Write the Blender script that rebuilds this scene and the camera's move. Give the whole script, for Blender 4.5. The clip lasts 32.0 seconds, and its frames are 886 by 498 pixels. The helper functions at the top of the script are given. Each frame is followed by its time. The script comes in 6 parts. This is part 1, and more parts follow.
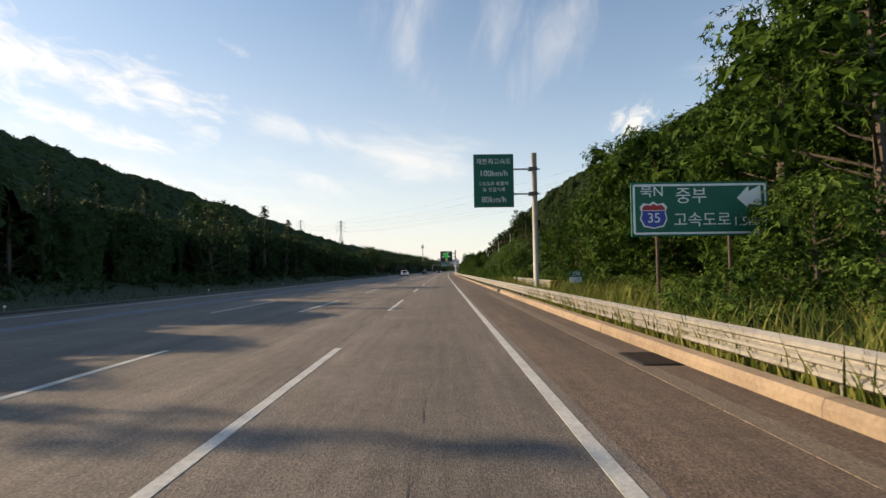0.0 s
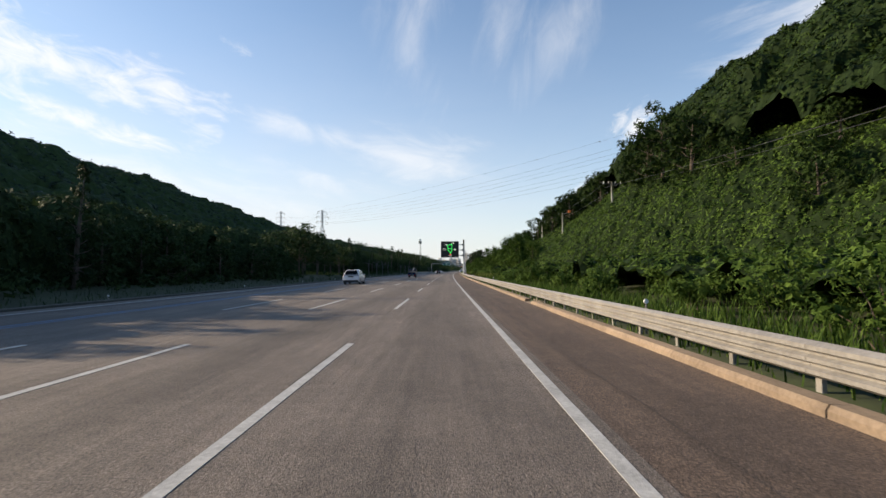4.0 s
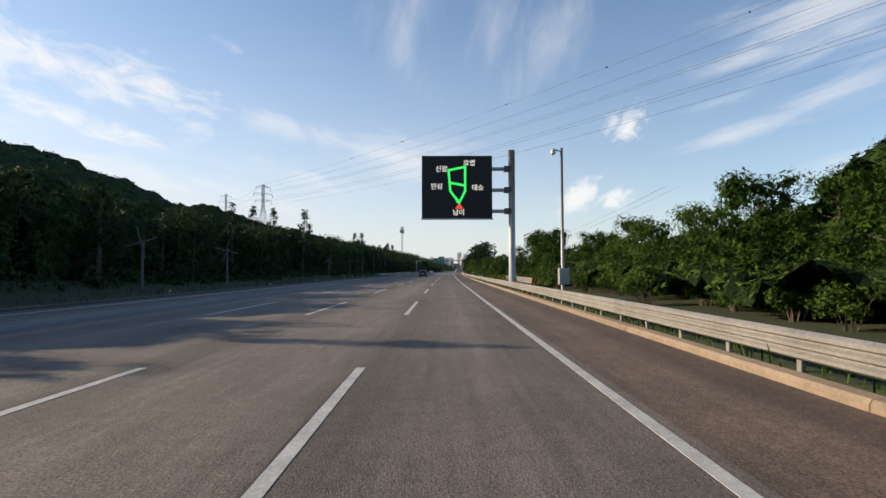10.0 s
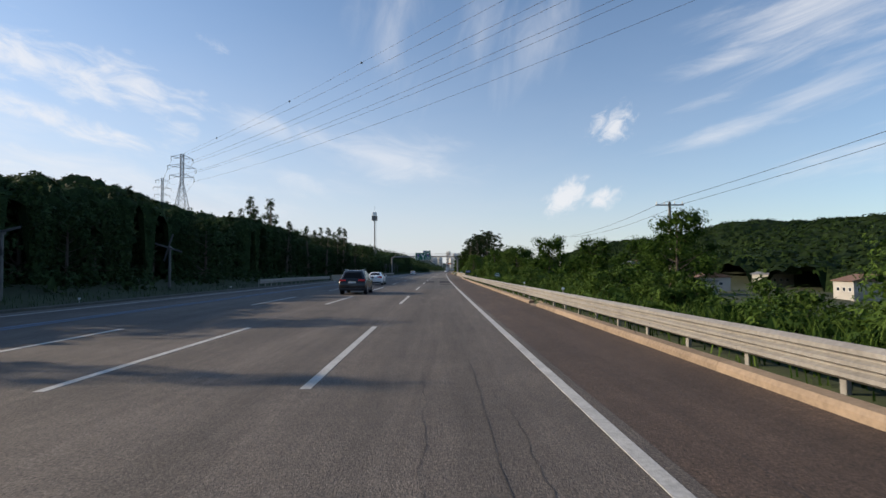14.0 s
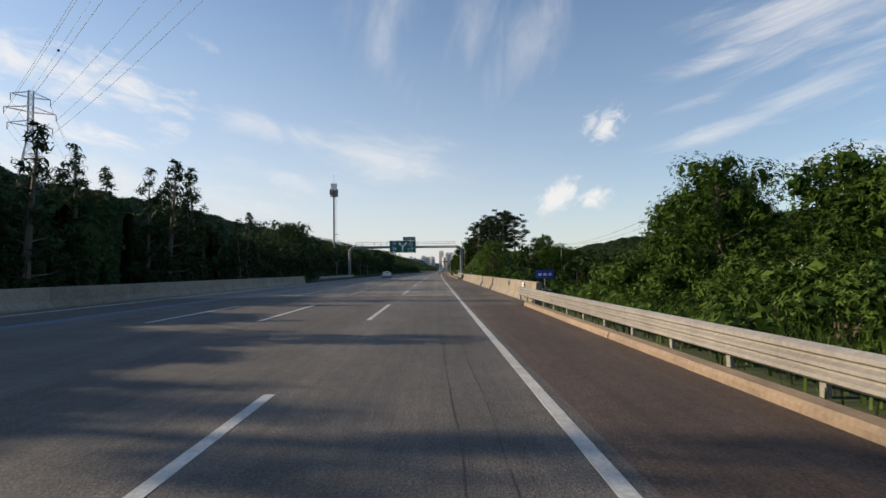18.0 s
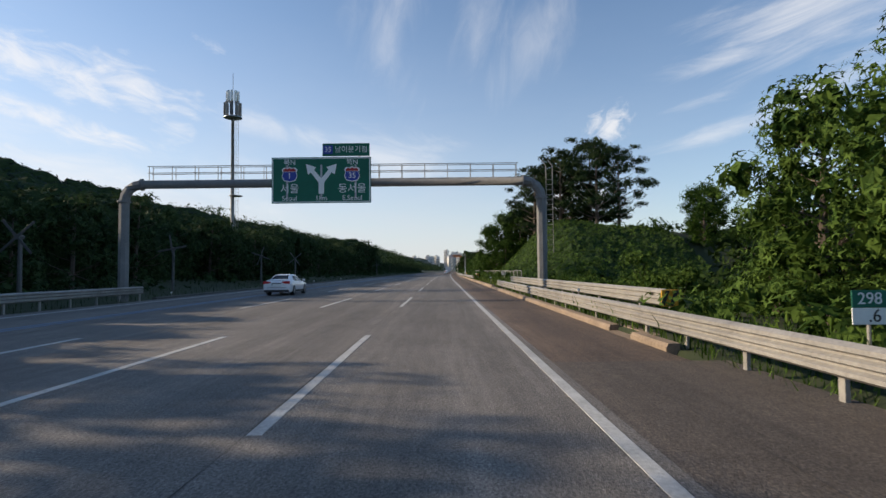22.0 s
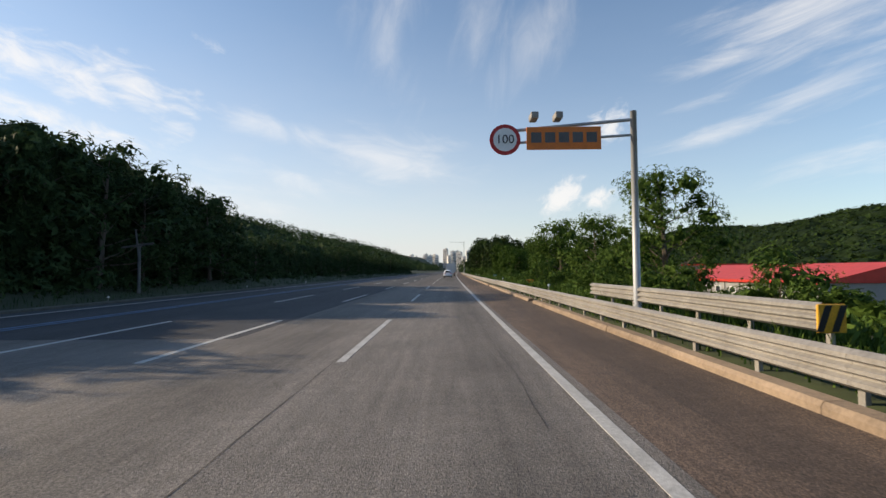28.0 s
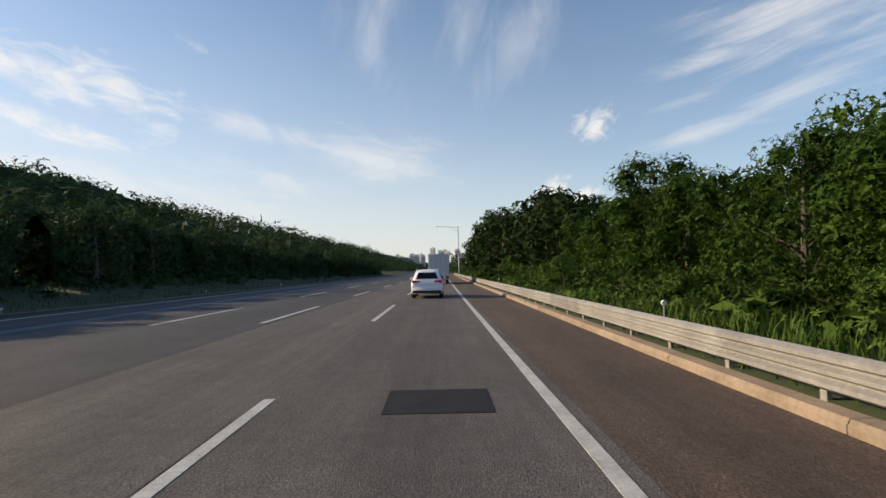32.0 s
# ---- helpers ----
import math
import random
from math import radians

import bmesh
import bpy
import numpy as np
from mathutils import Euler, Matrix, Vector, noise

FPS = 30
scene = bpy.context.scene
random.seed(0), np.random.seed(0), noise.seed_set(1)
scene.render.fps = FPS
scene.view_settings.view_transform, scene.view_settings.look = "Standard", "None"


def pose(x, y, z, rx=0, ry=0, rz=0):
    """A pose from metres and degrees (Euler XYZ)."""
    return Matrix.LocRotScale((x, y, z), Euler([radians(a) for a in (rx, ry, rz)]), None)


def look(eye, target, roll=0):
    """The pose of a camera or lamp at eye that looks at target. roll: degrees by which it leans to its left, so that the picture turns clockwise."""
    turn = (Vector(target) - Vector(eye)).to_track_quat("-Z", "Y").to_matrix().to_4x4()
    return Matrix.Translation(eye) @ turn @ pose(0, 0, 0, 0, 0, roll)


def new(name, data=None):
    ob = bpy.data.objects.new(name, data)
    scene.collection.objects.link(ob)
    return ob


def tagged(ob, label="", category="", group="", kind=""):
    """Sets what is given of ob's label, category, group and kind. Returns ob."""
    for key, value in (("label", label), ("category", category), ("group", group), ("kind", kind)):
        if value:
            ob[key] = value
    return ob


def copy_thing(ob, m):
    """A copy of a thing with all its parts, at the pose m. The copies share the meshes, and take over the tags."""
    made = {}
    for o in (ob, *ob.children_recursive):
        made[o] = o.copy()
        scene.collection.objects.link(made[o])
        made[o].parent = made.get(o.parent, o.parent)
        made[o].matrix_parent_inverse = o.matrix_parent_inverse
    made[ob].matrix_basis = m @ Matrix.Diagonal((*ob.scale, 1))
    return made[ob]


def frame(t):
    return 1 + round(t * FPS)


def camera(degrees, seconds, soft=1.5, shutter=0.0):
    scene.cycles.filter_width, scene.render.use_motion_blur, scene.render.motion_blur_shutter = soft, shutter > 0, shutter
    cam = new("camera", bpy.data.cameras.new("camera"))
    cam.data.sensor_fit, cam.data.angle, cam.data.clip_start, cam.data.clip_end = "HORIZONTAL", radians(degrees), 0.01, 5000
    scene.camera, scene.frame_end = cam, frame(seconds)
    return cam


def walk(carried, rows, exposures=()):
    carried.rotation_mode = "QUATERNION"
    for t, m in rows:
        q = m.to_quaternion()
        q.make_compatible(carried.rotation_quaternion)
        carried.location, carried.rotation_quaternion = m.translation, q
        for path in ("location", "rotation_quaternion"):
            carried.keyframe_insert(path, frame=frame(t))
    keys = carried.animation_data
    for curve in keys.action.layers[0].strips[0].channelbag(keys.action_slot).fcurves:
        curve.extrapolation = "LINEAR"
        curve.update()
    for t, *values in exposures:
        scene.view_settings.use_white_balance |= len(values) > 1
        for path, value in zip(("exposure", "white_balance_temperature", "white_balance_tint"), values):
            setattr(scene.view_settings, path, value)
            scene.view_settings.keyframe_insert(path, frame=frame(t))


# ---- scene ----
SKY = 0.124
SKY_DUST = 0.4
CLOUD = (6.2, 6.3, 6.6)
VEIL = (4.85, 5.0, 5.6)
SKY_TINT = (0.84, 1.0, 1.15)

# The road is one gentle right-hand curve. s: metres along our lane's centre, d: metres to the right of it.
LENS = 78.8
EYE_Z = 1.6
ROAD_TURN = [(-200, 0.2), (0, 0.15), (139, -0.15), (206, -0.65), (294, -1.15), (420, -1.95), (508, -2.25), (573, -2.45), (700, -3.3), (900, -4.1), (1600, -5.0), (5200, -5.0)]
S0, S1 = -600, 5200
_s = np.arange(S0, S1 + 1.0)
_h = np.radians(np.interp(_s, [a for a, b in ROAD_TURN], [b for a, b in ROAD_TURN]))
_h = np.convolve(np.pad(_h, 40, mode="edge"), np.ones(81) / 81, mode="valid")
_x = np.concatenate([[0], np.cumsum(-np.sin(_h))[:-1]])
_y = np.concatenate([[0], np.cumsum(np.cos(_h))[:-1]])
_x, _y = _x - np.interp(0, _s, _x), _y - np.interp(0, _s, _y)


def P(s, d, z=0.0):
    """The world point at s along the road, d to its right, z above it."""
    h = np.interp(s, _s, _h)
    return Vector((np.interp(s, _s, _x) + d * math.cos(h), np.interp(s, _s, _y) + d * math.sin(h), z))


def heading(s):
    return math.degrees(np.interp(s, _s, _h))


def stand(s, d, z=0.0, turn=0.0, size=1.0):
    """A pose on the road's plan: local y runs along the road, x to the right."""
    return pose(*P(s, d, z), 0, 0, heading(s) + turn) @ Matrix.Scale(size, 4)


# ---- camera ----
# seconds, metres along, metres right of the lane's centre, yaw against the road, pitch, roll
DRIVE = [
    (0, 0, 0.38, -0.13, 2.28, 0.75),
    (1, 23.64, 0.48, 0.2, 2.28, 0.08),
    (2, 47.2, 0.46, -0.05, 2.28, 0.15),
    (3, 70.6, 0.42, 0.1, 2.28, 0.38),
    (4.5, 104.65, 0.17, 0.18, 2.28, 0.22),
    (6, 138.5, -0.13, 0.1, 2.28, 0),
    (7, 161.6, -0.23, 0.13, 2.28, -0.08),
    (8, 183.9, -0.42, 0.08, 2.28, 0),
    (9, 206, -0.53, 0.03, 2.28, 0),
    (10, 228, -0.45, -0.03, 2.28, 0.08),
    (11, 250, -0.42, -0.4, 2.28, 0.08),
    (12, 272, -0.23, -0.67, 2.28, 0.22),
    (13, 293.8, -0.1, -0.74, 2.28, 0.38),
    (14, 315.33, 0, -0.71, 2.28, 0.45),
    (15.2, 340.47, 0.18, -1.25, 2.28, 0.38),
    (16.5, 367, 0.37, -1.79, 2.28, 0.15),
    (17, 377.63, 0.44, -1.62, 2.28, 0.22),
    (18, 399, 0.36, -0.99, 2.28, 0.6),
    (19, 420, 0.08, -0.38, 2.28, 0.68),
    (20, 441.7, 0.12, -0.18, 2.28, 0.45),
    (21, 463.8, 0.09, -0.1, 2.28, 0.52),
    (22, 486.6, 0.06, -0.12, 2.28, 0.6),
    (23, 508, 0.11, 0.05, 2.28, 0.68),
    (24, 529.2, 0.17, 0.81, 2.28, 0.83),
    (25, 550.8, 0.27, 1.09, 2.28, 0.75),
    (26, 573, 0.32, 1.09, 2.28, 0.6),
    (27.3, 599.81, 0.17, 0.63, 2.28, 0.52),
    (28.5, 624.5, 0.06, 0.19, 2.28, 0.45),
    (29, 635.3, 0.09, 0.07, 2.28, 0.52),
    (30, 656.35, 0.17, -0.19, 2.28, 0.68),
    (31, 678.41, 0.3, -0.45, 2.28, 0.9),
    (32, 700, 0.38, -0.43, 2.28, 1.05),
]
cam = camera(LENS, 32.0, soft=1.5, shutter=0.03)
walk(cam, [(t, pose(*P(s, d, EYE_Z), 90 + pitch, roll, heading(s) + yaw)) for t, s, d, yaw, pitch, roll in DRIVE],
     exposures=[(0.0, 0.59, 7960, 10), (2.0, 0.55, 7110, 10), (6.0, 0.47, 7010, 10), (9.0, 0.40, 7010, 10), (13.0, 0.23, 6760, 10), (14.5, 0.21, 6660, 10), (17.0, 0.25, 7110, 10), (19.0, 0.25, 7010, 10), (20.0, 0.23, 6860, 10), (21.0, 0.26, 7110, 10), (22.0, 0.27, 6760, 10), (23.0, 0.37, 7610, 10), (24.0, 0.39, 7510, 10), (26.0, 0.37, 7110, 10), (29.0, 0.35, 7160, 10), (30.0, 0.35, 7560, 10), (31.0, 0.29, 7260, 10), (32.0, 0.29, 7260, 10)])

# ---- light ----
SUN_EL, SUN_AZ = 20.5, 77.0  # degrees above the horizon; degrees left of the road's first heading
sun = new("sun", bpy.data.lights.new("sun", "SUN"))
sun.data.energy, sun.data.angle, sun.data.color = 4.6, radians(0.6), (1.0, 0.84, 0.64)
_to_sun = Vector((-math.sin(radians(SUN_AZ)) * math.cos(radians(SUN_EL)), math.cos(radians(SUN_AZ)) * math.cos(radians(SUN_EL)), math.sin(radians(SUN_EL))))
sun.matrix_world = look(_to_sun * 50, (0, 0, 0))

# Clouds in five families: (lean, length and width of the grain in degrees, softness, contrast, most cover),
# each with its patches: bearing right of the first heading, height above the horizon, half length, half width, lean, thickness
CLOUDS = [
    ((-14, 4.0, 1.7, 1.0, 2.3, 0.74), [(-37.0, 17.8, 5.0, 1.7, -8, 1.0), (-31.0, 16.4, 2.8, 0.8, -35, 0.8), (-27.4, 16.6, 2.8, 1.6, -30, 0.95), (-23.6, 16.0, 3.0, 0.9, -10, 0.7), (-35.5, 13.6, 4.5, 0.9, -12, 0.9), (-30.5, 12.3, 3.6, 0.9, -8, 0.9), (-24.5, 13.4, 1.5, 1.5, 20, 0.5), (-22.0, 21.9, 1.6, 0.5, -25, 0.55), (-45.0, 20.5, 6.0, 2.5, -10, 0.9), (-44.0, 11.0, 6.0, 1.6, -6, 0.8), (-62.0, 22.0, 12.0, 5.0, -8, 0.8)]),
    ((-10, 7.0, 2.2, 1.2, 1.7, 0.6), [(-16.6, 14.5, 3.4, 1.1, -14, 0.9), (-11.2, 13.6, 4.0, 1.2, -16, 0.72), (-3.4, 12.0, 6.5, 2.0, -6, 0.95), (1.6, 11.2, 3.0, 0.9, 18, 0.6), (-14.0, 9.6, 5.0, 1.0, -12, 0.62), (-9.0, 9.0, 3.0, 0.8, -10, 0.5), (-30.0, 8.0, 14.0, 3.0, -4, 0.7)]),
    ((76, 9.0, 3.2, 1.6, 1.7, 0.5), [(-2.9, 25.5, 5.0, 1.9, 74, 0.95), (-2.2, 20.0, 3.6, 2.0, 98, 0.6), (6.6, 25.0, 5.0, 2.6, 70, 0.72), (12.6, 23.6, 4.4, 2.4, 48, 0.85), (9.0, 20.4, 3.4, 2.2, 60, 0.6), (-3.0, 34.0, 8.0, 4.0, 80, 0.8), (10.0, 36.0, 9.0, 6.0, 70, 0.7)]),
    ((11, 11.0, 1.9, 1.3, 1.9, 0.7), [(38.0, 21.4, 9.0, 2.4, 9, 0.95), (31.5, 19.2, 4.6, 0.9, 8, 0.85), (32.5, 22.8, 5.0, 0.8, 8, 0.6), (38.0, 15.2, 6.0, 1.3, 12, 0.72), (29.5, 12.7, 7.0, 0.9, 14, 0.68), (40.0, 9.5, 6.0, 1.8, 8, 0.66), (30.0, 15.8, 5.0, 1.0, 14, 0.4), (55.0, 22.0, 14.0, 5.0, 10, 0.8), (60.0, 10.0, 12.0, 3.0, 6, 0.6)]),
    ((35, 1.8, 1.3, 0.8, 1.9, 0.8), [(19.6, 14.4, 1.9, 1.3, 40, 0.7), (20.6, 15.2, 1.3, 0.8, 10, 0.6), (14.9, 7.6, 1.7, 1.0, 40, 1.15), (15.8, 8.3, 1.0, 0.8, 0, 1.0), (18.6, 7.3, 1.5, 0.8, 15, 0.85), (-18.0, 3.6, 1.6, 0.5, 5, 0.6), (-14.0, 3.2, 1.5, 0.4, 0, 0.5)]),
]


def links(tree, *pairs):
    for a, b in pairs:
        tree.links.new(a, b)


def build_world():
    world = bpy.data.worlds.new("world")
    scene.world = world
    world.use_nodes = True
    nt = world.node_tree
    nt.nodes.clear()
    N = nt.nodes.new
    out, bg, sky, co = N("ShaderNodeOutputWorld"), N("ShaderNodeBackground"), N("ShaderNodeTexSky"), N("ShaderNodeTexCoord")
    sky.sky_type, sky.sun_disc = "NISHITA", False
    sky.sun_elevation, sky.sun_rotation = radians(SUN_EL), radians(-SUN_AZ)
    sky.air_density, sky.dust_density, sky.ozone_density = 1.0, SKY_DUST, 1.6

    def val(node, *ins):
        for k, v in enumerate(ins):
            if v is None:
                continue
            if hasattr(v, "is_output"):
                nt.links.new(v, node.inputs[k])
            else:
                node.inputs[k].default_value = v
        return node

    def m(op, a, b=None, c=None):
        n = N("ShaderNodeMath")
        n.operation = op
        return val(n, a, b, c).outputs[0]

    gen = co.outputs["Generated"]
    sep = N("ShaderNodeSeparateXYZ")
    nt.links.new(gen, sep.inputs[0])
    az = m("MULTIPLY", m("ARCTAN2", sep.outputs["X"], sep.outputs["Y"]), 57.2958)
    el = m("MULTIPLY", m("ARCSINE", sep.outputs["Z"]), 57.2958)

    def combine(x, y, z=0.0):
        return val(N("ShaderNodeCombineXYZ"), x, y, z).outputs[0]

    def turned(lean, x0=0.0, y0=0.0):
        """Bearing and height round (x0, y0), turned by lean degrees."""
        c, sn = math.cos(radians(lean)), math.sin(radians(lean))
        u = m("MULTIPLY_ADD", az, c, m("MULTIPLY_ADD", el, sn, -c * x0 - sn * y0))
        w = m("MULTIPLY_ADD", az, -sn, m("MULTIPLY_ADD", el, c, sn * x0 - c * y0))
        return u, w

    def grain(vec, scale, detail, rough=0.6, warp=0.0):
        n = N("ShaderNodeTexNoise")
        nt.links.new(vec, n.inputs["Vector"])
        n.inputs["Scale"].default_value, n.inputs["Detail"].default_value, n.inputs["Roughness"].default_value, n.inputs["Distortion"].default_value = scale, detail, rough, warp
        return n.outputs["Fac"]

    total = None
    for k, ((lean, ln, wd, soft, contrast, most), patches) in enumerate(CLOUDS):
        field = None
        for x0, y0, a, b, tilt, thick in patches:
            u, w = turned(tilt, x0, y0)
            rr = m("MULTIPLY_ADD", m("MULTIPLY", u, u), 1 / a ** 2, m("MULTIPLY", m("MULTIPLY", w, w), 1 / b ** 2))
            puff = m("MULTIPLY", m("POWER", 2.718, m("MULTIPLY", rr, -0.55)), thick)
            field = puff if field is None else m("MAXIMUM", field, puff)
        u, w = turned(lean)
        tex = grain(combine(m("MULTIPLY", u, 1 / ln), m("MULTIPLY", w, 1 / wd), 3.7 * k), 1.0, 9.0, 0.62, 0.6)
        raw = m("MULTIPLY_ADD", m("SUBTRACT", tex, 0.52), contrast, field)
        raw = m("MULTIPLY", raw, m("MINIMUM", m("MULTIPLY", field, 5.0), 1.0))
        edge = N("ShaderNodeMapRange")
        edge.interpolation_type = "SMOOTHSTEP"
        val(edge, raw, 0.16, 0.16 + soft, 0.0, most)
        total = edge.outputs[0] if total is None else m("MAXIMUM", total, edge.outputs[0])
    # faint mottled veil everywhere, thicker towards the horizon and the sun's side
    mottle = grain(combine(m("MULTIPLY", az, 0.05), m("MULTIPLY", el, 0.14)), 1.0, 7.0, 0.6, 0.4)
    low = m("SUBTRACT", 1.0, m("MINIMUM", m("ABSOLUTE", sep.outputs["Z"]), 1.0))
    side = m("MULTIPLY_ADD", sep.outputs["X"], -0.75, 0.9)
    haze = m("MULTIPLY", m("POWER", low, 4.3), m("MULTIPLY", side, m("MULTIPLY_ADD", mottle, 0.7, 0.65)))
    haze = m("MINIMUM", haze, 0.93)
    veil = N("ShaderNodeMix")
    veil.data_type = "RGBA"
    nt.links.new(haze, veil.inputs["Factor"])
    tint = N("ShaderNodeMix")
    tint.data_type, tint.blend_type = "RGBA", "MULTIPLY"
    tint.inputs["Factor"].default_value = 1.0
    tint.inputs[7].default_value = (*SKY_TINT, 1)
    links(nt, (sky.outputs[0], tint.inputs[6]), (tint.outputs[2], veil.inputs[6]))
    veil.inputs[7].default_value = (*VEIL, 1)
    mix = N("ShaderNodeMix")
    mix.data_type = "RGBA"
    nt.links.new(total, mix.inputs["Factor"])
    nt.links.new(veil.outputs[2], mix.inputs[6])
    mix.inputs[7].default_value = (*CLOUD, 1)
    nt.links.new(mix.outputs[2], bg.inputs["Color"])
    bg.inputs["Strength"].default_value = SKY
    nt.links.new(bg.outputs[0], out.inputs["Surface"])


build_world()


# ---- materials ----
def mat(name, colour, rough=0.7, metal=0.0, vary=0.12, scale=2.0, bump=0.0, bump_scale=40.0, island=0.0, random_ob=0.0, spec=0.5, second=None, stretch=(1, 1, 1), detail=6.0, trans=0.0):
    """A surface whose colour wanders at two sizes, with fine relief. second: a colour that shows through in patches."""
    m = bpy.data.materials.new(name)
    m.use_nodes = True
    nt = m.node_tree
    N = nt.nodes.new
    b = nt.nodes["Principled BSDF"]
    b.inputs["Roughness"].default_value, b.inputs["Metallic"].default_value, b.inputs["Specular IOR Level"].default_value = rough, metal, spec
    co, mp = N("ShaderNodeTexCoord"), N("ShaderNodeMapping")
    mp.inputs["Scale"].default_value = stretch
    geo = N("ShaderNodeNewGeometry")
    nt.links.new(geo.outputs["Position"], mp.inputs["Vector"])
    n1, n2 = N("ShaderNodeTexNoise"), N("ShaderNodeTexNoise")
    for n, s in ((n1, scale), (n2, scale * 9)):
        n.inputs["Scale"].default_value, n.inputs["Detail"].default_value = s, detail
        nt.links.new(mp.outputs[0], n.inputs["Vector"])
    add = N("ShaderNodeMath")
    add.operation = "ADD"
    nt.links.new(n1.outputs["Fac"], add.inputs[0])
    nt.links.new(n2.outputs["Fac"], add.inputs[1])
    last = add.outputs[0]
    if island or random_ob:
        src = geo.outputs["Random Per Island"] if island else N("ShaderNodeObjectInfo").outputs["Random"]
        ma = N("ShaderNodeMath")
        ma.operation = "MULTIPLY_ADD"
        nt.links.new(src, ma.inputs[0])
        k = island or random_ob
        ma.inputs[1].default_value = k
        nt.links.new(last, ma.inputs[2])
        sub = N("ShaderNodeMath")
        sub.operation = "SUBTRACT"
        nt.links.new(ma.outputs[0], sub.inputs[0])
        sub.inputs[1].default_value = k / 2
        last = sub.outputs[0]
    rng = N("ShaderNodeMapRange")
    rng.inputs["From Min"].default_value, rng.inputs["From Max"].default_value = 0.6, 1.4
    rng.inputs["To Min"].default_value, rng.inputs["To Max"].default_value = 0.0, 1.0
    nt.links.new(last, rng.inputs["Value"])
    mix = N("ShaderNodeMix")
    mix.data_type = "RGBA"
    c2 = second or tuple(min(1, c * (1 + 2 * vary)) for c in colour)
    mix.inputs[6].default_value = (*[c * (1 - vary) for c in colour], 1)
    mix.inputs[7].default_value = (*c2, 1)
    nt.links.new(rng.outputs[0], mix.inputs["Factor"])
    nt.links.new(mix.outputs[2], b.inputs["Base Color"])
    if bump:
        nb, bu = N("ShaderNodeTexNoise"), N("ShaderNodeBump")
        nb.inputs["Scale"].default_value, nb.inputs["Detail"].default_value = bump_scale, 4
        nt.links.new(geo.outputs["Position"], nb.inputs["Vector"])
        nt.links.new(nb.outputs["Fac"], bu.inputs["Height"])
        bu.inputs["Strength"].default_value, bu.inputs["Distance"].default_value = bump, 0.02
        nt.links.new(bu.outputs[0], b.inputs["Normal"])
    if trans:
        tr, ad = N("ShaderNodeBsdfTranslucent"), N("ShaderNodeMixShader")
        nt.links.new(mix.outputs[2], tr.inputs["Color"])
        ad.inputs[0].default_value = trans
        nt.links.new(b.outputs[0], ad.inputs[1])
        nt.links.new(tr.outputs[0], ad.inputs[2])
        nt.links.new(ad.outputs[0], nt.nodes["Material Output"].inputs["Surface"])
    return m


def leaf_mat(name, dark, light, trans=0.25):
    return mat(name, dark, rough=0.65, vary=0.1, scale=0.35, island=0.9, second=light, spec=0.06, trans=trans)


def asphalt(name, dark, light, rough=0.85):
    """Road surface: patches, lengthwise tyre bands (u across, v along the road), pale and dark stones, fine relief."""
    m = mat(name, dark, rough, vary=0.2, scale=0.5, second=light)
    nt = m.node_tree
    N = nt.nodes.new
    b = nt.nodes["Principled BSDF"]
    base = b.inputs["Base Color"].links[0].from_socket
    uv, geo = N("ShaderNodeUVMap"), N("ShaderNodeNewGeometry")
    uv.uv_map = "UVMap"
    last = base
    for scale, stretch, lo, hi, detail, src in ((1.0, (0.75, 0.006, 1), 0.72, 1.26, 3, uv.outputs[0]), (1.0, (0.5, 0.05, 1), 0.82, 1.18, 6, uv.outputs[0]), (1.0, (7.0, 0.35, 1), 0.86, 1.14, 4, uv.outputs[0]), (34.0, (1, 1, 1), 0.45, 1.6, 2, geo.outputs["Position"]), (95.0, (1, 1, 1), 0.5, 1.55, 1, geo.outputs["Position"])):
        mp, n, r, mu = N("ShaderNodeMapping"), N("ShaderNodeTexNoise"), N("ShaderNodeMapRange"), N("ShaderNodeMix")
        mp.inputs["Scale"].default_value = stretch
        n.inputs["Scale"].default_value, n.inputs["Detail"].default_value = scale, detail
        r.inputs["From Min"].default_value, r.inputs["From Max"].default_value = 0.3, 0.7
        r.inputs["To Min"].default_value, r.inputs["To Max"].default_value = lo, hi
        mu.data_type, mu.blend_type = "RGBA", "MULTIPLY"
        mu.inputs["Factor"].default_value = 1.0
        links(nt, (src, mp.inputs[0]), (mp.outputs[0], n.inputs["Vector"]), (n.outputs["Fac"], r.inputs["Value"]), (last, mu.inputs[6]), (r.outputs[0], mu.inputs[7]))
        last = mu.outputs[2]
    nt.links.new(last, b.inputs["Base Color"])
    nb, bu = N("ShaderNodeTexNoise"), N("ShaderNodeBump")
    nb.inputs["Scale"].default_value, nb.inputs["Detail"].default_value = 55, 4
    links(nt, (geo.outputs["Position"], nb.inputs["Vector"]), (nb.outputs["Fac"], bu.inputs["Height"]), (bu.outputs[0], b.inputs["Normal"]))
    bu.inputs["Strength"].default_value, bu.inputs["Distance"].default_value = 0.8, 0.02
    return m


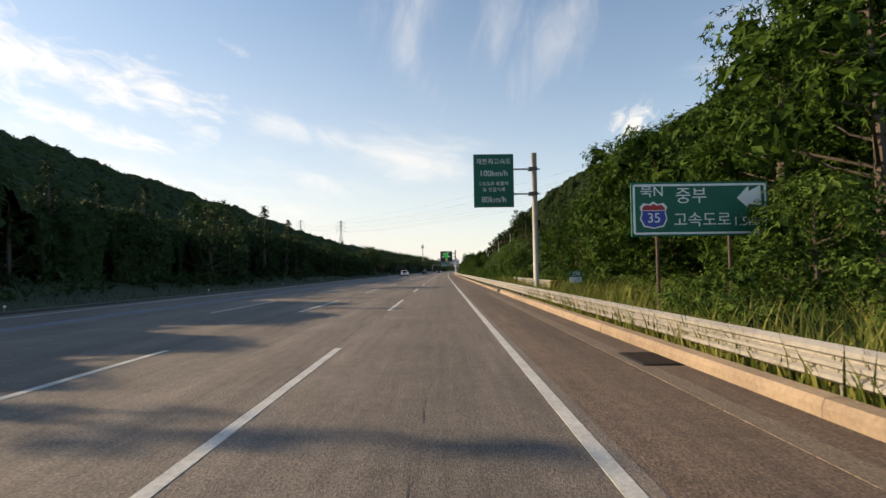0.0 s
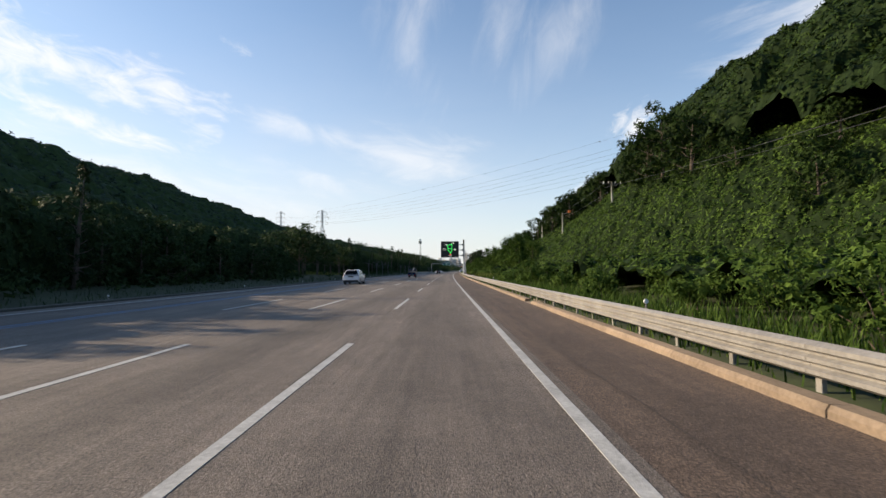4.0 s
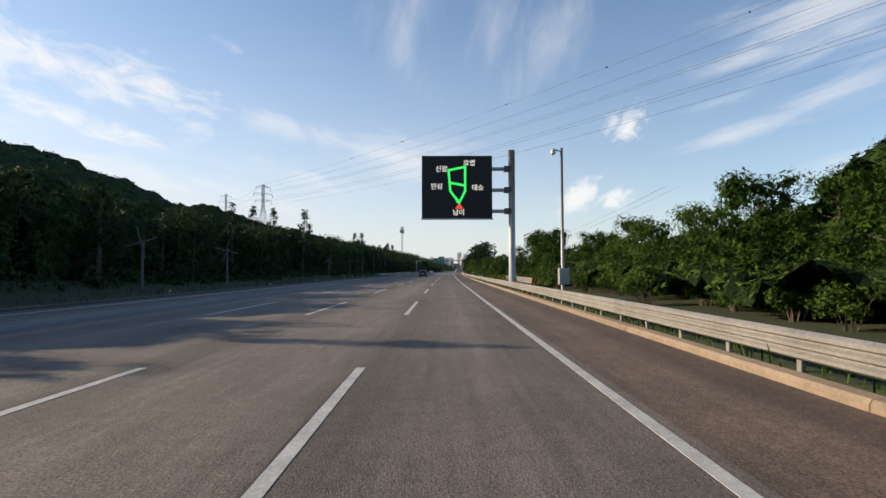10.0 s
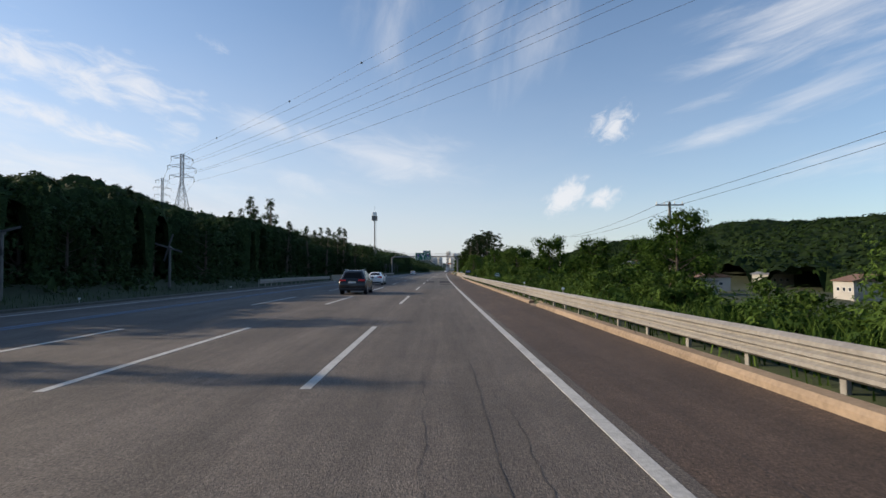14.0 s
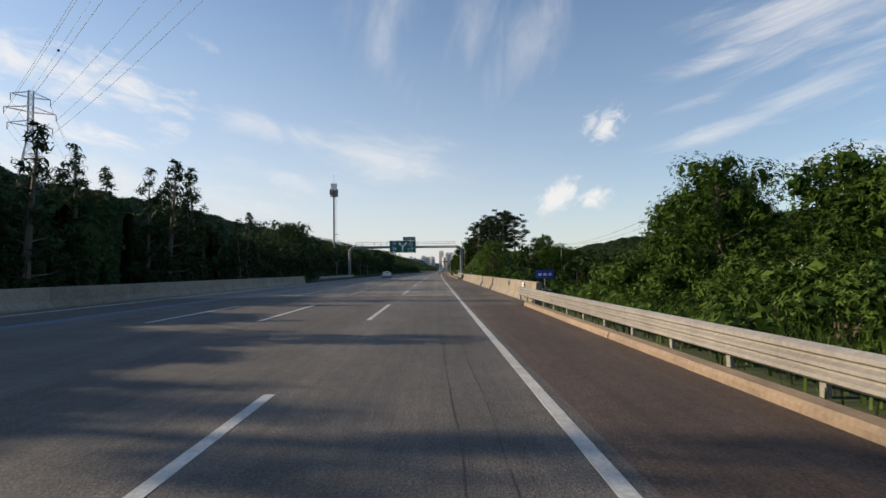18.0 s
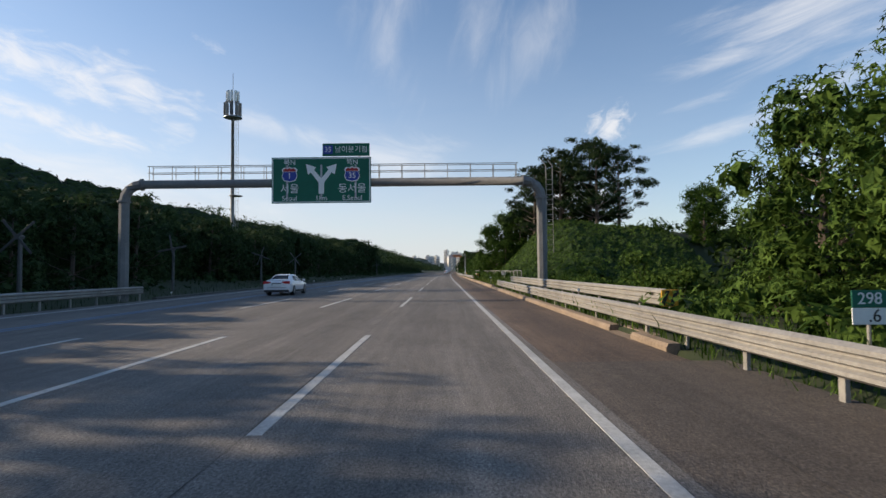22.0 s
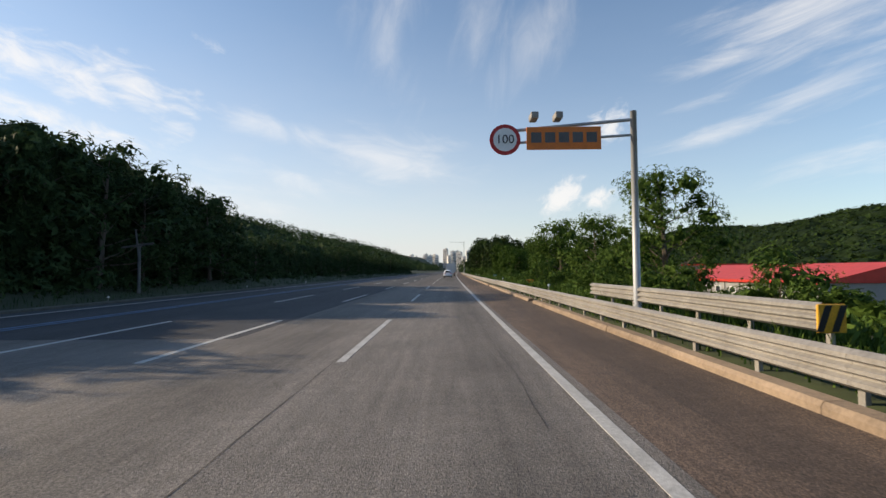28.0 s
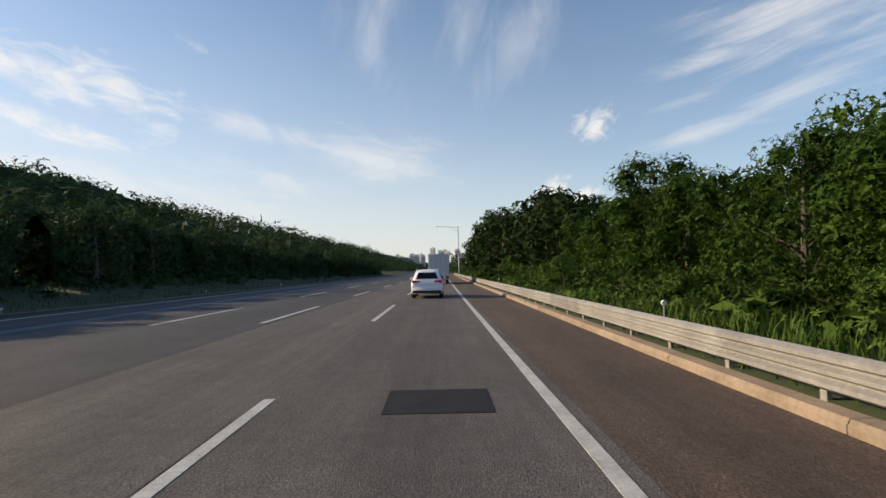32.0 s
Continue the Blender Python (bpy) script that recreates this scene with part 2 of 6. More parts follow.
ASPHALT = asphalt("asphalt", (0.128, 0.104, 0.086), (0.18, 0.147, 0.122))
DARK_SHOULDER = asphalt("dark_shoulder_asphalt", (0.066, 0.043, 0.031), (0.102, 0.066, 0.046))
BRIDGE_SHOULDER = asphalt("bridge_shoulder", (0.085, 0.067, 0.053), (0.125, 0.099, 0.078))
BROWN_ASPHALT = asphalt("brown_asphalt", (0.096, 0.08, 0.068), (0.136, 0.113, 0.095))
SHOULDER = asphalt("shoulder_asphalt", (0.094, 0.065, 0.047), (0.148, 0.100, 0.070))
GUTTER = asphalt("gutter_concrete", (0.15, 0.115, 0.085), (0.20, 0.15, 0.108))
RUSTY = mat("rusty_steel", (0.05, 0.04, 0.034), 0.7, metal=0.3, vary=0.3, scale=8, second=(0.09, 0.06, 0.04))
DECK = asphalt("deck_concrete", (0.165, 0.142, 0.118), (0.22, 0.188, 0.155))
DARK_ASPHALT = asphalt("dark_asphalt", (0.076, 0.068, 0.062), (0.112, 0.1, 0.09))
NEW_ASPHALT = asphalt("new_asphalt", (0.026, 0.028, 0.033), (0.046, 0.047, 0.052))
PATCH = mat("patch_asphalt", (0.024, 0.024, 0.028), 0.9, spec=0.15, vary=0.3, scale=3, bump=0.6, bump_scale=70)
PAINT = mat("road_paint", (0.45, 0.44, 0.41), 0.7, vary=0.35, scale=2.2, bump=0.3, bump_scale=60, second=(0.62, 0.61, 0.58))
BLUE_PAINT = mat("blue_road_paint", (0.05, 0.16, 0.34), 0.65, vary=0.35, scale=2, second=(0.10, 0.2, 0.33))
KERB = mat("kerb_concrete", (0.27, 0.2, 0.14), 0.9, vary=0.3, scale=1.5, bump=0.6, bump_scale=30, second=(0.36, 0.27, 0.19), random_ob=0.35)
DARK_KERB = mat("dark_kerb_concrete", (0.07, 0.068, 0.055), 0.9, vary=0.3, scale=2, second=(0.12, 0.115, 0.1))
CONCRETE = mat("barrier_concrete", (0.215, 0.18, 0.14), 0.88, vary=0.35, scale=0.8, bump=0.5, bump_scale=25, second=(0.31, 0.265, 0.205), random_ob=0.25)
GALV = mat("galvanised_steel", (0.27, 0.255, 0.235), 0.6, metal=0.15, vary=0.25, scale=1.5, second=(0.37, 0.35, 0.32), random_ob=0.3)
STEEL = mat("grey_painted_steel", (0.38, 0.39, 0.40), 0.5, metal=0.3, vary=0.12, scale=2)
GANTRY_STEEL = mat("dull_gantry_steel", (0.19, 0.19, 0.19), 0.75, vary=0.15, scale=1.5, spec=0.25, second=(0.25, 0.25, 0.245))
DARK_STEEL = mat("dark_steel", (0.10, 0.10, 0.10), 0.55, metal=0.4, vary=0.2, scale=3)
POLE = mat("pole_concrete", (0.42, 0.41, 0.38), 0.85, vary=0.15, scale=2, bump=0.3)
SIGN_GREEN = mat("sign_green", (0.003, 0.118, 0.072), 0.7, vary=0.1, scale=1.0)
SIGN_WHITE = mat("sign_white", (0.78, 0.80, 0.78), 0.5, vary=0.05, scale=2)
SIGN_BLUE = mat("sign_blue", (0.02, 0.05, 0.32), 0.45, vary=0.08, scale=2)
SIGN_RED = mat("sign_red", (0.42, 0.02, 0.02), 0.5, vary=0.1, scale=2)
BLACK = mat("black", (0.012, 0.012, 0.013), 0.6, vary=0.2, scale=4)
YELLOW = mat("yellow_reflector", (0.65, 0.33, 0.02), 0.5, vary=0.2, scale=4)
ORANGE = mat("orange_panel", (0.65, 0.17, 0.02), 0.5, vary=0.15, scale=4)
EARTH = mat("grass_ground", (0.028, 0.042, 0.012), 0.95, vary=0.4, scale=0.25, bump=0.8, bump_scale=6, second=(0.042, 0.056, 0.017))
BARK = mat("bark", (0.09, 0.07, 0.055), 0.9, vary=0.3, scale=4, bump=0.6, bump_scale=15)
LEAF = leaf_mat("broad_leaf", (0.014, 0.036, 0.007), (0.062, 0.114, 0.018))
LEAF_BRIGHT = leaf_mat("bright_leaf", (0.019, 0.047, 0.008), (0.105, 0.17, 0.034))
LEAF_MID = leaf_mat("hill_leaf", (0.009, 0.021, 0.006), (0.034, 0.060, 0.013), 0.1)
# Darker than bright_leaf: the median side's shade is put into this colour.
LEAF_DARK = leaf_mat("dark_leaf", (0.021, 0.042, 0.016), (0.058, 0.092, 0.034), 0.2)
# Bluish cast: the haze before the far ridge is put into the leaf colour.
LEAF_RIDGE_HAZE = leaf_mat("hazy_ridge_leaf", (0.014, 0.028, 0.021), (0.034, 0.055, 0.041), 0.1)
# Sheets under the leaf skin: shade between the leaves is put into their colour.
THICKET_SHADE = mat("thicket_shade", (0.018, 0.033, 0.013), 0.8, vary=0.3, scale=0.9, spec=0.05, second=(0.046, 0.074, 0.028), bump=0.9, bump_scale=5)
HILL_SHADE = mat("hill_thicket_shade", (0.009, 0.018, 0.006), 0.8, vary=0.3, scale=0.9, spec=0.05, second=(0.025, 0.042, 0.014), bump=0.9, bump_scale=5)
GREY_ASPHALT = asphalt("grey_asphalt", (0.132, 0.118, 0.105), (0.182, 0.163, 0.145))
NEEDLE = leaf_mat("needle", (0.012, 0.026, 0.010), (0.038, 0.064, 0.022), 0.08)
GRASS = leaf_mat("grass_blade", (0.07, 0.105, 0.02), (0.26, 0.26, 0.075))
WIRE = mat("wire", (0.05, 0.05, 0.055), 0.5, metal=0.3)


# ---- mesh helpers ----
def link_mesh(name, verts, faces, material, parent=None, label="", smooth=False):
    me = bpy.data.meshes.new(name)
    me.from_pydata(verts, [], faces)
    me.materials.append(material)
    if smooth:
        me.polygons.foreach_set("use_smooth", [True] * len(me.polygons))
    ob = new(name, me)
    if parent:
        ob.parent = parent
    if label:
        ob["label"] = label
    return ob


def part(name, bm, material, parent=None, label="", smooth=False):
    me = bpy.data.meshes.new(name)
    bm.to_mesh(me)
    bm.free()
    me.materials.append(material)
    if smooth:
        me.polygons.foreach_set("use_smooth", [True] * len(me.polygons))
    ob = new(name, me)
    if parent:
        ob.parent = parent
    if label:
        ob["label"] = label
    return ob


def thing(name, label, category, group="", m=None, kind=""):
    ob = new(name)
    ob.empty_display_size = 0.3
    if m is not None:
        ob.matrix_world = m
    return tagged(ob, label, category, group, kind)


def add_box(bm, cx, cy, cz, sx, sy, sz, bevel=0.0, m=None):
    r = bmesh.ops.create_cube(bm, size=1.0, matrix=(m or Matrix()) @ Matrix.Translation((cx, cy, cz)) @ Matrix.Diagonal((sx, sy, sz, 1)))
    if bevel:
        es = list({e for v in r["verts"] for e in v.link_edges})
        bmesh.ops.bevel(bm, geom=es, offset=bevel, segments=2, affect="EDGES", profile=0.5)
    return bm


def box(cx, cy, cz, sx, sy, sz, bevel=0.0, m=None):
    return add_box(bmesh.new(), cx, cy, cz, sx, sy, sz, bevel, m)


def add_tube(bm, pts, radii, sides=8, cap=True):
    """A tapered tube through pts."""
    rings = []
    pts = [Vector(p) for p in pts]
    if not hasattr(radii, "__len__"):
        radii = [radii] * len(pts)
    for i, p in enumerate(pts):
        t = (pts[min(i + 1, len(pts) - 1)] - pts[max(i - 1, 0)]).normalized()
        ref = Vector((1, 0, 0)) if abs(t.x) < 0.8 else Vector((0, 1, 0))
        a = t.cross(ref).normalized()
        b = t.cross(a)
        rings.append([bm.verts.new(p + (a * math.cos(2 * math.pi * k / sides) + b * math.sin(2 * math.pi * k / sides)) * radii[i]) for k in range(sides)])
    for r0, r1 in zip(rings, rings[1:]):
        for k in range(sides):
            bm.faces.new((r0[k], r0[(k + 1) % sides], r1[(k + 1) % sides], r1[k]))
    if cap:
        bm.faces.new(rings[0])
        bm.faces.new(rings[-1][::-1])
    return bm


def tube(pts, radii, sides=8):
    return add_tube(bmesh.new(), pts, radii, sides)


def prism(outline, depth, m=None, bevel=0.0):
    """A flat outline (x, z) drawn out over depth in y, centred on y = 0."""
    bm = bmesh.new()
    f = [bm.verts.new((x, -depth / 2, z)) for x, z in outline]
    g = [bm.verts.new((x, depth / 2, z)) for x, z in outline]
    n = len(f)
    bm.faces.new(f)
    bm.faces.new(g[::-1])
    for i in range(n):
        bm.faces.new((f[(i + 1) % n], f[i], g[i], g[(i + 1) % n]))
    if bevel:
        bmesh.ops.bevel(bm, geom=list(bm.edges), offset=bevel, segments=2, affect="EDGES", profile=0.5)
    if m is not None:
        bm.transform(m)
    bmesh.ops.recalc_face_normals(bm, faces=bm.faces)
    return bm


def strip(profile, s_from, s_to, step=4.0, closed=False):
    """Draws a profile of (d, z) along the road; returns vertices and faces."""
    n = max(1, round((s_to - s_from) / step))
    verts, faces, k = [], [], len(profile)
    for i in range(n + 1):
        s = s_from + (s_to - s_from) * i / n
        verts += [P(s, d, z) for d, z in profile]
    for i in range(n):
        for j in range(k if closed else k - 1):
            a, b = i * k + j, i * k + (j + 1) % k
            faces.append((a, a + k, b + k, b))
    if closed:
        faces.append(tuple(range(k)))
        faces.append(tuple(range(n * k, n * k + k))[::-1])
    return verts, faces


def text(body, size, m, material, parent, name="lettering", depth=0.004, stretch=1.0):
    cu = bpy.data.curves.new("txt", "FONT")
    cu.body, cu.size, cu.extrude, cu.align_x, cu.align_y = body, size, depth, "CENTER", "CENTER"
    tmp = bpy.data.objects.new("txt", cu)
    me = bpy.data.meshes.new_from_object(tmp)
    bpy.data.objects.remove(tmp)
    bpy.data.curves.remove(cu)
    me.transform(m @ Matrix.Rotation(radians(90), 4, "X") @ Matrix.Diagonal((stretch, 1, 1, 1)))
    me.materials.clear()
    me.materials.append(material)
    ob = new(name, me)
    ob.parent = parent
    return ob


def smooth01(x):
    x = min(1.0, max(0.0, x))
    return x * x * (3 - 2 * x)


# ---- ground ----
def bank(s, d):
    """The ground's height at s along and d across."""
    if -17.6 <= d <= 4.6 or (420 < s < 497 and d < 5.7):
        return -0.35
    w = noise.noise(Vector((s * 0.03, d * 0.03, 1.7))) * 1.2 + noise.noise(Vector((s * 0.11, d * 0.11, 4.2))) * 0.35
    if d < 0:
        e = -17.6 - d
        z = -0.05 + 0.12 * min(e, 9) * smooth01(e / 3) + 0.03 * max(0, e - 9)
        crest = np.interp(s, RIDGE_S, RIDGE_Z)
        z += crest * smooth01((e - 22) / 105)
        z -= 0.35 * crest * smooth01((e - 160) / 300)
        hump = noise.noise(Vector((s * 0.045, d * 0.05, 9.1))) * 3.4 + noise.noise(Vector((s * 0.013, d * 0.02, 2.1))) * 4.0
        return z + w * smooth01(e / 14) + hump * smooth01((e - 30) / 60)
    e = d - 4.6
    k = np.interp(s, HILL_S, HILL_K)
    z = 0.1 + 0.02 * min(e, 6)
    if k > 0:
        foot = np.interp(s, [0, 60, 85, 120, 150, 600], [6, 12, 14, 14, 8, 6])
        z += k * 46 * (1 - math.exp(-max(0, e - foot) / 46)) * (0.0 if e < foot else 1.0)
    dip = np.interp(s, DIP_S, DIP_Z)
    z += dip * smooth01((e - 4) / 16)
    mound = math.exp(-((s - 555) / 20) ** 2) * smooth01((e - 2.0) / 8) * (1 - smooth01((e - 24) / 16))
    z += 6.7 * mound
    rise = np.interp(s, [0, 300, 520, 700, 900, 1500], [8, 8, 11, 30, 38, 38]) * (1 + 0.45 * noise.noise(Vector((s * 0.011, d * 0.006, 5.5))))
    far = smooth01((e - 112) / 170) * rise
    hollow = smooth01((s - 676) / 20) * (1 - smooth01((s - 860) / 60))
    far -= 3.2 * hollow * smooth01((e - 20) / 16) * (1 - smooth01((e - 95) / 40))
    return z + far + w * smooth01(e / 14)


RIDGE_S, RIDGE_Z = [-600, -100, 100, 300, 420, 560, 700, 900, 1500, 2500], [40, 38, 36, 33, 29, 23, 24, 26, 28, 40]
HILL_S, HILL_K = [-600, -10, 40, 70, 140, 190, 225, 250, 270, 300, 5000], [0.15, 0.22, 0.5, 1.15, 1.12, 0.95, 0.72, 0.42, 0.2, 0, 0]
DIP_S, DIP_Z = [-600, 290, 330, 430, 520, 545, 600, 645, 680, 1000, 5000], [0, 0, -2.5, -7.5, -6, -1, -0.6, -2.5, -4.5, -3, -3]


def build_ground():
    ss = np.unique(np.concatenate([np.linspace(-600, -60, 28), np.arange(-60, 900, 6.0), np.linspace(900, 5100, 60)]))
    right = np.concatenate([[4.62, 5.2, 6, 7.5], np.arange(9, 60, 3.5), np.geomspace(62, 2800, 34)])
    left = -np.concatenate([[17.6, 18.2, 19, 20.5], np.arange(22, 60, 3.5), np.geomspace(62, 2800, 34)])
    dd = np.sort(np.concatenate([left, [-17.4, 4.4], right]))
    verts = [P(s, d, bank(s, d)) for s in ss for d in dd]
    k = len(dd)
    faces = [(i * k + j, i * k + j + 1, (i + 1) * k + j + 1, (i + 1) * k + j) for i in range(len(ss) - 1) for j in range(k - 1)]
    tagged(link_mesh("ground", verts, faces, EARTH, smooth=True), "grassy verges, wooded slopes and fields beside the motorway", "ground", kind="structure")


build_ground()


# ---- road ----
def road_piece(name, label, d0, d1, s0, s1, material, z=0.0, thick=0.3):
    v, f = strip([(d0, z - thick), (d0, z), (d1, z), (d1, z - thick)], s0, s1, 8.0, closed=True)
    ob = link_mesh(name, v, f, material)
    n = len(v) // 4 - 1
    across_along = [(d0 if k % 4 < 2 else d1, s0 + (s1 - s0) * (k // 4) / n) for k in range(len(v))]
    layer = ob.data.uv_layers.new(name="UVMap")
    for lp in ob.data.loops:
        layer.data[lp.index].uv = across_along[lp.vertex_index]
    return tagged(ob, label, "road", kind="structure")


JOINT_A, JOINT_B = 433.0, 476.7   # the bridge deck's ends
END = 2600
road_piece("road", "worn brownish asphalt motorway lanes with tyre tracks", -17.6, 1.95, -110, 300, ASPHALT)
road_piece("road", "older dull brown asphalt motorway lanes", -17.6, 1.95, 300, 362, BROWN_ASPHALT)
road_piece("road", "darker grey asphalt motorway lanes before the bridge", -17.6, 1.95, 362, JOINT_A, DARK_ASPHALT)
road_piece("road", "pale concrete bridge deck of the motorway", -17.6, 1.95, JOINT_A, JOINT_B, DECK)
road_piece("road", "grey asphalt motorway lanes beyond the bridge", -17.6, 1.95, JOINT_B, 627, GREY_ASPHALT)
road_piece("road", "dark blue-grey resurfaced asphalt lanes on the median side", -17.6, -5.0, 627, END, NEW_ASPHALT)
road_piece("road", "grey asphalt motorway lane", -5.0, 1.95, 627, 671, GREY_ASPHALT)
road_piece("road", "worn brownish asphalt motorway lane", -5.0, 1.95, 671, END, DARK_ASPHALT)
road_piece("road_shoulder", "brown stained asphalt hard shoulder", 1.95, 4.36, -110, 300, SHOULDER, z=-0.005)
road_piece("road_shoulder", "brown stained asphalt hard shoulder in a darkened tone", 1.95, 4.36, 300, 424, DARK_SHOULDER, z=-0.005)
road_piece("road_shoulder", "brown stained asphalt hard shoulder on the bridge", 1.95, 5.0, 424, 496, BRIDGE_SHOULDER, z=-0.005)
road_piece("road_shoulder", "brown stained asphalt hard shoulder", 1.95, 4.36, 496, 671, SHOULDER, z=-0.005)
# Tree shade over this stretch is put into the darker asphalt colour.
road_piece("road_shoulder", "brown stained asphalt hard shoulder in a darkened tone", 1.95, 4.36, 671, END, DARK_SHOULDER, z=-0.005)

DASH, PERIOD, FIRST = 8.2, 18.8, 11.35 - 8.2 - 18.8 * 6


def markings():
    def line(name, label, d, width, s0, s1, material=PAINT):
        v, f = strip([(d - width / 2, 0.0), (d - width / 2, 0.006), (d + width / 2, 0.006), (d + width / 2, 0.0)], s0, s1, 4.0)
        return tagged(link_mesh(name, v, f, material), label, "road marking", kind="structure")

    line("edge_line", "solid white edge line along the hard shoulder", 1.72, 0.16, -60, 1400)
    line("edge_line", "solid white edge line on the median side", -16.3, 0.16, -60, 1400)
    line("bus_lane_line", "faded blue bus lane line", -12.85, 0.15, -60, 1400, BLUE_PAINT)
    line("bus_lane_line", "faded blue bus lane line", -12.45, 0.12, -60, 1400, BLUE_PAINT)
    for lane, d in (("first", -1.8), ("second", -5.4), ("third", -9.0)):
        k = 0
        while FIRST + k * PERIOD < 1100:
            s = FIRST + k * PERIOD
            line("lane_dash", "worn white painted lane dash", d, 0.15, s, s + DASH)["group"] = lane + " row of lane dashes"
            k += 1


markings()


# ---- kerbs, guard rails, bridge parapets ----
def kerb_run(s0, s1, high=0.13, gutter=False, foot=4.36):
    run = thing("kerb", "sandy concrete kerb along the hard shoulder", "kerb", "roadside kerbs", stand(s0, foot), kind="structure")
    inv = run.matrix_world.inverted()
    n = max(1, round((s1 - s0) / 4.0))
    for i in range(n):
        a, b = s0 + (s1 - s0) * i / n + 0.006, s0 + (s1 - s0) * (i + 1) / n - 0.006
        jog = random.uniform(-0.012, 0.012)
        prof = [(foot + x + jog, z) for x, z in ((0, -0.3), (0, high * 0.55), (0.04, high), (0.26, high + 0.01), (0.28, -0.3))]
        v, f = strip(prof, a, b, 4.0, closed=True)
        link_mesh("kerb_stone", [inv @ x for x in v], f, KERB, run)
    if gutter:
        v, f = strip([(3.5, -0.1), (3.5, 0.004), (4.36, -0.02), (4.36, -0.1)], s0, s1, 4.0, closed=True)
        link_mesh("gutter", [inv @ x for x in v], f, GUTTER, run, "flat concrete drainage gutter")


RAIL = [(0.0, 0.30), (-0.03, 0.315), (-0.085, 0.345), (-0.085, 0.395), (-0.02, 0.43), (-0.02, 0.455), (-0.085, 0.49), (-0.085, 0.535), (-0.02, 0.57), (-0.02, 0.595), (-0.085, 0.63), (-0.085, 0.685), (-0.03, 0.72), (0.0, 0.735)]


def guard_rail(s0, s1, d=4.72, lift=0.0, label="weathered galvanised steel crash barrier along the verge", posts=2.0, side=1):
    rail = thing("guard_rail", label, "guard rail", "guard rails", stand(s0, d))
    inv = rail.matrix_world.inverted()
    n = max(1, round((s1 - s0) / 4.0))
    prof = [(d + side * x, z + lift) for x, z in RAIL] + [(d + side * (x + 0.012), z + lift) for x, z in RAIL[::-1]]
    for i in range(n):
        a, b = s0 + (s1 - s0) * i / n, s0 + (s1 - s0) * (i + 1) / n
        v, f = strip([(x + (0.004 if i % 2 else 0), z) for x, z in prof], a, b + 0.12, 2.0, closed=True)
        link_mesh("beam", [inv @ p for p in v], f, GALV, rail)
    step = (s1 - s0) / max(1, round((s1 - s0) / posts))
    bm0 = box(0, 0, 0, 0.07, 0.11, 1.0, 0.01)
    me = bpy.data.meshes.new("post")
    bm0.to_mesh(me)
    bm0.free()
    me.materials.append(GALV)
    for i in range(round((s1 - s0) / step) + 1):
        s = s0 + i * step
        ob = new("post", me)
        ob.parent = rail
        ob.matrix_world = stand(s, d + side * 0.10, 0.2 + lift)
        ob.matrix_basis = inv @ stand(s, d + side * 0.10, 0.13 + lift)
    return rail


def parapet(s0, s1, d, side, label):
    """A concrete bridge wall with a sloped foot, in cast lengths."""
    wall = thing("bridge_parapet", label, "parapet", "bridge parapets", stand(s0, d), kind="structure")
    inv = wall.matrix_world.inverted()
    n = max(1, round((s1 - s0) / 9.5))
    for i in range(n):
        a, b = s0 + (s1 - s0) * i / n + 0.012, s0 + (s1 - s0) * (i + 1) / n - 0.012
        prof = [(d, -0.3), (d, 0.10), (d + side * 0.18, 0.36), (d + side * 0.24, 0.98), (d + side * 0.27, 1.0), (d + side * 0.47, 1.0), (d + side * 0.5, 0.97), (d + side * 0.5, -0.6)]
        v, f = strip(prof, a, b, 3.0, closed=True)
        link_mesh("wall_panel", [inv @ p for p in v], f, CONCRETE, wall)
    return wall


GAPS = [38.5, 120, 225, 292, 340]
kerb_run(-30, 37.5, 0.2, True)
for a, b in zip(GAPS, GAPS[1:] + [424]):
    kerb_run(a + 1.0, b - 0.8, 0.14)
kerb_run(497, 499, 0.15)
kerb_run(500.6, 534, 0.15)
kerb_run(534.2, 610, 0.24, True)
for a, b in ((612, 640), (641.5, 668), (669.6, 780), (782, 900)):
    kerb_run(a, b, 0.14, foot=4.17)
for s in GAPS + [499.8, 611, 640.7, 668.8]:
    v, f = strip([(4.30, -0.3), (4.30, 0.0), (4.70, 0.02), (4.74, 0.12), (4.95, 0.12), (4.95, -0.3)], s - 1.1, s + 1.1, 1.0, closed=True)
    tagged(link_mesh("drain_inlet", v, f, KERB), "open concrete drain inlet between kerb stones", "drain", kind="structure")
guard_rail(-30, 28)
guard_rail(28, 128)
guard_rail(128, 276)
guard_rail(276, 427)
guard_rail(27, 41, 5.9, 0.3, "short upper steel barrier guarding the sign pole")
guard_rail(265, 281, 5.7, 0.35, "short raised steel barrier guarding the message board pole")
guard_rail(491, 532)
guard_rail(500, 530, 5.6, 0.35, "second steel barrier guarding the gantry column")
guard_rail(571, 612)
guard_rail(612, 664, 4.54, -0.03)
guard_rail(664, 700, 4.54, -0.07)
guard_rail(622, 634.5, 5.6, 0.35, "short raised steel barrier guarding the camera pole")
guard_rail(700, 900, 4.54, -0.07)
parapet(424.5, 492, 4.95, 1, "sandy concrete bridge parapet with stains and joints")
parapet(405, 474, -17.5, -1, "grey concrete bridge parapet on the median side")
guard_rail(485, 519, -18.0, 0.1, "steel crash barrier on the median side", 2.0, -1)
guard_rail(370, 404, -18.0, 0.1, "steel crash barrier leading to the bridge", 2.0, -1)
v, f = strip([(-17.6, -0.3), (-17.6, 0.10), (-17.75, 0.14), (-17.9, 0.12), (-17.9, -0.3)], -60, 404, 6, closed=True)
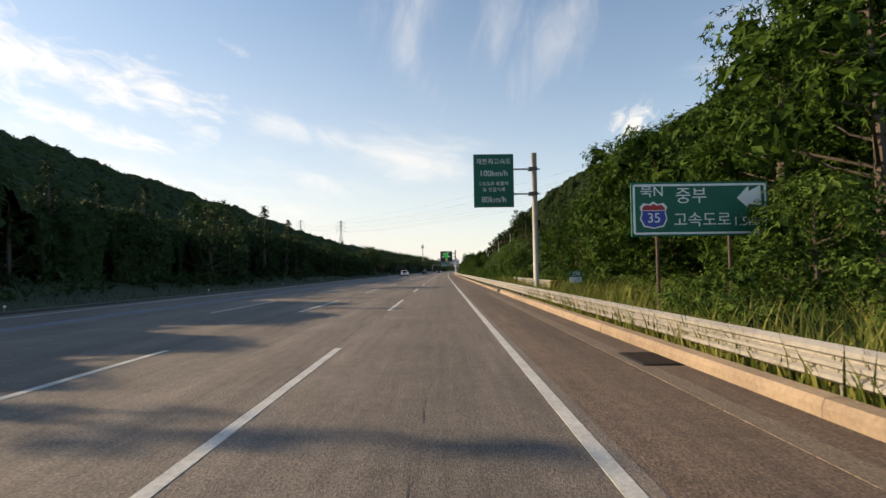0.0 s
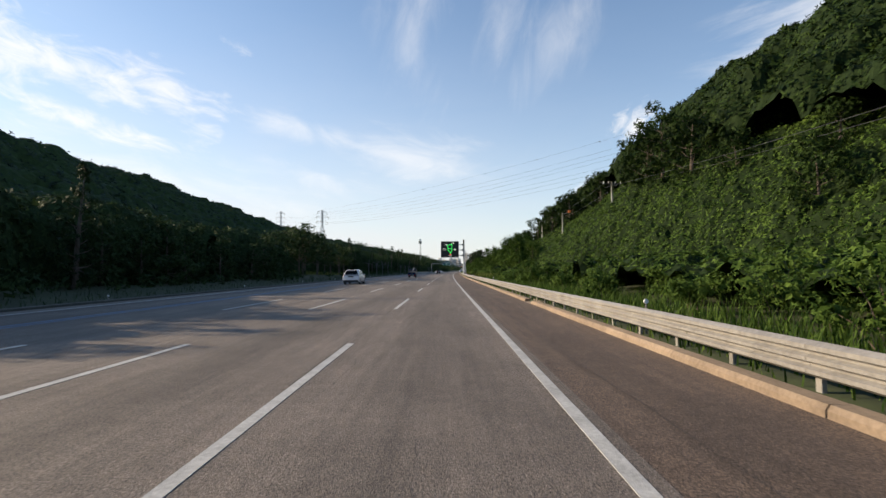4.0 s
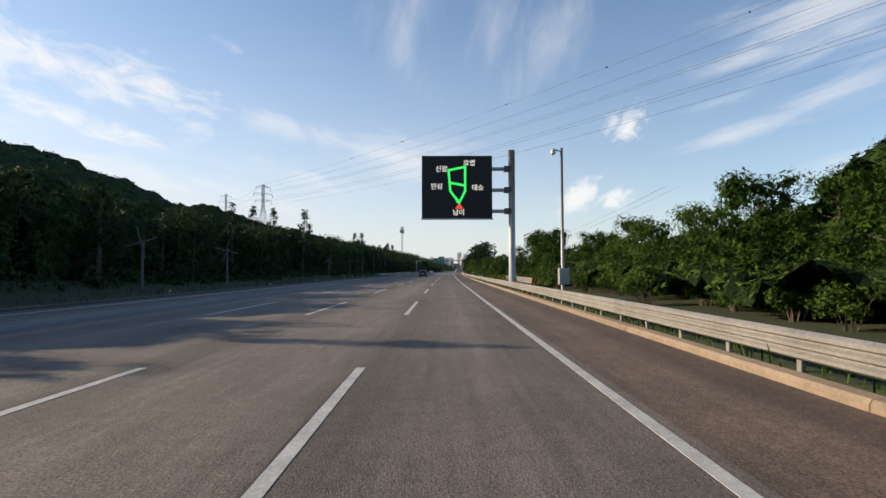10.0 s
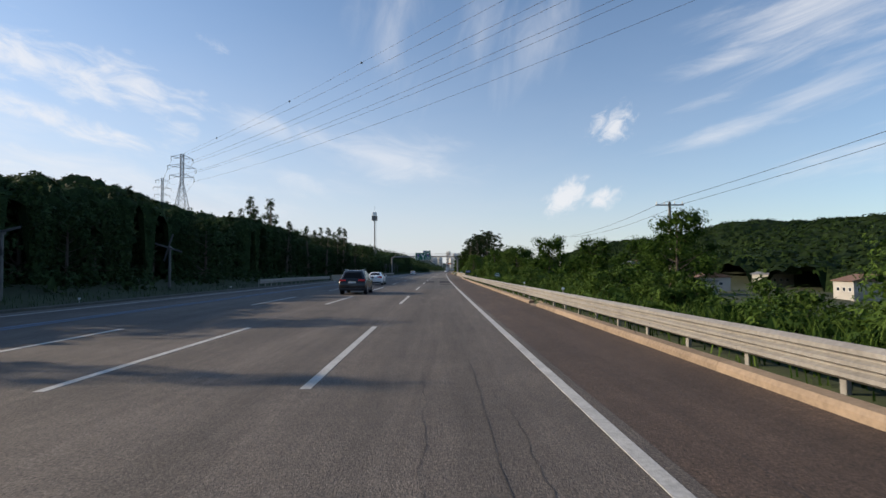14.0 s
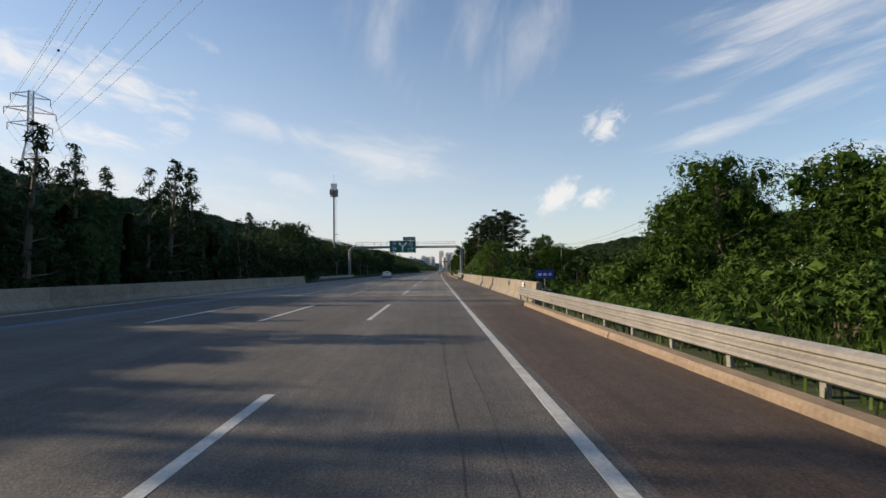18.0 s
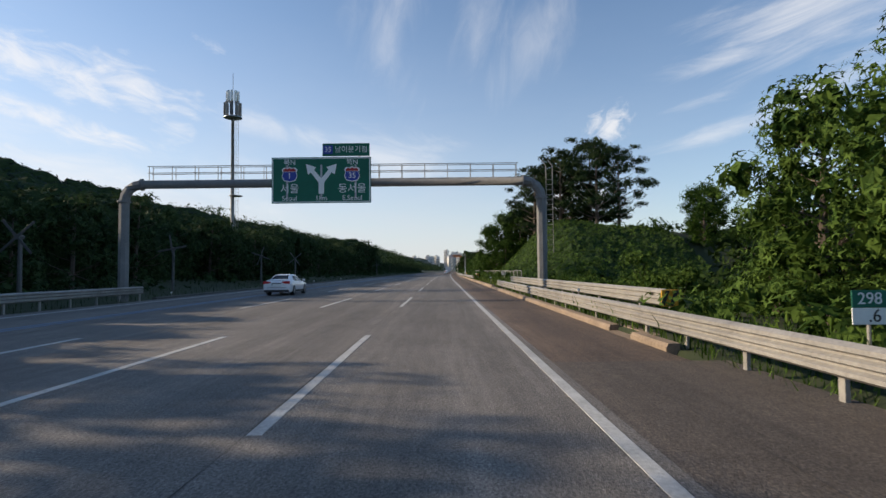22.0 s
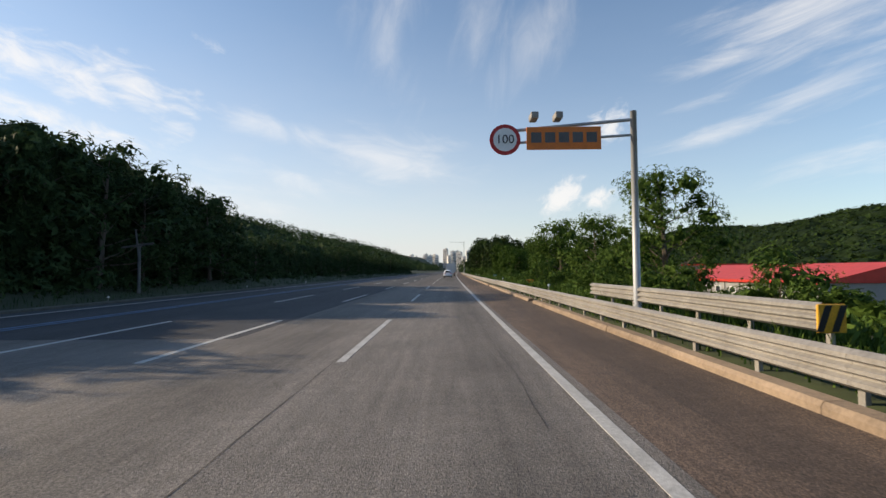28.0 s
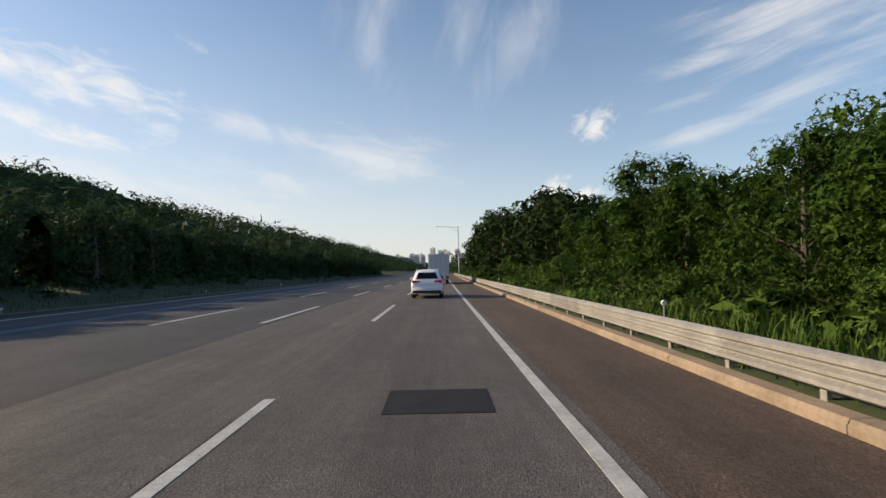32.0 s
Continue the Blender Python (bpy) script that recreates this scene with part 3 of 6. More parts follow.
tagged(link_mesh("median_kerb", v, f, DARK_KERB), "low concrete kerb on the median side", "kerb", kind="structure")
v, f = strip([(-17.6, -0.3), (-17.6, 0.10), (-17.75, 0.14), (-17.9, 0.12), (-17.9, -0.3)], 520, 1300, 6, closed=True)
tagged(link_mesh("median_kerb", v, f, DARK_KERB), "low concrete kerb on the median side", "kerb", kind="structure")


# ---- trees ----
def leaves(centres, radii, count, size, flat=0.75, aspect=0.55, seed=1, droop=0.0, spray=True):
    """Sprays of three leaflets round the clump centres, with broad leaves deep inside; returns vertices and faces."""
    rng = np.random.default_rng(seed)
    centres, radii = np.array(centres, float), np.array(radii, float)
    which = rng.choice(len(centres), count, p=radii ** 2 / np.sum(radii ** 2))
    ray = rng.normal(size=(count, 3))
    ray /= np.linalg.norm(ray, axis=1)[:, None]
    dist = rng.uniform(0.45, 1.0, count) ** 0.6
    inner = rng.random(count) < 0.2
    dist[inner] = rng.uniform(0.05, 0.6, inner.sum())
    pos = centres[which] + ray * (radii[which] * dist)[:, None] * np.array([1, 1, flat])
    up = ray * 1.0 + rng.normal(size=(count, 3)) * 0.38 + np.array([0, 0, 0.35])
    up /= np.linalg.norm(up, axis=1)[:, None]
    return sprays(pos, up, size, inner | (not spray), rng, aspect, droop, np.where(inner, max(1.0, min(2.2, 0.6 / size)), 1.0))


def sprays(pos, up, size, broad, rng, aspect=0.55, droop=0.0, grow=1.0):
    """Leaves at pos, facing up: one broad leaf where broad is set, else a fan of three leaflets."""
    count = len(pos)
    a = np.cross(up, rng.normal(size=(count, 3)))
    a /= np.linalg.norm(a, axis=1)[:, None] + 1e-9
    a[:, 2] -= droop
    b = np.cross(up, a)
    ln = size * (rng.uniform(0.6, 1.4, count) * grow)[:, None]
    p, x, y, n, k = pos[broad], a[broad], b[broad], up[broad], ln[broad]
    v = np.stack([p - x * k * 0.5, p + y * k * aspect * 0.5 + n * k * 0.08, p + x * k * 0.5, p - y * k * aspect * 0.5 + n * k * 0.08], 1).reshape(-1, 3)
    q = np.arange(len(v)).reshape(-1, 4).tolist()
    p, x, y, n, k = pos[~broad], a[~broad], b[~broad], up[~broad], ln[~broad]
    fan = []
    for turn, reach in ((-1.05, 0.62), (0.0, 0.85), (1.05, 0.62)):
        bend = turn + rng.uniform(-0.4, 0.4, (len(p), 1))
        reach = reach * rng.uniform(0.65, 1.3, (len(p), 1))
        along = x * np.cos(bend) + y * np.sin(bend)
        side = y * np.cos(bend) - x * np.sin(bend)
        root = p - x * k * 0.35 + along * k * 0.12
        droopy = n * k * rng.uniform(-0.16, 0.1, (len(p), 1))
        fan += [root + side * k * aspect * 0.31, root - side * k * aspect * 0.31, root + along * k * reach + droopy]
    if len(p):
        f = np.stack(fan, 1).reshape(-1, 3)
        q += (np.arange(len(f)).reshape(-1, 3) + len(v)).tolist()
        v = np.concatenate([v, f])
    return v, q


def mesh_np(name, v, q, material):
    me = bpy.data.meshes.new(name)
    me.from_pydata(v.tolist(), [], q)
    me.materials.append(material)
    return me


def make_tree(name, label, height, spread, material, seed, count=2400, leaf=0.34, trunk_share=0.25, clumps=22, shape="round", flat=0.75):
    """A trunk with limbs that carry clumps of leaves. shape: round, wide, cone, pine or open."""
    rng = random.Random(seed)
    tree = thing(name, label, "tree")
    bm = bmesh.new()
    lean = (rng.uniform(-0.4, 0.4), rng.uniform(-0.4, 0.4))
    top = Vector((lean[0], lean[1], height * 0.86))
    r0 = 0.018 * height + 0.05
    add_tube(bm, [(0, 0, -0.3), (lean[0] * 0.2, lean[1] * 0.2, height * 0.3), (lean[0] * 0.6, lean[1] * 0.6, height * 0.6), top], [r0, r0 * 0.8, r0 * 0.45, 0.02], 6)
    centres, radii = [], []
    for i in range(clumps):
        u = (i + 0.5) / clumps
        z = height * (trunk_share + (1 - trunk_share) * u * 0.93)
        if shape == "cone":
            reach = spread * (1.05 - u) + 0.15
        elif shape == "pine":
            reach = spread * (0.45 + 0.75 * math.sin(math.pi * (0.25 + 0.7 * u)))
        elif shape == "wide":
            reach = spread * (0.5 + 0.6 * math.sin(math.pi * min(1, 0.15 + u * 0.85)))
        else:
            reach = spread * (0.35 + 0.7 * math.sin(math.pi * (0.18 + 0.74 * u)))
        ang = i * 2.399 + rng.uniform(-0.5, 0.5)
        r = reach * rng.uniform(0.35, 0.95)
        base = Vector((lean[0] * z / height, lean[1] * z / height, max(0.15 * height, z - r * 0.55)))
        tip = Vector((base.x + math.cos(ang) * r, base.y + math.sin(ang) * r, z + rng.uniform(-0.2, 0.2)))
        mid = base.lerp(tip, 0.5) + Vector((0, 0, -0.06 * r))
        lr = r0 * 0.32 * (1.1 - u * 0.6)
        add_tube(bm, [base, mid, tip], [lr, lr * 0.6, 0.012], 3, cap=False)
        centres.append(tip)
        radii.append((spread * 0.30 if shape in ("cone", "pine") else spread * 0.36) * rng.uniform(0.7, 1.3) * (1.0 if shape != "cone" else (1.15 - u * 0.75)))
    centres.append(top)
    radii.append(spread * (0.18 if shape == "cone" else 0.3))
    part("trunk", bm, BARK, tree, "grey-brown bark")
    me = mesh_np("crown", *leaves(centres, radii, count, leaf, flat if shape != "pine" else 0.42, seed=seed, droop=0.25 if shape == "open" else 0.05, aspect=0.5 if shape != "cone" else 0.3), material)
    new("crown", me).parent = tree
    return tree


def make_bush(name, label, height, spread, material, seed, count=700, leaf=0.22, category="bush"):
    rng = random.Random(seed)
    bush = thing(name, label, category)
    bm = bmesh.new()
    centres, radii = [], []
    for i in range(9):
        ang, r = i * 2.4, spread * rng.uniform(0.1, 0.8)
        tip = Vector((math.cos(ang) * r, math.sin(ang) * r, height * rng.uniform(0.3, 0.85)))
        add_tube(bm, [(tip.x * 0.15, tip.y * 0.15, -0.15), tip * 0.6 + Vector((0, 0, 0.1)), tip], [0.03, 0.02, 0.006], 3, cap=False)
        centres.append(tip)
        radii.append(spread * rng.uniform(0.3, 0.5))
    part("stem", bm, BARK, bush)
    new("foliage", mesh_np("foliage", *leaves(centres, radii, count, leaf, 0.8, seed=seed), material)).parent = bush
    return bush


TREES = {
    "broad": [make_tree("broadleaf_tree", "dense green broadleaf tree on the roadside slope", h, h * 0.36, LEAF, 11 + i, 6400, 0.26, 0.05, 44) for i, h in enumerate((9.0, 8.0, 10.0))],
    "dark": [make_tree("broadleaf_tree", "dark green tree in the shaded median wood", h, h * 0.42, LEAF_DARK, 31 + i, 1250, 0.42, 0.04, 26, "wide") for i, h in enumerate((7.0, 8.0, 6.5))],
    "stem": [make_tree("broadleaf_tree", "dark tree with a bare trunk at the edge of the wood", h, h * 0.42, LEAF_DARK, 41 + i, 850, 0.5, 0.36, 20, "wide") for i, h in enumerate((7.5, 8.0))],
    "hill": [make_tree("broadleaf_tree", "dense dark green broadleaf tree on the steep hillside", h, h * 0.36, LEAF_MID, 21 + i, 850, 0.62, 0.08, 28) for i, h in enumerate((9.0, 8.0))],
    "cone": [make_tree("conifer_tree", "tall dark conifer with feathery pointed crown", h, h * 0.22, NEEDLE, 51 + i, 950, 0.5, 0.04, 34, "cone") for i, h in enumerate((9.0, 10.5))],
    "pine": [make_tree("pine_tree", "tall red pine with flat layered needle crown", h, h * 0.31, NEEDLE, 61 + i, 3600, 0.40, 0.2, 42, "pine") for i, h in enumerate((14.0, 15.0))],
    "open": [make_tree("acacia_tree", "light green feathery tree with drooping leaves", h, h * 0.42, LEAF_BRIGHT, 71 + i, 5200, 0.19, 0.1, 40, "open") for i, h in enumerate((6.0, 7.0))],
    "bush": [make_bush("bush", "leafy green roadside bush", h, h * 0.75, LEAF_BRIGHT, 81 + i, 1000, 0.165) for i, h in enumerate((2.2, 1.8, 2.6))],
}
PLACED = {k: [False] * len(v) for k, v in TREES.items()}
_rng = random.Random(5)


def plant(kind, s, d, size=1.0, z=None, which=None, group=""):
    """Puts one tree or bush on the ground."""
    i = _rng.randrange(len(TREES[kind])) if which is None else which
    z = bank(s, d) - 0.05 if z is None else z
    m = stand(s, d, z, _rng.uniform(0, 360), size)
    if not PLACED[kind][i]:
        PLACED[kind][i] = True
        ob = TREES[kind][i]
        ob.matrix_world = m
    else:
        ob = copy_thing(TREES[kind][i], m)
        ob.matrix_world = m
    if group:
        ob["group"] = group
    return ob


def row(kinds, s0, s1, d0, d1, step, lo=0.8, hi=1.2, group="", jitter=0.4):
    s = s0
    _rng.seed(int(s0 * 10 + s1 * 7 + d0 * 3))
    while s < s1:
        lump = 1 + 0.28 * noise.noise(Vector((s * 0.055, d0 * 0.3, 7.7)))
        plant(_rng.choice(kinds), s + _rng.uniform(-jitter, jitter) * step, _rng.uniform(d0, d1), _rng.uniform(lo, hi) * lump, group=group)
        s += step


# median side: a shaded wood all along
G = "median wood"
# Tall conifers beside the start, out of view, added to shade the lanes.
row(["cone"], 3, 31, -28, -25, 4.6, 1.0, 1.25, G)
row(["dark", "dark", "cone"], 33, 120, -28, -23.5, 4.2, 0.8, 1.0, G)
row(["dark", "dark", "dark", "cone"], 120, 180, -28, -23.5, 4.4, 0.75, 0.95, G)
row(["stem"], 180, 232, -28, -24.5, 4.6, 0.8, 1.05, G)
row(["dark", "dark", "cone"], 232, 384, -28, -23.5, 4.2, 0.85, 1.03, G)
row(["cone"], 386, 404, -30, -26, 4.4, 0.9, 1.12, G)
row(["cone", "cone", "dark"], 398, 432, -28, -24, 4.2, 0.8, 1.0, G)
row(["cone"], 405, 474, -33, -29, 4.0, 1.0, 1.35, G)
row(["cone"], 433, 474, -28, -23.5, 3.4, 0.8, 1.35, G)
row(["dark"], 474, 484, -29, -24, 4.0, 0.8, 1.1, G)
row(["dark"], 484, 502, -29, -24, 3.8, 1.15, 1.35, G)
row(["dark"], 502, 560, -28, -24, 4.2, 0.75, 0.92, G)
row(["dark"], 560, 638, -28, -24, 4.2, 0.85, 1.02, G)
row(["dark"], 638, 660, -28, -24.5, 3.8, 1.2, 1.36, G)
row(["dark"], 660, 674, -28, -24, 4.0, 1.1, 1.25, G)
plant("dark", 663, -26, 1.2, which=0, group=G)
plant("dark", 669, -27, 1.2, which=1, group=G)
row(["dark"], 678, 900, -29, -24, 4.8, 0.65, 0.85, G)
# near side
H = "roadside slope trees"
row(["broad"], 14, 62, 11.5, 16, 3.6, 0.85, 1.05, H)
row(["broad"], 30, 60, 18, 24, 5.0, 0.95, 1.15, H)
B = "roadside bushes"
row(["bush"], 9.5, 13.4, 5.6, 6.3, 1.0, 0.5, 0.72, B)
plant("open", 12.0, 8.7, 0.6, which=0, group=H)
row(["bush"], 9, 60, 6.4, 8.6, 2.2, 0.45, 0.8, B)
row(["bush"], 52, 165, 6.6, 9.4, 2.3, 0.5, 0.85, B)
row(["bush"], 165, 290, 8.0, 10.5, 2.8, 0.6, 1.0, B)
row(["open", "broad", "open"], 174, 206, 11.0, 14.5, 3.0, 0.7, 1.0, H)
row(["open"], 57, 74, 8.4, 10.6, 2.6, 0.5, 0.72, H)
row(["hill"], 66, 240, 20, 26, 5.6, 0.6, 0.9, H)
row(["open", "broad"], 206, 252, 10.5, 15, 3.0, 0.5, 0.78, H)
row(["open", "open", "broad"], 256, 292, 10, 14.5, 2.5, 0.5, 0.74, H)
row(["bush", "bush", "open"], 296, 326, 8, 11, 3.0, 0.42, 0.6, H)
row(["broad"], 288, 303, 11, 15, 2.8, 0.5, 0.72, H)
row(["broad"], 343, 356, 10.5, 14, 3.0, 0.46, 0.58, H)
row(["bush"], 326, 380, 6.6, 9.5, 2.8, 0.4, 0.75, B)
row(["bush"], 380, 424, 7.2, 10.5, 2.0, 0.75, 1.25, B)
row(["broad"], 384, 402, 17, 24, 3.4, 0.75, 0.95, H)
row(["open", "broad"], 360, 405, 14, 20, 5.0, 0.6, 0.85, H)
row(["broad"], 408, 428, 10.5, 15, 2.0, 0.6, 0.76, H)
plant("open", 407, 13.4, 1.05, which=1, group=H)
row(["hill"], 440, 474, 20, 34, 8.0, 0.7, 1.0, H)
row(["hill"], 474, 522, 20, 34, 4.5, 1.15, 1.45, H)
row(["bush"], 499, 512, 7.5, 11, 2.6, 0.6, 1.1, B)
row(["bush"], 512, 530, 7.2, 11, 2.6, 0.35, 0.6, B)
for s, d, k in ((499, 22, 1.15), (505, 26, 1.3), (512, 27, 1.25), (495, 28, 1.1)):
    plant("broad", s, d, k, group=H)
plant("open", 501.5, 10.6, 1.12, which=0, group=H)
plant("open", 497.0, 10.8, 1.0, which=1, group=H)
for s, d, k in ((556, 20, 0.9), (559, 16, 0.86), (562, 13.0, 0.82), (564, 17.5, 0.95), (558, 23.5, 0.85), (566, 14.2, 0.8), (561, 20.5, 0.98), (567, 19.5, 0.88), (569, 16.5, 0.84)):
    plant("pine", s, d, k, group="pines on the mound")
for s, d, k in ((571.0, 8.6, 0.92), (574.0, 10.2, 1.02), (569.5, 12.0, 0.95), (573.5, 13.5, 1.0), (567.5, 9.4, 0.6), (572.5, 6.9, 0.42)):
    plant("broad", s, d, k, group=H)
for s, d, k in ((544, 28, 0.72), (549, 31, 0.8), (539, 30, 0.7)):
    plant("broad", s, d, k, group=H)
plant("broad", 613.5, 19, 1.0, group=H)
plant("broad", 614.5, 20.5, 0.95, group=H)
row(["bush"], 626, 664, 7.2, 10.0, 2.8, 0.6, 1.0, B)
row(["bush"], 664, 674, 6.8, 9.0, 2.4, 0.3, 0.45, B)
row(["bush"], 674, 690, 6.8, 9.5, 1.8, 0.24, 0.36, B)
row(["bush"], 690, 716, 7.0, 10.5, 2.0, 0.5, 0.75, B)
for s, d, k in ((695.5, 10.2, 0.52), (698.0, 11.0, 0.55), (700.5, 10.0, 0.5)):
    plant("broad", s, d, k, group=H)
row(["broad"], 703, 727, 10, 14.5, 2.6, 0.5, 0.66, H)
row(["bush"], 718, 800, 7.2, 10.5, 3.0, 0.7, 1.15, B)
plant("open", 641, 11.0, 0.95, which=1, group=H)
plant("open", 647, 12.0, 0.7, which=0, group=H)
plant("open", 654, 13.5, 0.62, which=1, group=H)
plant("open", 651, 11.5, 0.55, which=0, group=H)
plant("open", 659, 12.5, 1.0, which=1, group=H)
plant("open", 663, 13.8, 1.0, which=0, group=H)
plant("open", 670.8, 12.0, 1.22, which=0, group=H)
plant("open", 719.5, 17.2, 1.5, which=1, group=H)
row(["broad"], 727, 756, 11, 17, 4.2, 0.7, 1.0, H)
row(["hill"], 738, 800, 18, 30, 4.2, 1.4, 1.8, H)
row(["hill"], 756, 880, 9.5, 17, 3.6, 1.25, 1.7, H)


# ---- large signs ----
def board(parent, w, h, cz, cx=0.0, y=0.0, border=True):
    part("panel", box(cx, y + 0.03, cz, w, 0.05, h, 0.01), SIGN_GREEN, parent, "green reflective panel")
    if border:
        bm = bmesh.new()
        t, e = 0.05, 0.07
        for x, z, a, b in ((cx, cz + h / 2 - e, w - 2 * e, t), (cx, cz - h / 2 + e, w - 2 * e, t), (cx - w / 2 + e, cz, t, h - 2 * e), (cx + w / 2 - e, cz, t, h - 2 * e)):
            add_box(bm, x, y, z, a, 0.012, b)
        part("border", bm, SIGN_WHITE, parent, "white border")


def speed_sign():
    m = stand(30.2, 5.65)
    sg = thing("speed_limit_sign", "green motorway speed limit board on a cantilever pole", "road sign", m=m)
    part("pole", tube([(0, 0, -0.3), (0, 0, 8.15)], 0.15, 12), POLE, sg, "grey steel pole", smooth=True)
    for z in (5.85, 7.25):
        part("arm", tube([(0.3, 0, z), (-1.2, 0, z)], 0.05, 8), STEEL, sg)
        part("clamp", box(-0.1, 0, z, 0.5, 0.36, 0.2, 0.03), DARK_STEEL, sg)
    board(sg, 2.25, 3.0, 6.6, -2.3, -0.1, False)
    for body, size, z in (("제한최고속도", 0.36, 7.66), ("100km/h", 0.46, 7.0), ("1.5t초과 화물차", 0.26, 6.42), ("및 건설기계", 0.26, 6.08), ("80km/h", 0.46, 5.52)):
        text(body, size, pose(-2.3, -0.11, z), SIGN_WHITE, sg)


speed_sign()


def message_board():
    m = stand(273.5, 5.3)
    sg = thing("message_board", "black electronic traffic message board on a thick pole", "road sign", m=m)
    part("pole", tube([(0, 0, -0.3), (0, 0, 11.8)], 0.28, 14), STEEL, sg, "thick grey steel pole", smooth=True)
    for z in (6.6, 8.4, 10.2):
        part("arm", tube([(0, 0, z), (-2.0, 0, z)], 0.16, 10), STEEL, sg, smooth=True)
        part("clamp", box(-0.35, 0, z, 0.6, 0.7, 0.45, 0.04), DARK_STEEL, sg)
    part("cabinet", box(-4.64, 0, 8.65, 5.95, 0.5, 5.3, 0.05), BLACK, sg, "black display cabinet")
    part("walkway", box(-4.64, -0.35, 5.92, 6.0, 0.5, 0.08), STEEL, sg)
    green = bpy.data.materials["led_green"]
    for a, b in (((-5.35, 10.65), (-3.95, 10.95)), ((-5.35, 10.65), (-5.2, 8.9)), ((-5.2, 8.9), (-4.45, 7.9)), ((-4.45, 7.9), (-3.95, 8.9)), ((-3.95, 8.9), (-3.95, 10.95)), ((-5.25, 9.6), (-3.95, 9.35)), ((-4.6, 8.1), (-4.6, 8.0))):
        dx, dz = b[0] - a[0], b[1] - a[1]
        ln = math.hypot(dx, dz) + 0.2
        part("route_line", box(0, 0, 0, ln, 0.02, 0.2, 0, pose((a[0] + b[0]) / 2, -0.262, (a[1] + b[1]) / 2 - 0.6) @ Matrix.Rotation(-math.atan2(dz, dx), 4, "Y")), green, sg, "glowing green route line")
    part("route_line", prism([(-0.35, -0.2), (0.35, -0.2), (0.0, 0.25)], 0.02, pose(-4.45, -0.264, 7.0)), bpy.data.materials["led_red"], sg, "glowing red mark")
    for body, x, z in (("신갈", -5.95, 10.75), ("호법", -3.6, 11.25), ("안성", -6.35, 9.25), ("대소", -2.9, 9.15), ("남이", -4.5, 7.05)):
        text(body, 0.56, pose(x, -0.262, z - 0.6), bpy.data.materials["led_white"], sg)


def glow(name, colour, strength):
    m = bpy.data.materials.new(name)
    m.use_nodes = True
    b = m.node_tree.nodes["Principled BSDF"]
    b.inputs["Base Color"].default_value = (0.02, 0.02, 0.02, 1)
    b.inputs["Emission Color"].default_value = (*colour, 1)
    b.inputs["Emission Strength"].default_value = strength


glow("led_green", (0.02, 0.75, 0.12), 1.0)
glow("led_red", (0.9, 0.06, 0.03), 1.0)
glow("led_white", (0.9, 0.9, 0.85), 0.9)
message_board()


def shield(parent, x, z, size, number):
    """A motorway number shield: white rim, blue field, red crown."""
    k = size
    rim = [(-0.5, 0.30), (-0.36, 0.44), (-0.15, 0.40), (0, 0.5), (0.15, 0.40), (0.36, 0.44), (0.5, 0.30), (0.44, 0.1), (0.5, -0.15), (0.36, -0.42), (0, -0.5), (-0.36, -0.42), (-0.5, -0.15), (-0.44, 0.1)]
    part("shield", prism([(a * k, b * k) for a, b in rim], 0.012, pose(x, -0.005, z)), SIGN_WHITE, parent, "white shield rim")
    part("shield", prism([(a * k * 0.9, min(b, 0.17) * k * 0.9) for a, b in rim], 0.012, pose(x, -0.012, z)), SIGN_BLUE, parent, "blue shield field")
    part("shield", prism([(a * k * 0.86, b * k * 0.9) for a, b in ((-0.47, 0.2), (-0.47, 0.3), (-0.33, 0.42), (-0.13, 0.38), (0, 0.46), (0.13, 0.38), (0.33, 0.42), (0.47, 0.3), (0.47, 0.2))], 0.012, pose(x, -0.014, z)), SIGN_RED, parent, "red shield crown")
    text(number, size * 0.5, pose(x, -0.021, z - size * 0.12), SIGN_WHITE, parent)


def direction_sign():
    m = stand(12.9, 6.6)
    sg = thing("direction_sign", "green motorway direction board on two posts in the bushes", "road sign", m=m)
    board(sg, 3.3, 1.3, 3.0)
    for x in (-1.0, 0.75):
        part("post", tube([(x, 0.12, 0), (x, 0.12, 3.5)], 0.045, 8), RUSTY, sg)
    text("북N", 0.34, pose(-1.15, -0.005, 3.42), SIGN_WHITE, sg)
    shield(sg, -1.12, 2.86, 0.66, "35")
    text("중부", 0.42, pose(-0.2, -0.005, 3.3), SIGN_WHITE, sg)
    text("고속도로", 0.38, pose(0.05, -0.005, 2.72), SIGN_WHITE, sg)
    part("arrow", prism([(-0.3, 0), (-0.02, 0.3), (-0.02, 0.16), (0.26, 0.3), (0.3, -0.22), (-0.02, -0.14), (-0.02, -0.26)], 0.012, pose(1.2, -0.004, 3.25)), SIGN_WHITE, sg, "white arrow")
    text("1.5km", 0.3, pose(1.15, -0.005, 2.68), SIGN_WHITE, sg)


direction_sign()


def km_post(s, d, digit, mid):
    m = stand(s, d, bank(s, d))
    z = mid - bank(s, d)
    sg = thing("kilometre_post", "small green and white kilometre plate on a post", "road sign", "kilometre posts", m)
    part("post", tube([(0, 0.03, -0.3), (0, 0.03, z + 0.2)], 0.03, 8), GALV, sg)
    part("plate", box(0, 0, z + 0.14, 0.56, 0.02, 0.27, 0.008), SIGN_GREEN, sg, "green upper plate")
    part("plate", box(0, 0, z - 0.13, 0.56, 0.02, 0.26, 0.008), SIGN_WHITE, sg, "white lower plate")
    text("298", 0.26, pose(0, -0.013, z + 0.14), SIGN_WHITE, sg)
    text("." + digit, 0.28, pose(0.07, -0.013, z - 0.13), BLACK, sg)


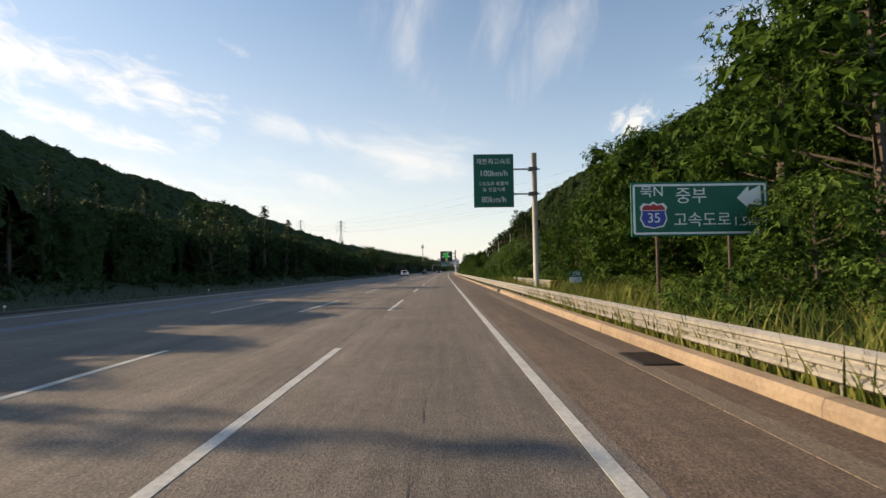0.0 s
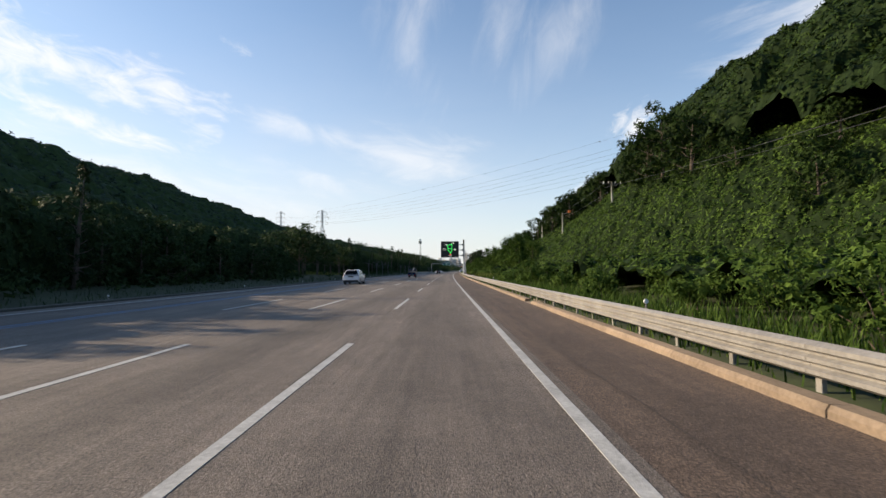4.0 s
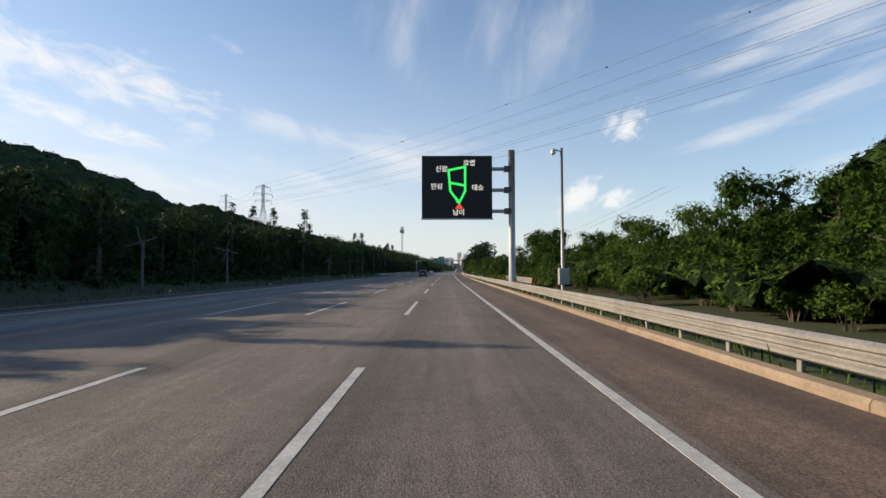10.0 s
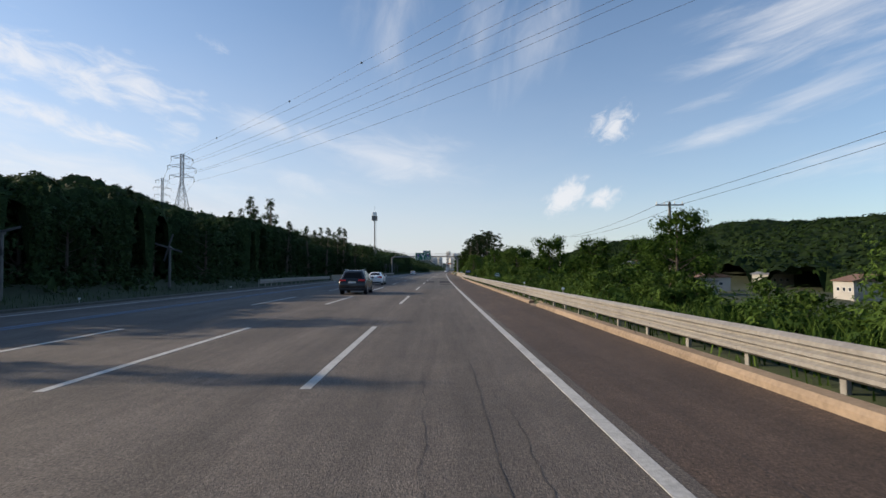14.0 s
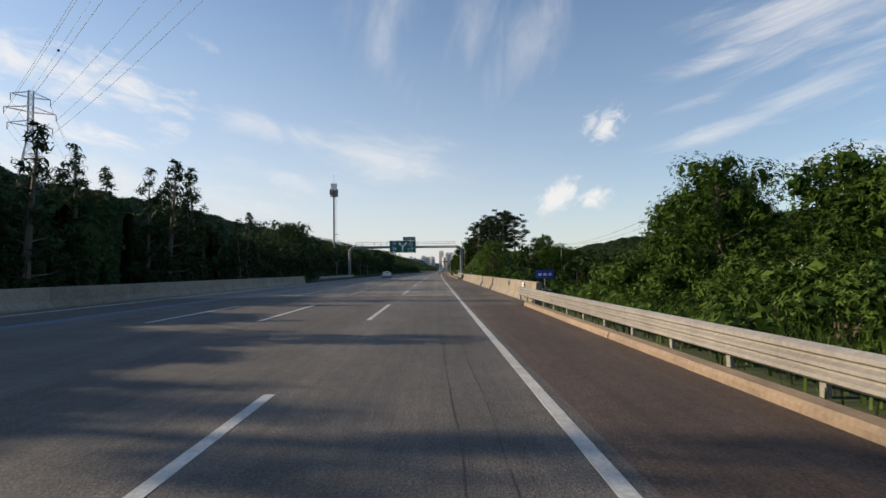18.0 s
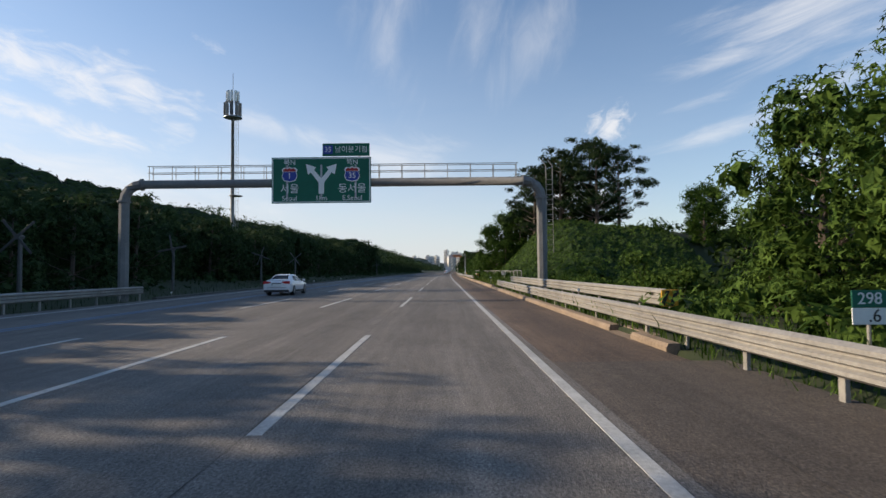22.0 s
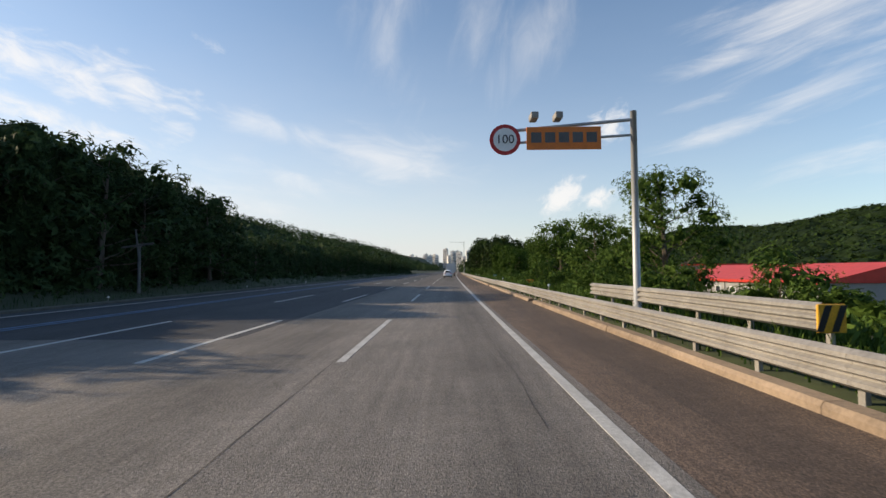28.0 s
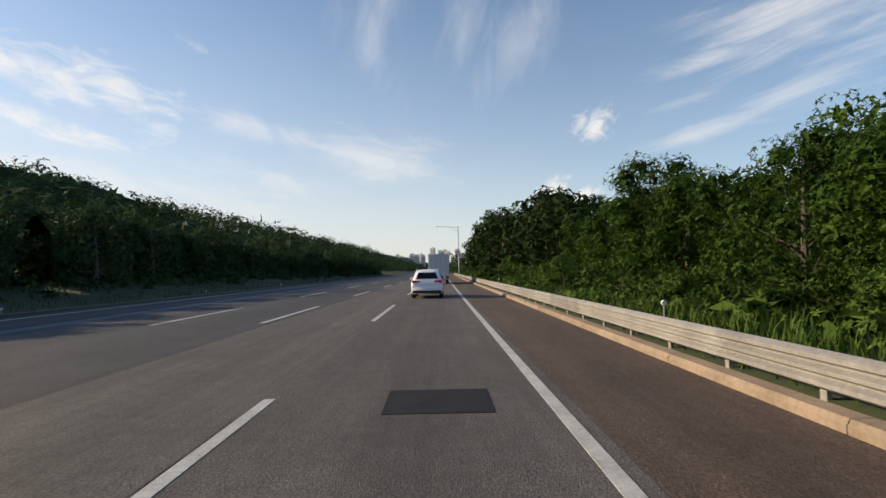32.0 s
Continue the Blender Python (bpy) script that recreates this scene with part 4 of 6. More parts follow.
for s, d, digit, mid in ((24.9, 6.55, "1", 1.22), (378.5, 6.9, "5", 1.03), (495, 6.7, "6", 0.95), (592, 6.6, "7", 1.05), (692.6, 6.8, "8", 0.7)):
    km_post(s, d, digit, mid)


def gantry():
    m = stand(518.35, 0)
    g = thing("sign_gantry", "grey steel gantry with green sign over the motorway", "sign gantry", m=m)
    zb, L, R = 6.85, -18.7, 5.95
    for x, e in ((L, 1), (R, -1)):
        pts = [(x, 0, -0.4), (x, 0, zb - 1.0)] + [(x + e * (1.0 - math.cos(a) * 1.0), 0, zb - 1.0 + math.sin(a)) for a in (0.4, 0.8, 1.2, 1.571)]
        part("column", tube(pts, 0.29, 8), GANTRY_STEEL, g, "dull grey steel column with bent elbow")
        part("flange", tube([(x, 0, zb - 1.06), (x, 0, zb - 0.94)], 0.37, 14), GANTRY_STEEL, g)
        part("flange", tube([(x + e * 1.0, 0, zb), (x + e * 1.1, 0, zb)], 0.36, 14), GANTRY_STEEL, g)
    part("beam", tube([(L + 1, 0, zb), (R - 1, 0, zb)], 0.25, 14), GANTRY_STEEL, g, "long round steel beam", smooth=True)
    for y in (0.3, 0.75):
        for z in (zb + 0.75, zb + 1.15):
            part("handrail", tube([(L + 1.2, y, z), (R - 1.3, y, z)], 0.022, 6), GALV, g)
        for i in range(17):
            x = L + 1.3 + i * (R - L - 2.7) / 16
            part("baluster", tube([(x, y, zb + 0.28), (x, y, zb + 1.15)], 0.02, 6), GALV, g)
    part("catwalk", box((L + R) / 2, 0.52, zb + 0.27, R - L - 2.4, 0.6, 0.05), GALV, g)
    for x in (R + 0.34, R + 0.72):
        part("ladder_rail", tube([(x, 0.2, 2.6), (x, 0.2, zb + 0.9), (x - 0.25, 0.2, zb + 1.3)], 0.022, 6), GALV, g)
    for i in range(15):
        part("rung", tube([(R + 0.34, 0.2, 2.75 + i * 0.3), (R + 0.72, 0.2, 2.75 + i * 0.3)], 0.015, 5), GALV, g)
    cx, y = -6.95, -0.45
    for x in (cx - 2, cx, cx + 2):
        part("bracket", box(x, -0.2, zb, 0.12, 0.5, 2.0, 0.01), STEEL, g)
    w, h = 5.8, 2.7
    board(g, w, h, 6.95, cx, y)
    for x0, num, ko, en in ((-1.85, "1", "서울", "Seoul"), (1.8, "35", "동서울", "E.Seoul")):
        text("북N", 0.42, pose(cx + x0, y - 0.012, 7.98), SIGN_WHITE, g)
        text(ko, 0.6, pose(cx + x0, y - 0.012, 6.42), SIGN_WHITE, g)
        text(en, 0.4, pose(cx + x0, y - 0.012, 5.88), SIGN_WHITE, g)
        shield_at(g, cx + x0, y, 7.3, 0.92, num)
    fork = [(-0.16, -1.0), (0.16, -1.0), (0.16, -0.35), (0.6, 0.25), (0.78, 0.12), (0.9, 0.75), (0.3, 0.55), (0.42, 0.4), (0, -0.1), (-0.42, 0.4), (-0.3, 0.55), (-0.9, 0.75), (-0.78, 0.12), (-0.6, 0.25), (-0.16, -0.35)]
    part("arrow", prism(fork, 0.014, pose(cx, y, 7.15)), SIGN_WHITE, g, "white forked arrow")
    text("1km", 0.4, pose(cx, y - 0.012, 5.88), SIGN_WHITE, g)
    part("panel", box(cx + 1.45, y, 8.72, 2.75, 0.05, 0.75, 0.01), SIGN_GREEN, g, "small green name panel")
    part("panel", box(cx + 0.4, y - 0.03, 8.72, 0.55, 0.02, 0.5, 0.01), SIGN_BLUE, g, "blue number field")
    text("35", 0.42, pose(cx + 0.4, y - 0.045, 8.72), SIGN_WHITE, g)
    text("남이분기점", 0.42, pose(cx + 1.75, y - 0.03, 8.72), SIGN_WHITE, g)
    for x in (cx + 0.7, cx + 2.2):
        part("bracket", box(x, y + 0.08, 8.35, 0.08, 0.08, 0.6), STEEL, g)


def shield_at(g, x, y, z, size, num):
    before = set(g.children)
    shield(g, x, z, size, num)
    for o in set(g.children) - before:
        o.data.transform(Matrix.Translation((0, y, 0)))


gantry()


def camera_gantry():
    m = stand(629.6, 5.55)
    g = thing("speed_camera_post", "speed camera pole with round limit sign and orange board", "road sign", m=m)
    part("pole", tube([(0, 0, -0.3), (0, 0, 6.2)], [0.11, 0.09], 10), STEEL, g, smooth=True)
    part("arm", tube([(0, 0, 5.95), (-4.1, 0, 5.6)], 0.05, 8), STEEL, g)
    part("arm", tube([(0, 0, 5.5), (-4.1, 0, 5.25)], 0.04, 8), STEEL, g)
    part("panel", box(-2.05, -0.08, 5.4, 2.15, 0.06, 0.66, 0.01), ORANGE, g, "orange warning board")
    bm = bmesh.new()
    for i in range(5):
        add_box(bm, -2.85 + i * 0.4, -0.116, 5.42, 0.3, 0.006, 0.3)
    part("lettering", bm, DARK_STEEL, g)
    ring = [(math.cos(a) * 0.45, math.sin(a) * 0.45) for a in np.linspace(0, 2 * math.pi, 25)[:-1]]
    part("disc", prism(ring, 0.03, pose(-3.75, -0.08, 5.37)), SIGN_RED, g, "red rim of the round sign")
    part("disc", prism([(a * 0.76, b * 0.76) for a, b in ring], 0.03, pose(-3.75, -0.09, 5.37)), SIGN_WHITE, g, "white field of the round sign")
    text("100", 0.36, pose(-3.75, -0.112, 5.37), BLACK, g)
    for x in (-2.9, -2.2):
        part("camera_box", box(x, 0, 6.05, 0.22, 0.5, 0.2, 0.03), GALV, g, "grey camera housing")


camera_gantry()


def mast():
    m = stand(568, -31.8, bank(568, -31.8))
    g = thing("telecom_mast", "tall slim steel mast with antenna drum on top", "mast", m=m)
    part("pole", tube([(0, 0, -0.5), (0, 0, 24.5)], [0.34, 0.22], 14), GALV, g, smooth=True)
    for x in (0.5, 0.85):
        part("ladder_rail", tube([(x, 0, 1.5), (x, 0, 24)], 0.025, 5), GALV, g)
    for i in range(40):
        part("rung", tube([(0.5, 0, 2 + i * 0.55), (0.85, 0, 2 + i * 0.55)], 0.016, 4), GALV, g)
    part("platform", tube([(0.5, 0, 12.0), (0.5, 0, 12.1)], 1.0, 10), GALV, g)
    part("platform", tube([(0, 0, 24.0), (0, 0, 24.15)], 1.35, 14), STEEL, g)
    for i in range(9):
        a = i * 2 * math.pi / 9
        part("antenna", box(math.cos(a) * 1.1, math.sin(a) * 1.1, 25.3, 0.42, 0.28, 2.0, 0.03), DARK_STEEL if i % 2 else GALV, g, "upright antenna panel")
        part("antenna", box(math.cos(a) * 0.8, math.sin(a) * 0.8, 27.3, 0.35, 0.25, 1.6, 0.03), SIGN_WHITE, g, "upright antenna panel")
    part("lightning_rod", tube([(0, 0, 24), (0, 0, 31)], 0.04, 5), STEEL, g)


mast()


def pylon(s, d, h, turn, name="transmission_pylon"):
    g = thing(name, "steel lattice power pylon behind the trees", "pylon", "power pylons", stand(s, d, bank(s, d), turn))
    def half(z):
        return max(0.6, 3.6 * (1 - z / (h * 0.72))) if z < h * 0.6 else 0.6
    levels = [0, 0.16, 0.3, 0.42, 0.52, 0.6, 0.68, 0.76, 0.84, 0.92, 1.0]
    for sx in (-1, 1):
        for sy in (-1, 1):
            part("leg", tube([(sx * half(h * u), sy * half(h * u), h * u) for u in levels], 0.13, 4), STEEL, g)
    for a, b in zip(levels, levels[1:]):
        bm = bmesh.new()
        wa, wb = half(h * a), half(h * b)
        for sx, sy, tx, ty in ((-1, -1, 1, -1), (1, -1, 1, 1), (1, 1, -1, 1), (-1, 1, -1, -1)):
            add_tube(bm, [(sx * wa, sy * wa, h * a), (tx * wb, ty * wb, h * b)], 0.07, 4)
            add_tube(bm, [(tx * wa, ty * wa, h * a), (sx * wb, sy * wb, h * b)], 0.07, 4)
            add_tube(bm, [(sx * wb, sy * wb, h * b), (tx * wb, ty * wb, h * b)], 0.06, 4)
        part("bracing", bm, STEEL, g)
    for z, reach in ((0.68, 5.2), (0.81, 6.0), (0.94, 4.6)):
        for e in (-1, 1):
            bm = bmesh.new()
            for y in (-0.6, 0.6):
                add_tube(bm, [(e * 0.6, y, h * z), (e * reach, 0, h * z + 0.3)], 0.08, 4)
                add_tube(bm, [(e * 0.6, y, h * z + 1.6), (e * reach, 0, h * z + 0.3)], 0.07, 4)
            part("cross_arm", bm, STEEL, g)
            part("insulator", tube([(e * reach, 0, h * z + 0.3), (e * reach, 0, h * z - 1.7)], 0.12, 6), DARK_STEEL, g, "dark insulator string")
    return g


PYLON_TURN = 45
pylon(552, -115, 32, PYLON_TURN)
pylon(700, -205, 40, PYLON_TURN)
pylon(215, 206, 44, PYLON_TURN)


def wire(a, b, sag, r=0.03, name="power_line", label="thin black overhead power line", balls=0):
    w = thing(name, label, "power line", "overhead wires", Matrix.Translation(a))
    pts = []
    for i in range(25):
        u = i / 24
        p = Vector(a).lerp(Vector(b), u)
        p.z -= sag * 4 * u * (1 - u)
        pts.append(p - Vector(a))
    part("cable", tube(pts, r, 5), WIRE, w)
    for i in range(balls):
        u = (i + 1) / (balls + 1)
        bm = bmesh.new()
        bmesh.ops.create_icosphere(bm, subdivisions=2, radius=0.32, matrix=Matrix.Translation(pts[min(24, round(u * 24))]))
        part("marker_ball", bm, DARK_STEEL, w, "dark marker ball")


def arm_tip(s, d, h, z, e, reach):
    return stand(s, d, bank(s, d), PYLON_TURN) @ Vector((e * reach, 0, h * z - 1.4))


for z, reach in ((0.68, 5.2), (0.81, 6.0), (0.94, 4.6)):
    for e in (-1, 1):
        wire(arm_tip(552, -115, 32, z, e, reach), arm_tip(215, 206, 44, z, e, reach), 11, 0.035)
        wire(arm_tip(552, -115, 32, z, e, reach), arm_tip(700, -205, 40, z, e, reach), 4, 0.035)
wire(stand(552, -115, bank(552, -115)) @ Vector((0, 0, 32)), stand(215, 206, bank(215, 206)) @ Vector((0, 0, 44)), 8, 0.03, balls=9)


def utility_pole(s, d, top, lamp=False, arms=1):
    z0 = bank(s, d)
    g = thing("utility_pole", "grey concrete utility pole with steel cross arm", "utility pole", "utility poles", stand(s, d, z0))
    h = top - z0
    part("pole", tube([(0, 0, -0.4), (0, 0, h)], [0.17, 0.1], 10), POLE, g, smooth=True)
    if lamp:
        part("lamp_arm", tube([(0, 0, h - 0.2), (0.9, 0, h + 0.1)], 0.03, 6), STEEL, g)
        part("lamp", box(1.1, 0, h + 0.25, 0.4, 0.3, 0.4, 0.06), ORANGE, g, "orange lamp head")
    for k in range(arms):
        part("cross_arm", box(0, 0, h - 0.25 - 1.1 * k, 2.2, 0.08, 0.09, 0.01), DARK_STEEL, g)
        for x in (-1.0, -0.4, 0.4, 1.0):
            part("insulator", tube([(x, 0, h - 0.2 - 1.1 * k), (x, 0, h + 0.02 - 1.1 * k)], 0.045, 6), SIGN_WHITE, g)


POLES = [(77, 22, 8, False, 0), (157, 20, 12, False, 1), (178, 18.6, 10.5, True, 0), (199, 19, 11, False, 1), (221.5, 17.7, 10.2, False, 0),
         (357, 18.1, 6.8, False, 1), (404, 20, 7.2, False, 1), (453, 22, 6.5, False, 2), (500, 24, 6.5, False, 1)]
for p in POLES:
    utility_pole(*p)
for a, b in (((157, 20, 12), (199, 19, 11)), ((77, 22, 8), (157, 20, 11.5)), ((357, 18.1, 6.8), (404, 20, 7.2)), ((404, 20, 7.2), (453, 22, 6.5)), ((453, 22, 6.5), (500, 24, 6.5)), ((357, 18.1, 6.8), (300, 30, 13)), ((500, 24, 6.5), (600, 60, 8))):
    for e in (-0.9, 0.9):
        wire(P(a[0], a[1] + e, a[2] - 0.2), P(b[0], b[1] + e, b[2] - 0.2), 0.7, 0.014, "service_wire", "thin black service wire between poles")


def cctv_pole():
    g = thing("camera_pole", "slim grey pole with a traffic camera on top", "camera pole", m=stand(254.7, 5.45, 0))
    part("pole", tube([(0, 0, -0.3), (0, 0, 7.7)], [0.09, 0.06], 10), STEEL, g, smooth=True)
    part("arm", tube([(0, 0, 7.5), (-0.4, 0, 7.65)], 0.03, 6), STEEL, g)
    part("camera_box", box(-0.42, 0, 7.5, 0.2, 0.42, 0.24, 0.04), SIGN_WHITE, g, "white camera housing")
    part("cabinet", box(0, -0.2, 1.3, 0.5, 0.35, 0.8, 0.03), STEEL, g)


cctv_pole()


def street_lamp(s, d, h, reach):
    g = thing("street_lamp", "tall grey street lamp with a long arm", "street lamp", m=stand(s, d, 0))
    part("pole", tube([(0, 0, -0.3), (0, 0, h)], [0.13, 0.08], 10), STEEL, g, smooth=True)
    part("arm", tube([(0, 0, h - 0.3), (-reach, 0, h)], 0.05, 6), STEEL, g)
    part("brace", tube([(0, 0, h - 1.8), (-reach * 0.4, 0, h - 0.2)], 0.03, 6), STEEL, g)
    part("lamp_head", box(-reach - 0.2, 0, h, 0.7, 0.3, 0.14, 0.04), STEEL, g)


street_lamp(858, 5.3, 14.5, 6.0)


def pinwheel(s, d, turn):
    z0 = bank(s, d)
    g = thing("garden_windmill", "small dark windmill with four blades on a post", "windmill", "windmills along the median", stand(s, d, z0))
    part("post", tube([(0, 0, -0.3), (0, 0, 3.2)], [0.12, 0.09], 8), DARK_STEEL, g)
    part("hub", tube([(0, -0.25, 3.2), (0, 0.15, 3.2)], 0.12, 8), DARK_STEEL, g)
    for k in range(4):
        bm = box(0.6, -0.22, 0, 1.0, 0.03, 0.13, 0.01)
        bm.transform(Matrix.Translation((0, 0, 3.2)) @ Matrix.Rotation(radians(turn + 90 * k), 4, "Y"))
        part("blade", bm, DARK_STEEL, g, "flat metal blade")


for i, s in enumerate((236, 251, 264, 278, 321, 341, 357, 513, 528, 548, 562, 650)):
    pinwheel(s, -20.6, 12 + i * 31)


def hazard_marker(s, d, z):
    g = thing("hazard_marker", "yellow and black striped marker at a barrier's end", "road marker", "hazard markers", stand(s, d, z))
    part("plate", box(0, 0, 0, 0.42, 0.05, 0.42, 0.02), YELLOW, g, "yellow plate")
    for x in (-0.12, 0.1):
        part("stripe", prism([(x - 0.12, -0.19), (x - 0.02, -0.19), (x + 0.12, 0.19), (x + 0.02, 0.19)], 0.01, pose(0, -0.03, 0)), BLACK, g, "black slanting stripe")


for s, d, z in ((26.9, 5.95, 0.82), (264.9, 5.75, 0.86), (572.8, 5.6, 0.86), (621.9, 5.65, 0.86), (499.9, 5.65, 0.86)):
    hazard_marker(s, d, z)
guard_rail(573, 580, 5.6, 0.35, "short raised steel barrier beside the fence")


def delineator(s, d=4.95, z=0.0):
    g = thing("delineator_post", "short white post with round reflector", "delineator", "delineators", stand(s, d, z))
    part("post", tube([(0, 0, -0.2), (0, 0, 0.82)], 0.022, 6), GALV, g)
    ring = [(math.cos(a) * 0.055, math.sin(a) * 0.055) for a in np.linspace(0, 2 * math.pi, 13)[:-1]]
    part("reflector", prism(ring, 0.05, pose(0, 0, 0.86)), SIGN_WHITE, g, "round white reflector")


for s in (106, 146, 186, 226, 266, 306, 336.5, 346, 386, 506, 541.5, 640, 662, 702, 711, 742, 782):
    delineator(s)
for s in range(20, 900, 20):
    if not 360 < s < 520:
        delineator(s + 3, -18.2, -0.55)


def fence(s0, s1, d):
    g = thing("mesh_fence", "chain-link fence with steel posts and a pale top rail", "fence", m=stand(s0, d, 0.15))
    inv = g.matrix_world.inverted()
    n = round((s1 - s0) / 2.5)
    for i in range(n + 1):
        s = s0 + (s1 - s0) * i / n
        part("post", tube([inv @ P(s, d, -0.3), inv @ P(s, d, 1.52)], 0.035, 8), GALV, g)
        if i < n:
            e = s0 + (s1 - s0) * (i + 1) / n
            part("top_rail", tube([inv @ P(s, d, 1.5 + 0.03 * math.sin(i * 1.7)), inv @ P(e, d, 1.5 + 0.03 * math.sin((i + 1) * 1.7))], 0.03, 6), GALV, g, "pale top rail")
            bm = bmesh.new()
            w = e - s
            for k in range(-10, 18):
                for up in (1, -1):
                    a, b = s + k * 0.145, s + k * 0.145 + 1.45
                    za, zb = (0.1, 1.45) if up == 1 else (1.45, 0.1)
                    if b <= s or a >= e:
                        continue
                    u0, u1 = max(0, (s - a) / (b - a)), min(1, (e - a) / (b - a))
                    p, q = P(a + (b - a) * u0, d, za + (zb - za) * u0), P(a + (b - a) * u1, d, za + (zb - za) * u1)
                    f = [bm.verts.new(inv @ x) for x in (p, q, q + Vector((0, 0, 0.008)), p + Vector((0, 0, 0.008)))]
                    bm.faces.new(f)
            part("mesh_panel", bm, DARK_STEEL, g, "wire mesh panel")
    return g


fence(531, 571, 6.55)
fence(571, 608, 7.1)
nb = thing("notice_board", "small white notice fixed to the fence", "notice", m=stand(543.7, 6.5, 1.25))
part("plate", box(0, 0, 0, 0.45, 0.02, 0.34, 0.006), SIGN_WHITE, nb)
bm = bmesh.new()
for z in (0.08, 0.0, -0.08):
    add_box(bm, 0, -0.012, z, 0.34, 0.004, 0.03)
part("lettering", bm, SIGN_RED, nb)
nb = thing("notice_board", "small white notice on the bridge parapet", "notice", m=stand(427.9, 5.10, 0.72))
part("plate", box(0, 0, 0, 0.02, 0.55, 0.4, 0.006), SIGN_WHITE, nb)
bm = bmesh.new()
for z in (0.12, 0.06, 0.0, -0.06, -0.12):
    add_box(bm, -0.012, 0, z, 0.004, 0.42, 0.02)
part("lettering", bm, STEEL, nb)
nb = thing("number_plate_marker", "small green plate on the bridge parapet", "notice", m=stand(433.6, 5.11, 0.78))
part("plate", box(0, 0, 0, 0.02, 0.34, 0.26, 0.006), SIGN_GREEN, nb)
nb = thing("bridge_name_sign", "small blue sign on a post behind the parapet", "road sign", m=stand(426, 5.9, 0))
part("plate", box(0, 0, 1.35, 0.9, 0.03, 0.4, 0.006), SIGN_BLUE, nb)
part("post", tube([(0, 0.04, -1.5), (0, 0.04, 1.5)], 0.03, 6), GALV, nb)
bm = bmesh.new()
for x in (-0.25, 0, 0.25):
    add_box(bm, x, -0.017, 1.35, 0.16, 0.004, 0.12)
part("lettering", bm, SIGN_WHITE, nb)
nb = thing("warning_sign", "small orange sign in the bushes", "road sign", m=stand(660.3, 7.1, 0))
part("plate", box(0, 0, 0.62, 0.6, 0.03, 0.3, 0.006), ORANGE, nb)
part("post", tube([(0, 0.04, -0.4), (0, 0.04, 0.7)], 0.03, 6), GALV, nb)


# ---- marks on the road ----
def grate(s, d0, d1, ln):
    g = thing("drain_grate", "rusty steel drain grate in the gutter", "drain", m=stand(s, (d0 + d1) / 2, 0.0))
    w = d1 - d0
    part("frame", box(0, ln / 2, 0.004, w, ln, 0.02), BLACK, g)
    n = int(ln / 0.07)
    for i in range(n):
        part("bar", box(0, 0.035 + i * 0.07, 0.018, w - 0.08, 0.03, 0.02), RUSTY, g)


grate(8.9, 3.66, 4.32, 1.3)


def patch(s0, s1, d0, d1, material=None, label="dark rectangular asphalt repair patch"):
    v, f = strip([(d0, -0.02), (d0, 0.008), (d1, 0.008), (d1, -0.02)], s0, s1, 2.0, closed=True)
    tagged(link_mesh("road_patch", v, f, material or PATCH), label, "road patch", kind="structure")


patch(376.0, 377.5, 0.3, 1.62)
patch(388.2, 394.8, -1.8, -0.65)
patch(386, 394.8, 0.15, 1.5)
patch(706.1, 707.3, -0.3, 0.98)
patch(441, 470, 0.55, 1.5, DECK, "pale concrete strip beside the edge line")
patch(432.6, 433.0, -17.4, 4.3, SHOULDER, "dark bridge expansion joint")
patch(476.7, 477.0, -17.4, 4.9, SHOULDER, "dark bridge expansion joint")


def crack(s0, s1, d, width, wander, seed):
    rng = random.Random(seed)
    n = max(4, int((s1 - s0) / (0.5 if s1 - s0 > 30 else 0.16)))
    verts, faces, off = [], [], 0.0
    for i in range(n + 1):
        s = s0 + (s1 - s0) * i / n
        off = 0.92 * off + rng.uniform(-wander, wander)
        w = width * rng.uniform(0.3, 1.2)
        verts += [P(s, d + off - w / 2, 0.0045), P(s, d + off + w / 2, 0.0045)]
    for i in range(n):
        if noise.noise(Vector((i * 0.045, seed * 7.3, 0))) > -0.12:
            faces.append((2 * i, 2 * i + 1, 2 * i + 3, 2 * i + 2))
    tagged(link_mesh("road_crack", verts, faces, CRACK), "thin dark broken crack along the lane", "road crack", kind="structure")


CRACK = mat("crack", (0.05, 0.043, 0.038), 0.9, vary=0.3, scale=6)
for k, (a, b, d, w, wd) in enumerate(((-20, 360, -1.92, 0.022, 0.012), (250, 430, 0.55, 0.014, 0.02), (2, 30, 0.1, 0.01, 0.03), (390, 432, 0.9, 0.012, 0.02), (390, 432, 0.1, 0.012, 0.02), (486, 800, -1.9, 0.016, 0.012), (-20, 360, -5.55, 0.02, 0.01), (550, 640, 1.1, 0.01, 0.03), (0, 425, 2.6, 0.012, 0.03), (486, 800, 2.9, 0.012, 0.04))):
    crack(a, b, d, w, wd, k)

# the worn stretch before the bridge: many short broken cracks
_cr = random.Random(77)
for k in range(110):
    a = _cr.uniform(362, 396)
    crack(a, a + _cr.uniform(1.0, 4.5), _cr.uniform(-1.6, 1.65), _cr.uniform(0.012, 0.03), 0.03, 200 + k)
for k in range(16):
    a = _cr.uniform(362, 425)
    crack(a, a + _cr.uniform(5, 16), _cr.uniform(-5.2, -2.2), _cr.uniform(0.01, 0.018), 0.04, 300 + k)
for k in range(10):
    a = _cr.uniform(-5, 340)
    crack(a, a + _cr.uniform(10, 30), _cr.uniform(-1.4, 1.2), _cr.uniform(0.007, 0.012), 0.03, 400 + k)


